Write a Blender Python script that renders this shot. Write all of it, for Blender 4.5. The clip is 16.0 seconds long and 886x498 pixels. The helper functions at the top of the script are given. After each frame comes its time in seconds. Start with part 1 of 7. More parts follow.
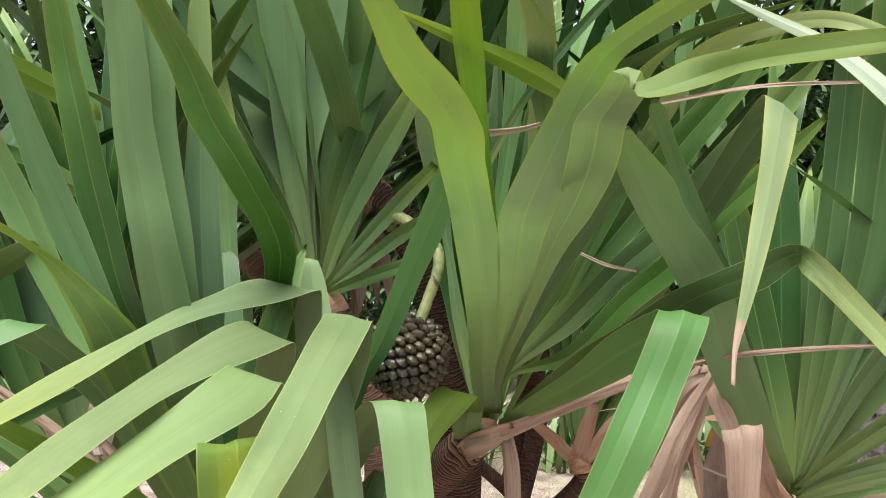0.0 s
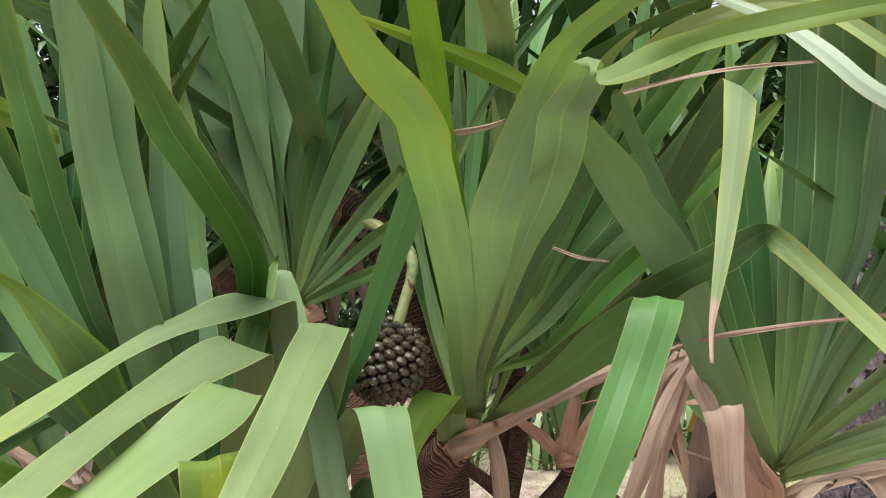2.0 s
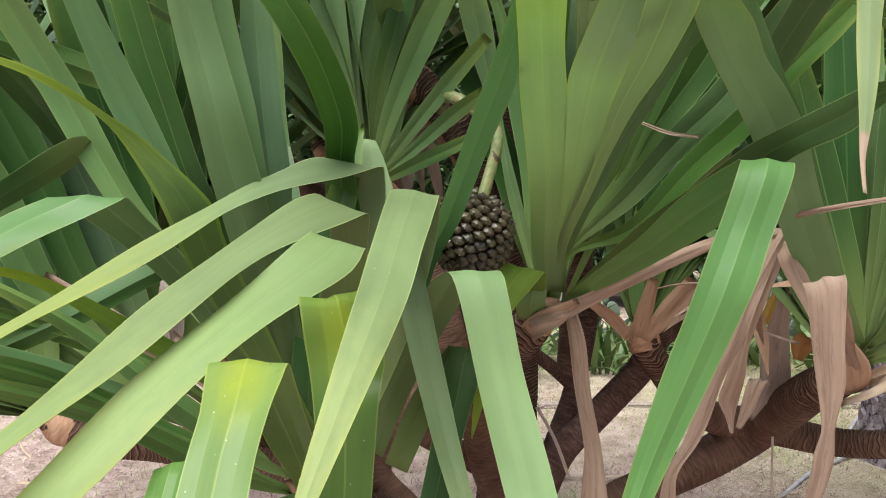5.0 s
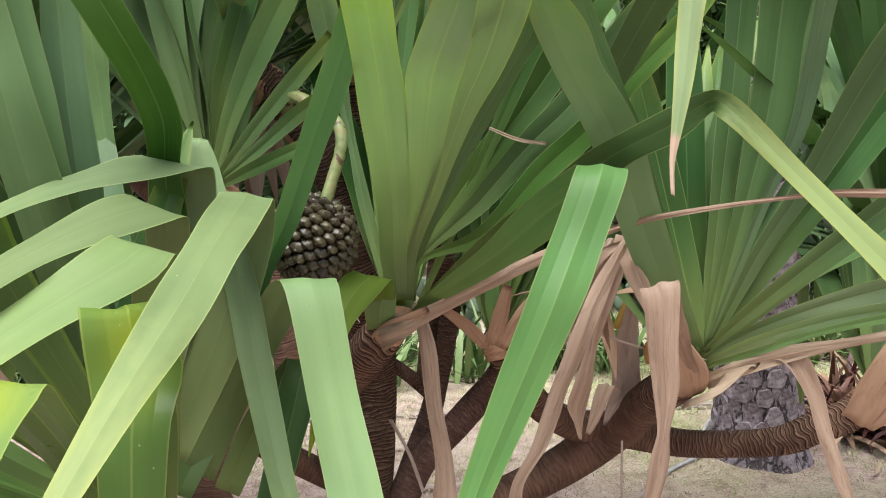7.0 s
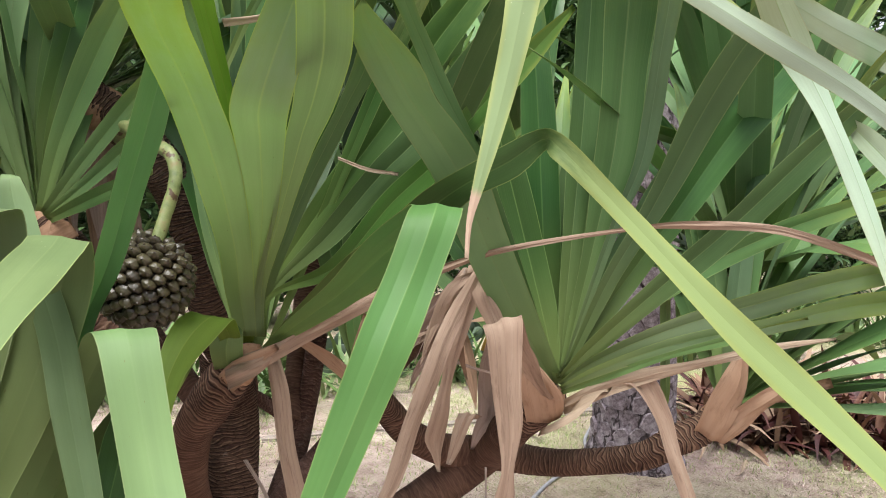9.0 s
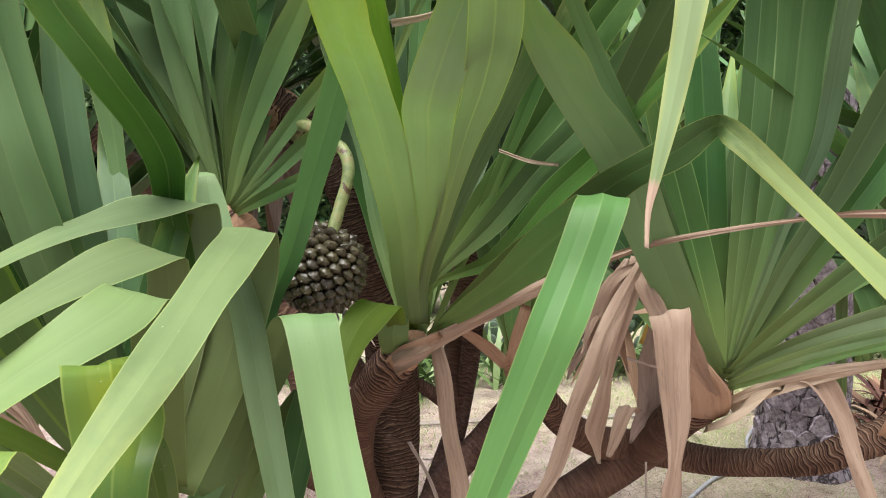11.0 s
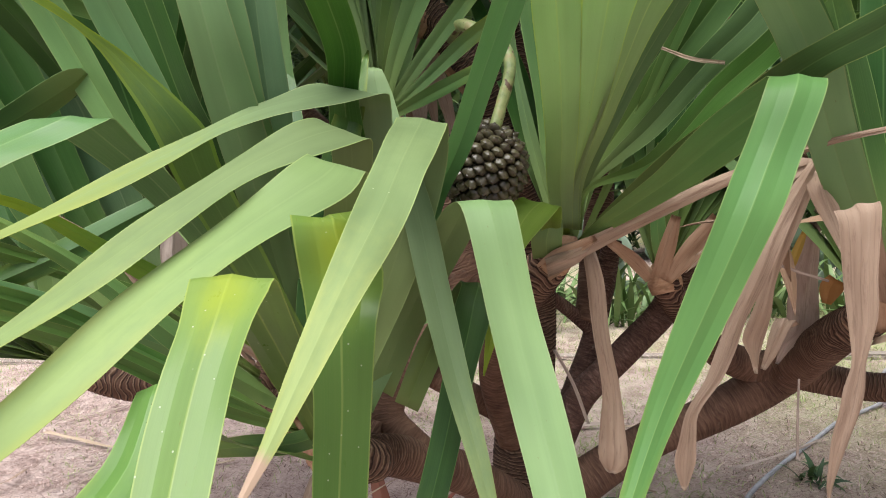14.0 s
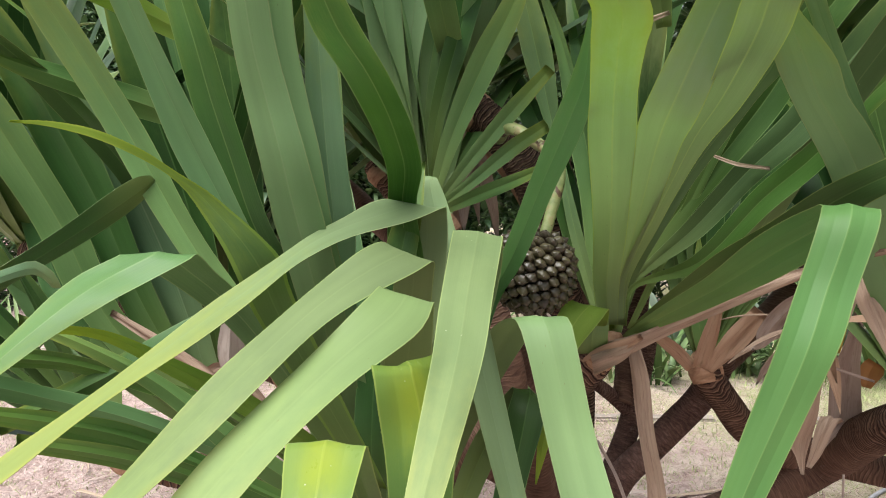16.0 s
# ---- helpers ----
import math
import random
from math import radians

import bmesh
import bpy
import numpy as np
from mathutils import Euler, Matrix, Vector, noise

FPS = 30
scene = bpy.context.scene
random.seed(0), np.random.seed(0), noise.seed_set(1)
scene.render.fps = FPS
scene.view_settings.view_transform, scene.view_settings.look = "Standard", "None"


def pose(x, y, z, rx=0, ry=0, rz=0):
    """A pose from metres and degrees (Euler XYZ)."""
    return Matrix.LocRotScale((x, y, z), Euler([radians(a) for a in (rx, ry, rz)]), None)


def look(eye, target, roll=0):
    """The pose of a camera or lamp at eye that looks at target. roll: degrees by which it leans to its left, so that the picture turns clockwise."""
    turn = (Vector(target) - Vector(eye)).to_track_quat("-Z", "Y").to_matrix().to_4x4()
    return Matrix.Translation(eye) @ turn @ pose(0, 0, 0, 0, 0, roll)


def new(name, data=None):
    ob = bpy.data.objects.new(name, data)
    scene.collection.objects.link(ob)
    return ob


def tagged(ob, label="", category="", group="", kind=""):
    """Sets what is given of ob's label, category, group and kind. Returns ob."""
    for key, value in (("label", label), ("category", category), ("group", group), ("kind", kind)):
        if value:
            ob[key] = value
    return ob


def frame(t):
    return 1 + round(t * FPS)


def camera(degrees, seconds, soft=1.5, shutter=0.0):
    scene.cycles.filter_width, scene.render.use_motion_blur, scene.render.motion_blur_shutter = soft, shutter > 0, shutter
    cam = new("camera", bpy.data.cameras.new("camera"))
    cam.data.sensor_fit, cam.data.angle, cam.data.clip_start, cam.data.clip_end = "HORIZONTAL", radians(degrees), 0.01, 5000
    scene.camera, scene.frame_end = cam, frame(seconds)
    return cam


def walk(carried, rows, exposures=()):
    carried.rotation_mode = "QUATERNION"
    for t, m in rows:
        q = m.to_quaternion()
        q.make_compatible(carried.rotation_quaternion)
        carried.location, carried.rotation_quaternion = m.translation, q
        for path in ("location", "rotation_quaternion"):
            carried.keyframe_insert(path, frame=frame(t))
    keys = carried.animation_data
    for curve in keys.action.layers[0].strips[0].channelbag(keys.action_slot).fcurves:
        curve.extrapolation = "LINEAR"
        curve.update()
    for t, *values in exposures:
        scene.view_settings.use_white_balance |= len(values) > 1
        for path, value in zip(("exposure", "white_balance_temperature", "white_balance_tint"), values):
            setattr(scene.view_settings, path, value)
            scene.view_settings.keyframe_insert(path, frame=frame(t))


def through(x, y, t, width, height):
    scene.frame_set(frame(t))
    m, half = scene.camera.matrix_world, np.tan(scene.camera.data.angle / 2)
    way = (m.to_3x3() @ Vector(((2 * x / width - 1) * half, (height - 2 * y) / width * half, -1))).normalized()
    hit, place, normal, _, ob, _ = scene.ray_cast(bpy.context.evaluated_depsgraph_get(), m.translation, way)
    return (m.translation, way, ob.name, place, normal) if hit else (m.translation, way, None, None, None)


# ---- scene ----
cam = camera(60.9, 16.0, soft=1.0)
METRES, EYE, TILT, LEAN, TURN = 1.25, 1.55, 0.0, -3.0, 0.0
ROWS = [
    (0.0, 0.0000, 0.0000, 0.0000, 0.00, 0.00, -0.00),
    (0.5, 0.0066, 0.0028, 0.0391, -1.57, 2.42, 1.58),
    (1.0, 0.0133, 0.0182, 0.0448, -2.68, 2.49, 3.08),
    (1.5, 0.0105, 0.0003, 0.0134, -2.69, 1.89, 3.32),
    (2.0, -0.0004, 0.0023, -0.0075, -2.06, 0.41, 3.71),
    (2.5, -0.0286, 0.0118, -0.0344, -1.10, -1.51, 3.64),
    (3.0, -0.0489, 0.0146, -0.0433, -0.17, -2.24, 3.54),
    (3.5, -0.0717, 0.0123, -0.0451, 0.56, -3.20, 3.48),
    (6.0, -0.0857, 0.0479, -0.0951, 0.80, -6.11, 3.40),
    (6.5, -0.0473, 0.0617, -0.0958, -4.44, -5.86, 2.72),
    (7.0, -0.0176, 0.0674, -0.0936, -7.94, -5.28, 2.67),
    (7.5, 0.0286, 0.0835, -0.0884, -13.01, -4.96, 2.42),
    (8.0, 0.0624, 0.0886, -0.0762, -15.86, -4.88, 2.35),
    (8.2, 0.0752, 0.0905, -0.0716, -16.94, -4.85, 2.32),
    (10.3, 0.0721, 0.0690, -0.0388, -8.45, -5.75, 4.25),
    (10.5, 0.0635, 0.0702, -0.0433, -7.08, -5.58, 4.15),
    (11.0, 0.0473, 0.0724, -0.0517, -4.49, -5.25, 3.97),
    (11.5, 0.0367, 0.0754, -0.0504, -3.35, -5.17, 3.96),
    (12.0, 0.0223, 0.0768, -0.0462, -2.89, -5.40, 4.11),
    (12.5, -0.0227, 0.0675, -0.0210, -1.50, -5.31, 4.27),
    (13.0, -0.0793, 0.0478, -0.0140, 1.37, -4.90, 4.22),
    (13.5, -0.0885, 0.0458, -0.0240, 2.70, -4.80, 4.11),
    (14.0, -0.0676, 0.0657, -0.1259, 2.51, -8.55, 4.16),
    (14.5, -0.1055, 0.0659, -0.1485, 2.66, -10.27, 3.37),
    (15.0, -0.1414, 0.0491, -0.1090, 3.14, -9.70, 2.63),
    (15.5, -0.1397, 0.0372, -0.0602, 4.27, -8.64, 2.62),
    (16.0, -0.1123, 0.0478, -0.0146, 3.96, -5.66, 3.65),
]
walk(cam, [(t, pose(0, 0, EYE, TILT, LEAN, TURN) @ pose(METRES * x, METRES * y, METRES * z, 90 + pitch, roll, yaw)) for t, x, y, z, yaw, pitch, roll in ROWS],
     exposures=[(0.0, 0.76), (0.5, 0.6), (1.0, 0.52), (2.0, 0.6), (3.0, 0.5), (6.0, 0.62), (7.5, 0.7), (12.0, 0.7), (13.8, 0.6), (16.0, 0.6)])

# ---- light: bright overcast sky ----
world = bpy.data.worlds.new("overcast_sky")
scene.world = world
world.use_nodes = True
wn = world.node_tree
sky = wn.nodes.new("ShaderNodeTexSky")
sky.sky_type = "NISHITA"
sky.sun_disc = False
sky.sun_elevation, sky.sun_rotation = radians(74), radians(207)
sky.dust_density, sky.air_density = 4.0, 1.0
grey = wn.nodes.new("ShaderNodeMixRGB")
grey.inputs[0].default_value = 0.75
grey.inputs[2].default_value = (7.5, 7.65, 8.4, 1)
wn.links.new(sky.outputs[0], grey.inputs[1])
wn.links.new(grey.outputs[0], wn.nodes["Background"].inputs[0])
wn.nodes["Background"].inputs[1].default_value = 0.098
sun_data = bpy.data.lights.new("sun", "SUN")
sun_data.energy, sun_data.angle, sun_data.color = 4.2, radians(45), (1.0, 0.985, 0.97)
sun = new("sun", sun_data)
sun.matrix_world = look((-0.75, 0.0, 6.5), (0, 1.4, 1.0))

# ---- materials ----
class Nodes:
    """Short hand for building a material's node tree."""
    def __init__(self, name):
        self.mat = bpy.data.materials.new(name)
        self.mat.use_nodes = True
        self.tree = self.mat.node_tree
        self.bsdf = self.tree.nodes["Principled BSDF"]

    def add(self, kind, **inputs):
        n = self.tree.nodes.new(kind)
        for k, v in inputs.items():
            self.put(n.inputs[k.replace("_", " ")], v)
        return n

    def put(self, socket, v):
        if isinstance(v, bpy.types.NodeSocket):
            self.tree.links.new(v, socket)
        else:
            socket.default_value = v

    def math(self, op, a, b=0.0, c=0.0):
        n = self.tree.nodes.new("ShaderNodeMath")
        n.operation = op
        for s, v in zip(n.inputs, (a, b, c)):
            self.put(s, v)
        return n.outputs[0]

    def mix(self, f, a, b, blend="MIX"):
        n = self.tree.nodes.new("ShaderNodeMixRGB")
        n.blend_type = blend
        for s, v in zip(n.inputs, (f, a, b)):
            self.put(s, v)
        return n.outputs[0]

    def noise(self, vector, scale, detail=3.0, rough=0.55):
        return self.add("ShaderNodeTexNoise", Vector=vector, Scale=scale, Detail=detail, Roughness=rough).outputs["Fac"]

    def ramp(self, fac, *stops):
        n = self.tree.nodes.new("ShaderNodeValToRGB")
        self.put(n.inputs[0], fac)
        e = n.color_ramp.elements
        while len(e) < len(stops):
            e.new(0.5)
        for el, (p, c) in zip(e, stops):
            el.position = p
            el.color = (*c, 1) if len(c) == 3 else c
        return n.outputs[0]

    def step(self, v, lo, hi):
        n = self.tree.nodes.new("ShaderNodeMapRange")
        n.interpolation_type = "SMOOTHSTEP"
        for s, x in zip(n.inputs, (v, lo, hi, 0.0, 1.0)):
            self.put(s, x)
        return n.outputs[0]

    def scaled(self, vector, sx, sy, sz):
        n = self.tree.nodes.new("ShaderNodeMapping")
        self.put(n.inputs["Vector"], vector)
        n.inputs["Scale"].default_value = (sx, sy, sz)
        return n.outputs[0]

    def bump(self, height, strength=0.3, distance=0.002):
        return self.add("ShaderNodeBump", Height=height, Strength=strength, Distance=distance).outputs[0]

    def finish(self, color, rough=0.5, normal=None, spec=0.5, **more):
        self.put(self.bsdf.inputs["Base Color"], color)
        self.put(self.bsdf.inputs["Roughness"], rough)
        self.put(self.bsdf.inputs["Specular IOR Level"], spec)
        if normal is not None:
            self.put(self.bsdf.inputs["Normal"], normal)
        for k, v in more.items():
            self.put(self.bsdf.inputs[k.replace("_", " ")], v)
        return self.mat

    def object_coords(self):
        return self.add("ShaderNodeTexCoord").outputs["Object"]

    def generated(self):
        return self.add("ShaderNodeTexCoord").outputs["Generated"]


def leaf_material(name, dull, fresh, rib, edge, tip, rough, through, wax, ages=0.6, fold_at=None, dead_from=1.1, span=0.42, ribs=0.5, lined=1.0, rim=0.945):
    """A strap leaf: long parallel veins, a pale midrib, toothed yellowish margins lightened as if catching light,
    ageing towards the tip.
    """
    n = Nodes(name)
    uv = n.add("ShaderNodeUVMap").outputs[0]
    sep = n.add("ShaderNodeSeparateXYZ", Vector=uv)
    across = n.math("ABSOLUTE", sep.outputs[0])
    along = n.add("ShaderNodeAttribute")
    along.attribute_name = "along"
    along = along.outputs["Fac"]
    info = n.add("ShaderNodeObjectInfo")
    rnd = info.outputs["Random"]
    shift = n.add("ShaderNodeVectorMath", )
    shift.operation = "ADD"
    n.put(shift.inputs[0], uv)
    comb = n.add("ShaderNodeCombineXYZ", X=n.math("MULTIPLY", rnd, 37.0), Y=n.math("MULTIPLY", rnd, 91.0))
    n.put(shift.inputs[1], comb.outputs[0])
    vec = shift.outputs[0]
    veins = n.noise(n.scaled(vec, 26, 1.2, 1), 1.0, 2.0, 0.6)
    bands = n.noise(n.scaled(vec, 0.2, 2.2, 1), 1.0, 3.0)
    blotch = n.noise(n.scaled(vec, 2.0, 22, 1), 1.0, 4.0, 0.65)
    col = n.mix(n.step(bands, 0.3, 0.7), dull, fresh)
    streak = n.noise(n.scaled(vec, 2.2, 0.9, 1), 1.0, 2.0, 0.5)
    lines = n.noise(n.scaled(vec, 60, 0.8, 1), 1.0, 1.0, 0.5)
    col = n.mix(n.math("MULTIPLY", n.step(veins, 0.42, 0.75), 0.1 * lined), col, rib)
    tone = n.math("ADD", n.math("MULTIPLY_ADD", n.step(streak, 0.3, 0.7), 0.08, 0.96), n.math("MULTIPLY_ADD", n.step(lines, 0.35, 0.65), 0.07 * lined, -0.035 * lined))
    tone = n.add("ShaderNodeCombineXYZ", X=tone, Y=tone, Z=tone).outputs[0]
    col = n.mix(1.0, col, tone, "MULTIPLY")
    hue = n.add("ShaderNodeHueSaturation", Color=col)
    n.put(hue.inputs["Hue"], n.math("MULTIPLY_ADD", rnd, 0.012, 0.498))
    n.put(hue.inputs["Value"], n.math("MULTIPLY_ADD", rnd, 0.34, 0.83))
    n.put(hue.inputs["Saturation"], n.math("MULTIPLY_ADD", n.math("FRACT", n.math("MULTIPLY", rnd, 7.3)), 0.12, 0.94))
    col = hue.outputs[0]
    ribf = n.math("SUBTRACT", 1.0, n.step(across, 0.022, 0.05))
    col = n.mix(n.math("MULTIPLY", ribf, ribs), col, rib)
    young = n.math("SUBTRACT", 1.0, n.step(along, 0.0, 0.4))
    col = n.mix(n.math("MULTIPLY", young, 0.42), col, (0.33, 0.39, 0.12, 1))
    # Yellowish margin, mixed in strongly to paint the light that thin edges catch.
    col = n.mix(n.math("MULTIPLY", n.step(across, rim, rim + 0.035), 0.75), col, edge)
    scurf = n.noise(n.scaled(vec, 9, 95, 1), 1.0, 4.0, 0.7)
    col = n.mix(n.math("MULTIPLY", n.step(scurf, 0.66, 0.74), wax), col, (0.5, 0.56, 0.42, 1))
    marks = n.noise(n.scaled(vec, 14, 60, 1), 1.0, 2.0, 0.5)
    col = n.mix(n.math("MULTIPLY", n.step(marks, 0.74, 0.78), 0.55), col, (0.16, 0.11, 0.04, 1))
    age = n.step(n.math("ADD", along, n.math("MULTIPLY_ADD", blotch, 0.83 * span, -0.41 * span)), ages, ages + span)
    col = n.mix(n.math("MULTIPLY", age, n.math("MULTIPLY_ADD", rnd, 0.3, 0.6)), col, tip)
    col = n.mix(n.math("MULTIPLY", n.math("MULTIPLY", age, n.step(across, 0.55, 1.0)), 0.22), col, (0.5, 0.45, 0.06, 1))
    if fold_at:
        near = n.math("SUBTRACT", 1.0, n.step(n.math("ABSOLUTE", n.math("SUBTRACT", n.math("ADD", along, n.math("MULTIPLY_ADD", blotch, 0.08, -0.04)), fold_at)), 0.0, 0.09))
        col = n.mix(n.math("MULTIPLY", near, n.math("MULTIPLY_ADD", n.step(across, 0.1, 0.9), -0.4, 0.6)), col, (0.38, 0.44, 0.03, 1))
    dead = n.step(n.math("ADD", along, n.math("MULTIPLY_ADD", blotch, 0.012, -0.006)), dead_from, dead_from + 0.012)
    drop = n.add("ShaderNodeTexVoronoi", Vector=n.scaled(vec, 0.036, 1.0, 1), Scale=135.0, Randomness=1.0)
    pick = n.add("ShaderNodeSeparateColor", Color=drop.outputs["Color"])
    dots = n.math("MULTIPLY", n.math("SUBTRACT", 1.0, n.step(drop.outputs["Distance"], 0.08, 0.17)), n.math("GREATER_THAN", wax - 0.07, pick.outputs[0]))
    col = n.mix(n.math("MULTIPLY", dots, 0.7), col, (0.62, 0.66, 0.5, 1))
    col = n.mix(dead, col, (0.4, 0.28, 0.2, 1))
    h = n.math("ADD", n.math("ADD", n.math("MULTIPLY", veins, 0.8 * lined), n.math("MULTIPLY", lines, 0.2 * lined)), n.math("ADD", n.math("MULTIPLY", blotch, 0.5), n.math("MULTIPLY", dots, 1.5)))
    normal = n.bump(h, 0.3, 0.0009)
    r = n.math("MULTIPLY_ADD", blotch, 0.22, rough - 0.1)
    mat = n.finish(col, r, normal, 0.22)
    glow = n.add("ShaderNodeBsdfTranslucent", Color=n.mix(1.0, col, (1.0, 1.0, 0.88, 1), "MULTIPLY"))
    mixer = n.add("ShaderNodeMixShader", Fac=through)
    n.tree.links.new(n.bsdf.outputs[0], mixer.inputs[1])
    n.tree.links.new(glow.outputs[0], mixer.inputs[2])
    n.tree.links.new(mixer.outputs[0], n.tree.nodes["Material Output"].inputs[0])
    return mat


leaf_mature = leaf_material("leaf_mature", (0.118, 0.226, 0.08, 1), (0.178, 0.31, 0.106, 1), (0.232, 0.362, 0.121, 1), (0.29, 0.4, 0.14, 1), (0.235, 0.330, 0.075, 1), 0.4, 0.2, 0.04)
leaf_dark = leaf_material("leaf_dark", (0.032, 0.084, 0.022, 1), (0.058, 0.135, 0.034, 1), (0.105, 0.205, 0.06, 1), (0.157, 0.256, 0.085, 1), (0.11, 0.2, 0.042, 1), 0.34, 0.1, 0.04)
leaf_glaucous = leaf_material("leaf_glaucous", (0.138, 0.252, 0.126, 1), (0.202, 0.330, 0.166, 1), (0.264, 0.396, 0.207, 1), (0.273, 0.356, 0.158, 1), (0.252, 0.367, 0.1, 1), 0.46, 0.36, 0.04)
leaf_turning = leaf_material("leaf_turning", (0.05, 0.115, 0.028, 1), (0.075, 0.155, 0.04, 1), (0.14, 0.23, 0.07, 1), (0.3, 0.38, 0.12, 1), (0.4, 0.5, 0.2, 1), 0.38, 0.34, 0.04, 0.42, None, 1.1, 0.12)
leaf_pale = leaf_material("leaf_pale", (0.172, 0.258, 0.112, 1), (0.218, 0.312, 0.134, 1), (0.3, 0.42, 0.19, 1), (0.28, 0.37, 0.16, 1), (0.34, 0.42, 0.15, 1), 0.5, 0.2, 0.05, 0.75, None, 1.1, 0.42, 0.12, 0.25)
leaf_strap = leaf_material("leaf_strap", (0.175, 0.245, 0.1, 1), (0.215, 0.295, 0.118, 1), (0.32, 0.43, 0.17, 1), (0.3, 0.39, 0.14, 1), (0.29, 0.385, 0.135, 1), 0.5, 0.22, 0.05, 0.5, None, 1.1, 0.42, 0.12, 0.25)
leaf_rim = leaf_material("leaf_rim", (0.172, 0.252, 0.11, 1), (0.215, 0.302, 0.13, 1), (0.3, 0.42, 0.2, 1), (0.38, 0.46, 0.22, 1), (0.29, 0.34, 0.075, 1), 0.5, 0.2, 0.05, 0.5, None, 1.1, 0.42, 0.12, 0.25)
leaf_mottled = leaf_material("leaf_mottled", (0.18, 0.262, 0.108, 1), (0.225, 0.312, 0.128, 1), (0.36, 0.44, 0.19, 1), (0.32, 0.4, 0.15, 1), (0.35, 0.4, 0.14, 1), 0.5, 0.16, 0.1, 0.62, None, 0.93, 0.42, 0.1, 0.5)
leaf_hanging = leaf_material("leaf_hanging", (0.085, 0.16, 0.06, 1), (0.11, 0.19, 0.07, 1), (0.25, 0.34, 0.15, 1), (0.26, 0.32, 0.15, 1), (0.22, 0.28, 0.125, 1), 0.5, 0.2, 0.1, 0.46, None, 0.935, 0.16, 0.3, 0.6)
leaf_white = leaf_material("leaf_white", (0.4, 0.52, 0.39, 1), (0.5, 0.6, 0.47, 1), (0.24, 0.38, 0.17, 1), (0.45, 0.5, 0.3, 1), (0.45, 0.55, 0.36, 1), 0.45, 0.3, 0.1)
leaf_soft = leaf_material("leaf_soft", (0.2, 0.33, 0.15, 1), (0.26, 0.4, 0.185, 1), (0.28, 0.39, 0.185, 1), (0.3, 0.38, 0.17, 1), (0.27, 0.37, 0.12, 1), 0.5, 0.45, 0.05, 0.75, None, 1.1, 0.42, 0.4, 0.5)
leaf_young = leaf_material("leaf_young", (0.22, 0.36, 0.05, 1), (0.3, 0.45, 0.07, 1), (0.34, 0.44, 0.1, 1), (0.36, 0.45, 0.12, 1), (0.4, 0.5, 0.05, 1), 0.4, 0.6, 0.06)
leaf_fresh = leaf_material("leaf_fresh", (0.118, 0.2, 0.05, 1), (0.155, 0.245, 0.064, 1), (0.33, 0.42, 0.12, 1), (0.33, 0.42, 0.12, 1), (0.2, 0.33, 0.08, 1), 0.3, 0.3, 0.16, 0.75, 0.645, 1.1, 0.42, 0.5, 0.35)
leaf_kinked = leaf_material("leaf_kinked", (0.115, 0.225, 0.055, 1), (0.15, 0.27, 0.068, 1), (0.33, 0.42, 0.12, 1), (0.33, 0.42, 0.12, 1), (0.2, 0.33, 0.08, 1), 0.3, 0.45, 0.18, 0.75, 0.55, 1.1, 0.42, 0.5, 0.35)
leaf_bright = leaf_material("leaf_bright", (0.095, 0.205, 0.042, 1), (0.135, 0.265, 0.058, 1), (0.18, 0.32, 0.095, 1), (0.26, 0.37, 0.11, 1), (0.2, 0.34, 0.06, 1), 0.36, 0.26, 0.06, 0.7, None, 1.1, 0.42, 0.5, 0.3)
leaf_olive = leaf_material("leaf_olive", (0.3, 0.4, 0.225, 1), (0.355, 0.46, 0.255, 1), (0.47, 0.56, 0.26, 1), (0.47, 0.56, 0.18, 1), (0.325, 0.455, 0.125, 1), 0.42, 0.6, 0.06, 0.45, None, 1.1, 0.42, 0.5, 0.6)
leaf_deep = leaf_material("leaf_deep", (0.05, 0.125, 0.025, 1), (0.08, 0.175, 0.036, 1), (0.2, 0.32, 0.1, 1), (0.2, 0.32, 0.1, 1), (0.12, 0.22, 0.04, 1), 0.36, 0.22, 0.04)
leaf_cool = leaf_material("leaf_cool", (0.12, 0.25, 0.1, 1), (0.165, 0.31, 0.125, 1), (0.22, 0.38, 0.17, 1), (0.26, 0.38, 0.16, 1), (0.17, 0.32, 0.1, 1), 0.5, 0.26, 0.05, 0.75, None, 1.1, 0.42, 0.4, 0.4)
leaf_vivid = leaf_material("leaf_vivid", (0.11, 0.25, 0.07, 1), (0.155, 0.315, 0.092, 1), (0.22, 0.38, 0.12, 1), (0.28, 0.38, 0.13, 1), (0.17, 0.32, 0.08, 1), 0.42, 0.3, 0.05, 0.75, None, 1.1, 0.42, 0.5, 0.4)
leaf_mid = leaf_material("leaf_mid", (0.075, 0.155, 0.05, 1), (0.108, 0.205, 0.066, 1), (0.24, 0.36, 0.15, 1), (0.25, 0.36, 0.14, 1), (0.15, 0.26, 0.06, 1), 0.36, 0.26, 0.04)
leaf_shade = leaf_material("leaf_shade", (0.13, 0.235, 0.1, 1), (0.165, 0.28, 0.12, 1), (0.26, 0.38, 0.17, 1), (0.3, 0.4, 0.17, 1), (0.19, 0.3, 0.1, 1), 0.4, 0.42, 0.04, 0.75, None, 1.1, 0.42, 0.4, 0.5)
# Lit copy of leaf_cool: stronger light put into a brighter base colour.
leaf_cool_lit = leaf_material("leaf_cool_lit", (0.15, 0.31, 0.11, 1), (0.19, 0.36, 0.135, 1), (0.27, 0.45, 0.19, 1), (0.28, 0.42, 0.18, 1), (0.2, 0.36, 0.12, 1), 0.42, 0.5, 0.05, 0.75, None, 1.1, 0.42, 0.4, 0.4)
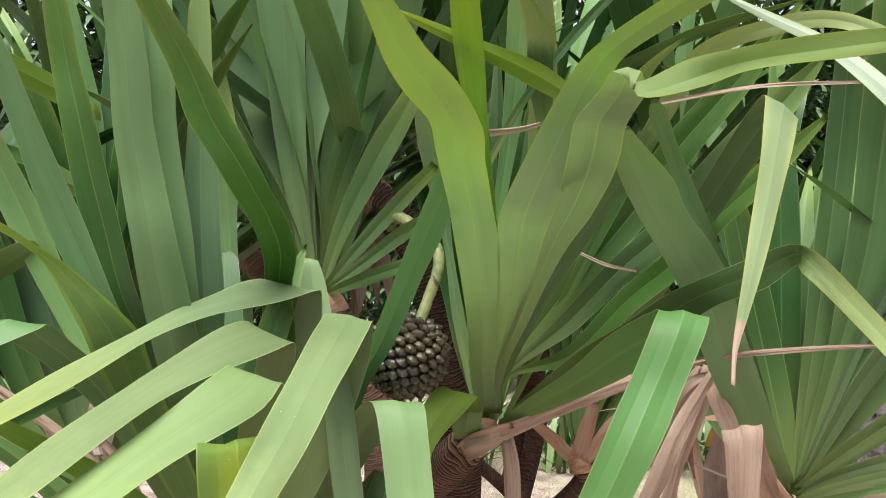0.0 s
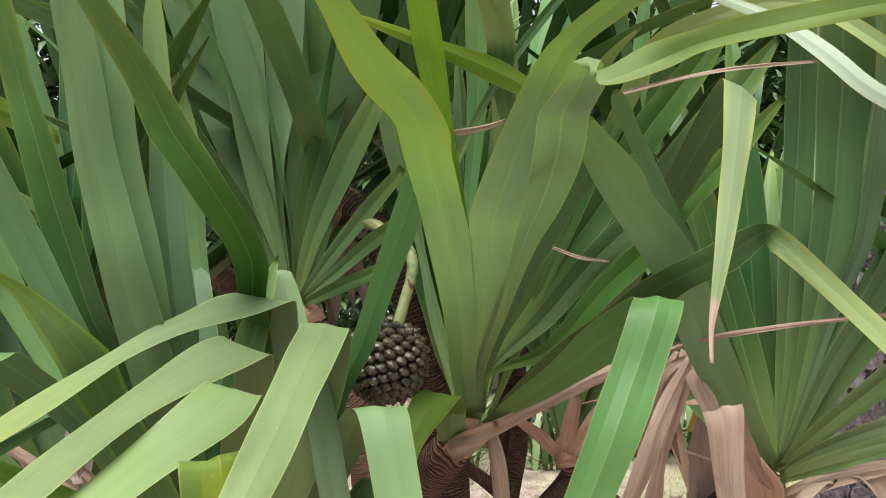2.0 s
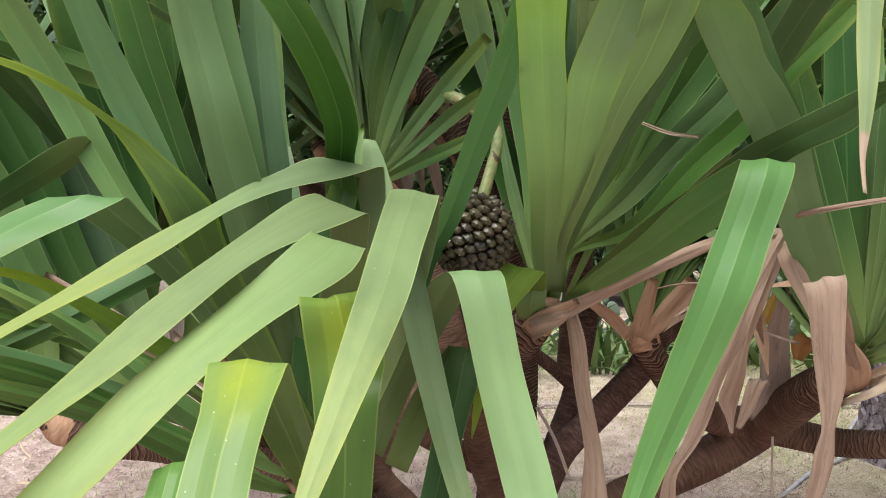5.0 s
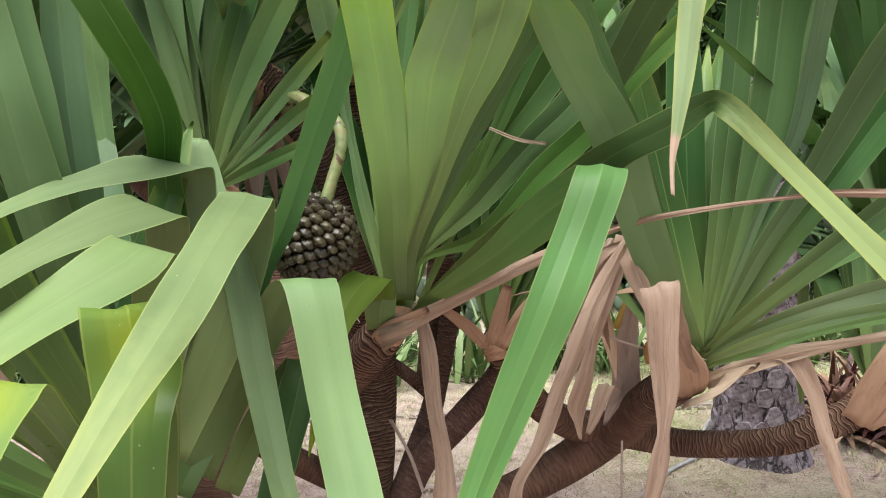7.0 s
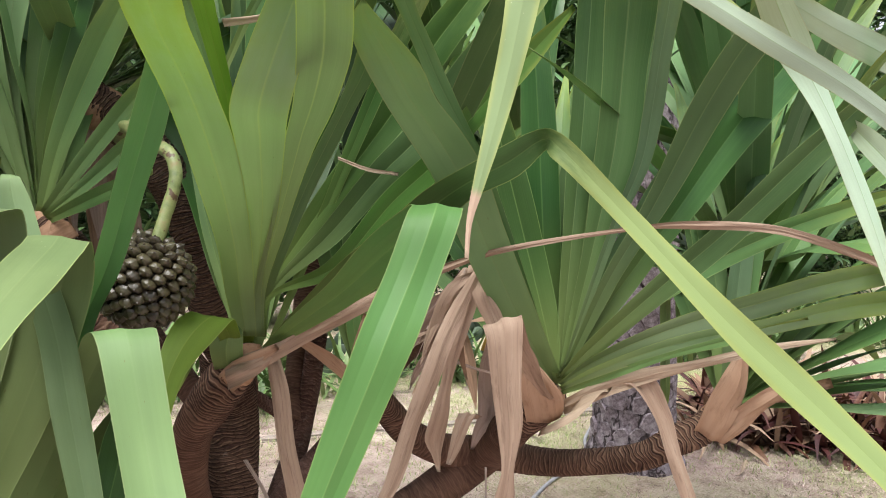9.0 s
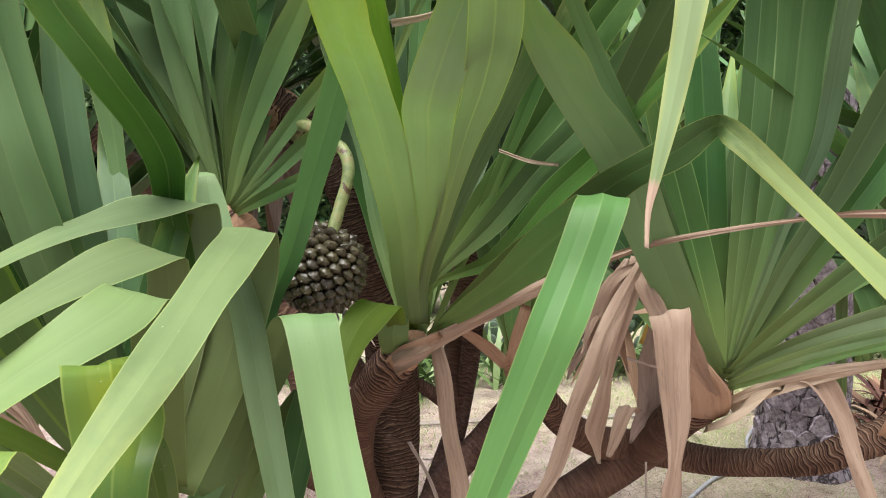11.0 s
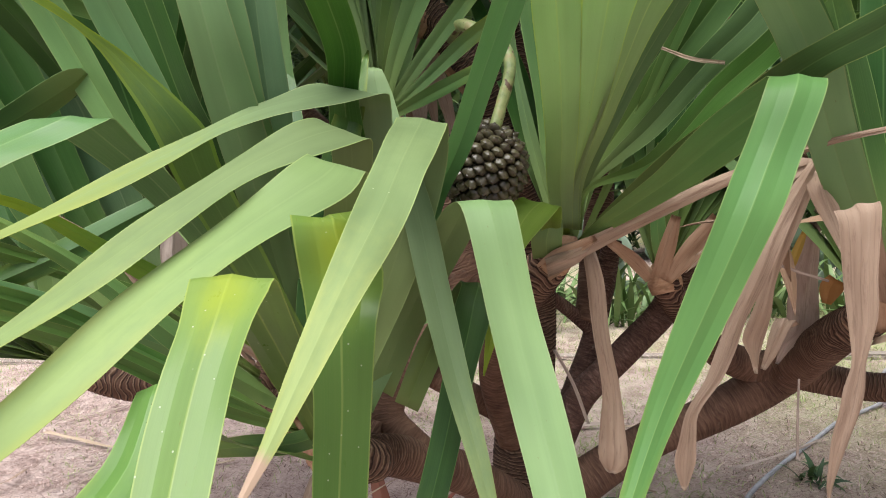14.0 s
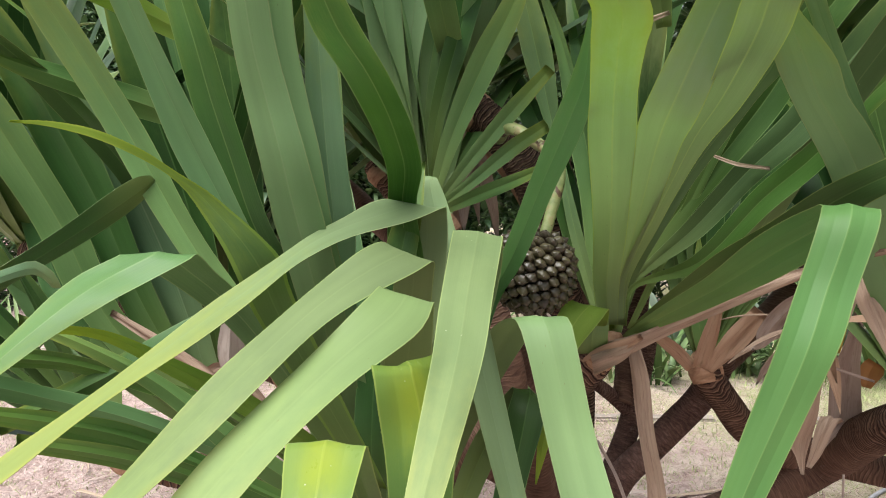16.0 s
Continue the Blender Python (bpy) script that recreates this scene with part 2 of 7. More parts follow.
leaf_edged = leaf_material("leaf_edged", (0.15, 0.265, 0.075, 1), (0.2, 0.325, 0.09, 1), (0.24, 0.36, 0.12, 1), (0.28, 0.42, 0.09, 1), (0.36, 0.48, 0.05, 1), 0.4, 0.5, 0.06, 0.5, rim=0.8)

def dry_material(name, a, b, c):
    n = Nodes(name)
    uv = n.add("ShaderNodeUVMap").outputs[0]
    rnd = n.add("ShaderNodeObjectInfo").outputs["Random"]
    comb = n.add("ShaderNodeCombineXYZ", X=n.math("MULTIPLY", rnd, 31.0), Y=n.math("MULTIPLY", rnd, 71.0))
    add = n.add("ShaderNodeVectorMath")
    n.put(add.inputs[0], uv)
    n.put(add.inputs[1], comb.outputs[0])
    vec = add.outputs[0]
    fib = n.noise(n.scaled(vec, 1.4, 2.4, 1), 1.0, 5.0, 0.55)
    spot = n.noise(n.scaled(vec, 2.5, 14, 1), 1.0, 4.0, 0.65)
    col = n.ramp(fib, (0.1, a), (0.45, b), (0.95, c))
    col = n.mix(n.math("MULTIPLY", n.step(spot, 0.52, 0.7), 0.5), col, (*a, 1))
    crease = n.noise(n.scaled(vec, 2.6, 0.6, 1), 1.0, 2.0, 0.5)
    ridge = n.step(n.math("ABSOLUTE", n.math("SUBTRACT", crease, 0.5)), 0.0, 0.025)
    col = n.mix(n.math("MULTIPLY_ADD", ridge, -0.14, 0.14), col, tuple(v * 0.45 for v in a) + (1,))
    lines = n.noise(n.scaled(vec, 38, 0.8, 1), 1.0, 2.0, 0.5)
    col = n.mix(n.math("MULTIPLY", n.step(lines, 0.5, 0.68), 0.08), col, (*c, 1))
    return n.finish(col, 0.75, n.bump(n.math("ADD", n.math("ADD", fib, spot), n.math("MULTIPLY", ridge, 0.2)), 0.7, 0.003), 0.2)


leaf_dry = dry_material("leaf_dry", (0.165, 0.105, 0.075), (0.34, 0.238, 0.172), (0.48, 0.365, 0.275))
leaf_dry_grey = dry_material("leaf_dry_grey", (0.24, 0.175, 0.145), (0.42, 0.335, 0.285), (0.56, 0.47, 0.41))
leaf_sheath = dry_material("leaf_sheath", (0.25, 0.145, 0.09), (0.41, 0.265, 0.175), (0.49, 0.355, 0.245))
leaf_straw = dry_material("leaf_straw", (0.26, 0.18, 0.12), (0.42, 0.32, 0.23), (0.52, 0.43, 0.33))


def bark_material(name, dark, mid, pale, ring, cracked=0.0):
    """Stem bark with leaf-scar rings: a slit darkened as by shadow and a tan lip lightened as a lit crest at each; the
    UV runs round and along the stem.
    """
    n = Nodes(name)
    uv = n.add("ShaderNodeUVMap").outputs[0]
    pos = n.object_coords()
    big = n.noise(pos, 9.0, 5.0, 0.65)
    fine = n.noise(pos, 130.0, 4.0, 0.7)
    mid_n = n.noise(n.scaled(uv, 5.0, 90.0, 1), 1.0, 3.0, 0.6)
    col = n.ramp(n.math("ADD", n.math("MULTIPLY", big, 0.5), n.math("MULTIPLY", mid_n, 0.5)), (0.33, dark), (0.5, mid), (0.67, pale))
    turn = n.add("ShaderNodeAttribute")
    turn.attribute_name = "scar"
    wobble = n.math("MULTIPLY_ADD", n.noise(pos, 30.0, 3.0), 0.7, turn.outputs["Fac"])
    f = n.math("FRACT", wobble)
    slit = n.math("SUBTRACT", 1.0, n.step(n.math("ABSOLUTE", n.math("SUBTRACT", f, 0.5)), 0.04, 0.15))
    lip = n.math("MULTIPLY", n.step(f, 0.64, 0.76), n.math("SUBTRACT", 1.0, n.step(f, 0.84, 0.98)))
    strong = n.step(n.noise(n.scaled(pos, 1, 1, 1), 16.0, 3.0), 0.3, 0.48)
    new_growth = n.add("ShaderNodeAttribute")
    new_growth.attribute_name = "young"
    clear = n.math("MULTIPLY_ADD", new_growth.outputs["Fac"], 0.86, 0.14)
    deep = n.math("MULTIPLY", n.math("MULTIPLY", slit, clear), n.math("MULTIPLY_ADD", strong, 0.6, 0.4))
    lip = n.math("MULTIPLY", lip, clear)
    # Tan lip doubles as a lit crest; the slit's shadow is in its colour.
    col = n.mix(n.math("MULTIPLY", lip, 0.6 * ring), col, (0.4, 0.27, 0.18, 1))
    col = n.mix(n.math("MULTIPLY", deep, ring), col, (0.016, 0.008, 0.006, 1))
    h = n.math("ADD", n.math("ADD", n.math("MULTIPLY", fine, 0.35), n.math("MULTIPLY", mid_n, 0.5)), n.math("MULTIPLY", n.math("SUBTRACT", lip, deep), ring))
    if cracked:
        cell = n.add("ShaderNodeTexVoronoi", Vector=n.scaled(uv, 16.0, 120.0, 1), Scale=1.0)
        cell.feature = "DISTANCE_TO_EDGE"
        crack = n.math("SUBTRACT", 1.0, n.step(cell.outputs["Distance"], 0.03, 0.13))
        col = n.mix(n.math("MULTIPLY", crack, cracked), col, (0.02, 0.011, 0.008, 1))
        h = n.math("SUBTRACT", h, n.math("MULTIPLY", crack, cracked))
    lich = n.step(n.noise(pos, 24.0, 5.0, 0.7), 0.62, 0.72)
    col = n.mix(n.math("MULTIPLY", lich, 0.25), col, (0.3, 0.26, 0.22, 1))
    return n.finish(col, 0.8, n.bump(h, 0.8, 0.004), 0.25)


bark_stem = bark_material("bark_stem", (0.05, 0.025, 0.018), (0.125, 0.068, 0.046), (0.21, 0.128, 0.086), 0.9)
bark_smooth = bark_material("bark_smooth", (0.045, 0.023, 0.019), (0.12, 0.066, 0.052), (0.21, 0.135, 0.11), 0.4, 0.35)
bark_trunk = bark_material("bark_trunk", (0.036, 0.019, 0.014), (0.105, 0.06, 0.042), (0.195, 0.128, 0.09), 0.9, 0.5)
bark_sheath = bark_material("bark_sheath", (0.25, 0.135, 0.075), (0.4, 0.235, 0.145), (0.5, 0.34, 0.22), 0.12)

n = Nodes("fruit_segment")
pos = n.object_coords()
rnd = n.add("ShaderNodeObjectInfo").outputs["Random"]
col = n.mix(rnd, (0.028, 0.023, 0.013, 1), (0.068, 0.06, 0.028, 1))
col = n.mix(n.math("MULTIPLY", n.step(n.noise(pos, 160.0, 3.0), 0.48, 0.7), 0.4), col, (0.085, 0.05, 0.036, 1))
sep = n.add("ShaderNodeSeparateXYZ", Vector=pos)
# Darker towards the segment's base: shade of the clefts painted into the skin.
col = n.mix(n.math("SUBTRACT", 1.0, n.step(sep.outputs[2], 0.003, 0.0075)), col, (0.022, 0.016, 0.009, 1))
col = n.mix(n.step(sep.outputs[2], 0.0158, 0.017), col, (0.028, 0.015, 0.012, 1))
fruit_skin = n.finish(col, 0.32, n.bump(n.noise(pos, 400.0, 3.0), 0.4, 0.001), 0.5)

n = Nodes("fruit_core")
fruit_core = n.finish(n.ramp(n.noise(n.object_coords(), 60.0, 4.0), (0.3, (0.012, 0.01, 0.006)), (0.7, (0.04, 0.03, 0.016))), 0.85)

n = Nodes("peduncle_skin")
pos = n.object_coords()
col = n.ramp(n.noise(pos, 35.0, 4.0, 0.65), (0.3, (0.12, 0.16, 0.05)), (0.52, (0.22, 0.26, 0.095)), (0.7, (0.27, 0.21, 0.1)))
col = n.mix(n.step(n.noise(pos, 42.0, 3.0), 0.58, 0.64), col, (0.09, 0.05, 0.025, 1))
peduncle_skin = n.finish(col, 0.5, n.bump(n.noise(pos, 90.0, 3.0), 0.5, 0.002))

n = Nodes("ground_soil")
pos = n.object_coords()
big = n.noise(pos, 0.9, 4.0, 0.6)
mid = n.noise(pos, 7.0, 5.0, 0.7)
fine = n.noise(n.scaled(pos, 1, 1.6, 1), 90.0, 4.0, 0.8)
col = n.ramp(n.math("ADD", n.math("MULTIPLY", mid, 0.55), n.math("MULTIPLY", fine, 0.45)), (0.35, (0.14, 0.094, 0.08)), (0.43, (0.42, 0.3, 0.265)), (0.5, (0.58, 0.44, 0.395)), (0.59, (0.75, 0.61, 0.56)))
sep = n.add("ShaderNodeSeparateXYZ", Vector=pos)
lawn = n.math("MULTIPLY", n.step(n.math("ADD", n.math("MULTIPLY_ADD", sep.outputs[0], 0.16, 0.02), n.math("MULTIPLY_ADD", sep.outputs[1], 0.1, -0.45)), -0.25, 0.55), n.step(n.math("ADD", n.math("MULTIPLY", big, 0.7), n.math("MULTIPLY", mid, 0.3)), 0.36, 0.62))
green = n.ramp(fine, (0.35, (0.2, 0.23, 0.08)), (0.5, (0.42, 0.45, 0.2)), (0.65, (0.66, 0.62, 0.38)))
col = n.mix(n.math("MULTIPLY", lawn, 0.85), col, green)
ground_soil = n.finish(col, 0.95, n.bump(n.math("ADD", fine, mid), 0.9, 0.02), 0.1)

n = Nodes("pine_bark")
pos = n.object_coords()
plate = n.noise(n.scaled(pos, 1, 1, 0.4), 13.0, 3.0, 0.55)
fine = n.noise(n.scaled(pos, 1, 1, 0.7), 34.0, 4.0, 0.65)
ridge = n.math("ABSOLUTE", n.math("SUBTRACT", n.math("ADD", n.math("MULTIPLY", plate, 0.75), n.math("MULTIPLY", fine, 0.25)), 0.5))
crack = n.step(ridge, 0.004, 0.045)
col = n.mix(crack, (0.1, 0.082, 0.088, 1), n.ramp(n.noise(pos, 22.0, 5.0, 0.7), (0.3, (0.17, 0.14, 0.15)), (0.5, (0.27, 0.23, 0.255)), (0.7, (0.4, 0.36, 0.385))))
pine_bark = n.finish(col, 0.9, n.bump(n.math("ADD", n.math("MULTIPLY", crack, 2.0), n.noise(pos, 60.0, 4.0)), 1.0, 0.015), 0.15)

n = Nodes("plate_bark")
pos = n.object_coords()
rnd = n.add("ShaderNodeObjectInfo").outputs["Random"]
grain = n.math("ADD", n.math("MULTIPLY", n.noise(pos, 45.0, 5.0, 0.75), 0.88), n.math("MULTIPLY", rnd, 0.12))
plate_bark = n.finish(n.ramp(grain, (0.35, (0.12, 0.095, 0.105)), (0.5, (0.25, 0.21, 0.235)), (0.65, (0.42, 0.37, 0.4))), 0.9, n.bump(n.noise(pos, 90.0, 4.0), 0.8, 0.006), 0.15)


def foliage(name, a, b, c, rough=0.5):
    n = Nodes(name)
    isl = n.add("ShaderNodeNewGeometry").outputs["Random Per Island"]
    own = n.add("ShaderNodeObjectInfo").outputs["Random"]
    isl = n.math("FRACT", n.math("ADD", isl, own))
    col = n.ramp(isl, (0.0, a), (0.5, b), (1.0, c))
    col = n.mix(n.math("MULTIPLY", n.noise(n.object_coords(), 30.0, 2.0), 0.4), col, (*a, 1))
    return n.finish(col, rough, None, 0.4)


shrub_leaf = foliage("shrub_leaf", (0.03, 0.07, 0.025), (0.07, 0.14, 0.045), (0.14, 0.22, 0.08))
lily_leaf = foliage("lily_leaf", (0.06, 0.11, 0.03), (0.12, 0.2, 0.06), (0.22, 0.3, 0.12))
cactus_pad = foliage("cactus_pad", (0.09, 0.135, 0.085), (0.14, 0.19, 0.13), (0.2, 0.25, 0.19), 0.7)
red_leaf = foliage("red_leaf", (0.04, 0.012, 0.012), (0.1, 0.03, 0.026), (0.2, 0.1, 0.055))
grass_blade = foliage("grass_blade", (0.16, 0.22, 0.06), (0.34, 0.42, 0.15), (0.62, 0.6, 0.32), 0.7)
litter_mat = foliage("litter", (0.08, 0.046, 0.037), (0.55, 0.38, 0.33), (0.84, 0.68, 0.61), 0.85)
dead_strap = foliage("dead_strap", (0.13, 0.07, 0.045), (0.3, 0.19, 0.12), (0.5, 0.36, 0.25), 0.8)
n = Nodes("hose_rubber")
hose_rubber = n.finish(n.ramp(n.noise(n.object_coords(), 20.0, 3.0), (0.3, (0.27, 0.27, 0.285)), (0.7, (0.42, 0.42, 0.44))), 0.5)

n = Nodes("edging_concrete")
pos = n.object_coords()
edging_concrete = n.finish(n.ramp(n.math("ADD", n.math("MULTIPLY", n.noise(pos, 3.0, 4.0), 0.5), n.math("MULTIPLY", n.noise(pos, 60.0, 3.0), 0.5)), (0.35, (0.2, 0.17, 0.14)), (0.65, (0.36, 0.31, 0.27))), 0.9, n.bump(n.noise(pos, 80.0, 3.0), 0.5, 0.004), 0.2)


n = Nodes("far_foliage")
pos = n.object_coords()
far_foliage = n.finish(n.ramp(n.math("ADD", n.math("MULTIPLY", n.noise(pos, 0.9, 5.0, 0.7), 0.5), n.math("MULTIPLY", n.noise(pos, 7.0, 4.0, 0.7), 0.5)), (0.4, (0.012, 0.028, 0.009)), (0.5, (0.035, 0.075, 0.022)), (0.6, (0.09, 0.15, 0.045))), 0.7, n.bump(n.noise(pos, 5.0, 4.0), 1.0, 0.15), 0.2)

# ---- building kit ----
def part(name, mesh, material, parent, label=""):
    """Links a mesh (or a bmesh) as one object under a thing or a part."""
    if isinstance(mesh, bmesh.types.BMesh):
        me = bpy.data.meshes.new(name)
        mesh.to_mesh(me)
        mesh.free()
        mesh = me
    if material and not mesh.materials:
        mesh.materials.append(material)
    ob = new(name, mesh)
    ob.parent = parent
    if label:
        tagged(ob, label=label)
    return ob


def smooth_path(rows, step):
    """Catmull-Rom samples of the rows (numpy, any columns; the first three are a place)."""
    p = np.array(rows, float)
    p = np.vstack([2 * p[0] - p[1], p, 2 * p[-1] - p[-2]])
    out = []
    for i in range(1, len(p) - 2):
        a, b, c, d = p[i - 1:i + 3]
        k = [np.linalg.norm(v[:3] - u[:3]) ** 0.5 + 1e-4 for u, v in ((a, b), (b, c), (c, d))]
        t0, t1 = 0.0, k[0]
        t2, t3 = t1 + k[1], t1 + k[1] + k[2]
        m = max(2, int(math.ceil(np.linalg.norm(c[:3] - b[:3]) / step)))
        for j in range(m):
            t = t1 + (t2 - t1) * j / m
            a1 = (t1 - t) / (t1 - t0) * a + (t - t0) / (t1 - t0) * b
            a2 = (t2 - t) / (t2 - t1) * b + (t - t1) / (t2 - t1) * c
            a3 = (t3 - t) / (t3 - t2) * c + (t - t2) / (t3 - t2) * d
            b1 = (t2 - t) / (t2 - t0) * a1 + (t - t0) / (t2 - t0) * a2
            b2 = (t3 - t) / (t3 - t1) * a2 + (t - t1) / (t3 - t1) * a3
            out.append((t2 - t) / (t2 - t1) * b1 + (t - t1) / (t2 - t1) * b2)
    out.append(p[-2])
    return np.array(out)


ACROSS = (-1.0, -0.76, -0.5, -0.25, 0.0, 0.25, 0.5, 0.76, 1.0)
leaf_count = [0]
PLEATED = (leaf_bright, leaf_fresh, leaf_kinked)


def blade(parent, material, fold, teeth, *rows, name="leaf", step=0.022, thick=0.0011, wave=0.004, pleat=None, square=0.7, label=""):
    """A strap leaf along rows of (place, half-width vector): folded along its midrib, with thickness, and teeth on the margin."""
    leaf_count[0] += 1
    if pleat is None:
        pleat = 0.55 if material in PLEATED else 0.08
    rng = random.Random(leaf_count[0])
    s = smooth_path(rows, step)
    p, a = s[:, :3], s[:, 3:]
    tan = np.gradient(p, axis=0)
    tan /= np.linalg.norm(tan, axis=1)[:, None] + 1e-9
    half = np.linalg.norm(a, axis=1)[:, None]
    a = a - tan * np.sum(a * tan, axis=1)[:, None] * square
    a = a / (np.linalg.norm(a, axis=1)[:, None] + 1e-9) * half
    nor = np.cross(a, tan)
    nor /= np.linalg.norm(nor, axis=1)[:, None] + 1e-9
    run = np.concatenate([[0], np.cumsum(np.linalg.norm(np.diff(p, axis=0), axis=1))])
    m, k = len(p), len(ACROSS)
    ph = rng.uniform(0, 6.28)
    verts, uvs, alongs = [], [], []
    for side in (0, 1):
        for i in range(m):
            w = half[i, 0]
            for u in ACROSS:
                dip = fold * w * (0.75 * (abs(u) - 1) + pleat * (1 - 2 * abs(abs(u) - 0.5)))
                ripple = (wave - 0.004) * noise.noise((u * 1.3 + ph, run[i] * 9, ph)) * 2.5 + wave * abs(u) ** 3 * math.sin(run[i] * 17 + ph + (2.1 if u > 0 else 0)) + 0.5 * wave * math.sin(run[i] * 6 + ph * 2) * u
                tuck = 1.0 - 0.06 * abs(fold)
                q = p[i] + a[i] * u * tuck + nor[i] * (dip + ripple * min(1, w / 0.03) - side * thick * (1 - 0.6 * abs(u)))
                verts.append(q)
                uvs.append((u, run[i]))
                alongs.append(run[i] / run[-1])
    faces = []
    back = m * k
    for i in range(m - 1):
        for j in range(k - 1):
            q = i * k + j
            faces.append((q, q + 1, q + k + 1, q + k))
            faces.append((back + q, back + q + k, back + q + k + 1, back + q + 1))
        for j in (0, k - 1):
            q = i * k + j
            f = (q, q + k, back + q + k, back + q)
            faces.append(f if j == 0 else f[::-1])
    for i in (0, m - 1):
        for j in range(k - 1):
            q = i * k + j
            faces.append((q, back + q, back + q + 1, q + 1))
    if teeth:
        for j, sign in ((0, -1), (k - 1, 1)):
            d = 0.03
            while d < run[-1]:
                i = min(m - 2, int(np.searchsorted(run, d)) - 1)
                f = (d - run[i]) / (run[i + 1] - run[i])
                q = np.array(verts[i * k + j]) * (1 - f) + np.array(verts[(i + 1) * k + j]) * f
                out = a[i] / (half[i, 0] + 1e-9) * sign
                size = rng.uniform(0.0004, 0.0009)
                b0 = len(verts)
                for v in (q - tan[i] * size * 1.3, q + tan[i] * size * 1.0, q + out * size * 1.1 + tan[i] * size * 1.6, q - nor[i] * size * 0.5):
                    verts.append(v)
                    uvs.append((sign * 1.0, d))
                    alongs.append(d / run[-1])
                faces += [(b0, b0 + 1, b0 + 2), (b0, b0 + 2, b0 + 3), (b0 + 1, b0 + 3, b0 + 2)]
                d += rng.uniform(0.006, 0.011)
    me = bpy.data.meshes.new(name)
    me.from_pydata([tuple(v) for v in verts], [], faces)
    uv = me.uv_layers.new(name="UVMap")
    idx = np.zeros(len(me.loops), dtype=np.int32)
    me.loops.foreach_get("vertex_index", idx)
    uv.data.foreach_set("uv", np.array(uvs, dtype=np.float32)[idx].ravel())
    at = me.attributes.new("along", "FLOAT", "POINT")
    at.data.foreach_set("value", np.array(alongs, dtype=np.float32))
    me.polygons.foreach_set("use_smooth", [True] * len(me.polygons))
    mid = k // 2
    ev = np.zeros(len(me.edges) * 2, dtype=np.int32)
    me.edges.foreach_get("vertices", ev)
    ev = ev.reshape(-1, 2)
    main = (ev < 2 * m * k).all(axis=1)
    col = ev % k
    crease = main & (col[:, 0] == col[:, 1]) & np.isin(col[:, 0], (0, 2, mid, k - 3, k - 1) if pleat > 0.3 else (0, mid, k - 1))
    sh = me.attributes.new("sharp_edge", "BOOLEAN", "EDGE")
    sh.data.foreach_set("value", crease)
    return part(name, me, material, parent, label)


def arching(base, azimuth, rise, length, width, droop, twist, rng, kink=0.0):
    """Rows for a leaf that leaves its crown at an azimuth and rise (degrees) and arches over by droop (degrees over its length)."""
    n = 7
    p = np.array(base, float)
    rows, el = [], rise
    for i in range(n):
        f = i / (n - 1)
        c, s = math.cos(radians(el)), math.sin(radians(el))
        ca, sa = math.cos(radians(azimuth)), math.sin(radians(azimuth))
        d = np.array((ca * c, sa * c, s))
        side = np.array((-sa, ca, 0.0))
        up = np.cross(d, side)
        tw = radians(twist * f)
        w = width * (min(1.0, 0.5 + f * 2.4) if f < 0.5 else 1.0 - (f - 0.5) ** 1.6 * 2.9)
        across = (side * math.cos(tw) + up * math.sin(tw)) * max(w, 0.003) / 2
        rows.append((*p, *across))
        p = p + d * length / (n - 1)
        el -= droop * (0.4 + 1.2 * f) / (n - 1)
        if kink and i == 4:
            el -= kink
    return rows


def fan(parent, materials, base, count, az, rise, length, width, droop, seed, kinks=0.0, step=0.05, name="leaf"):
    """Filler leaves of one crown, spiralling round it."""
    rng = random.Random(seed)
    for i in range(count):
        f = (i + rng.uniform(0.2, 0.8)) / count
        a = az[0] + (az[1] - az[0]) * ((f * 0.618034 * count) % 1.0)
        r = rise[0] + (rise[1] - rise[0]) * f
        rows = arching(base, a, r, length * rng.uniform(0.75, 1.15), width * rng.uniform(0.75, 1.15), droop * rng.uniform(0.5, 1.5), rng.uniform(-35, 35), rng,
                       rng.uniform(40, 95) if rng.random() < kinks else 0.0)
        blade(parent, rng.choice(materials), rng.choice((0.2, 0.3, -0.15)), 0, *rows, step=step, name=name)


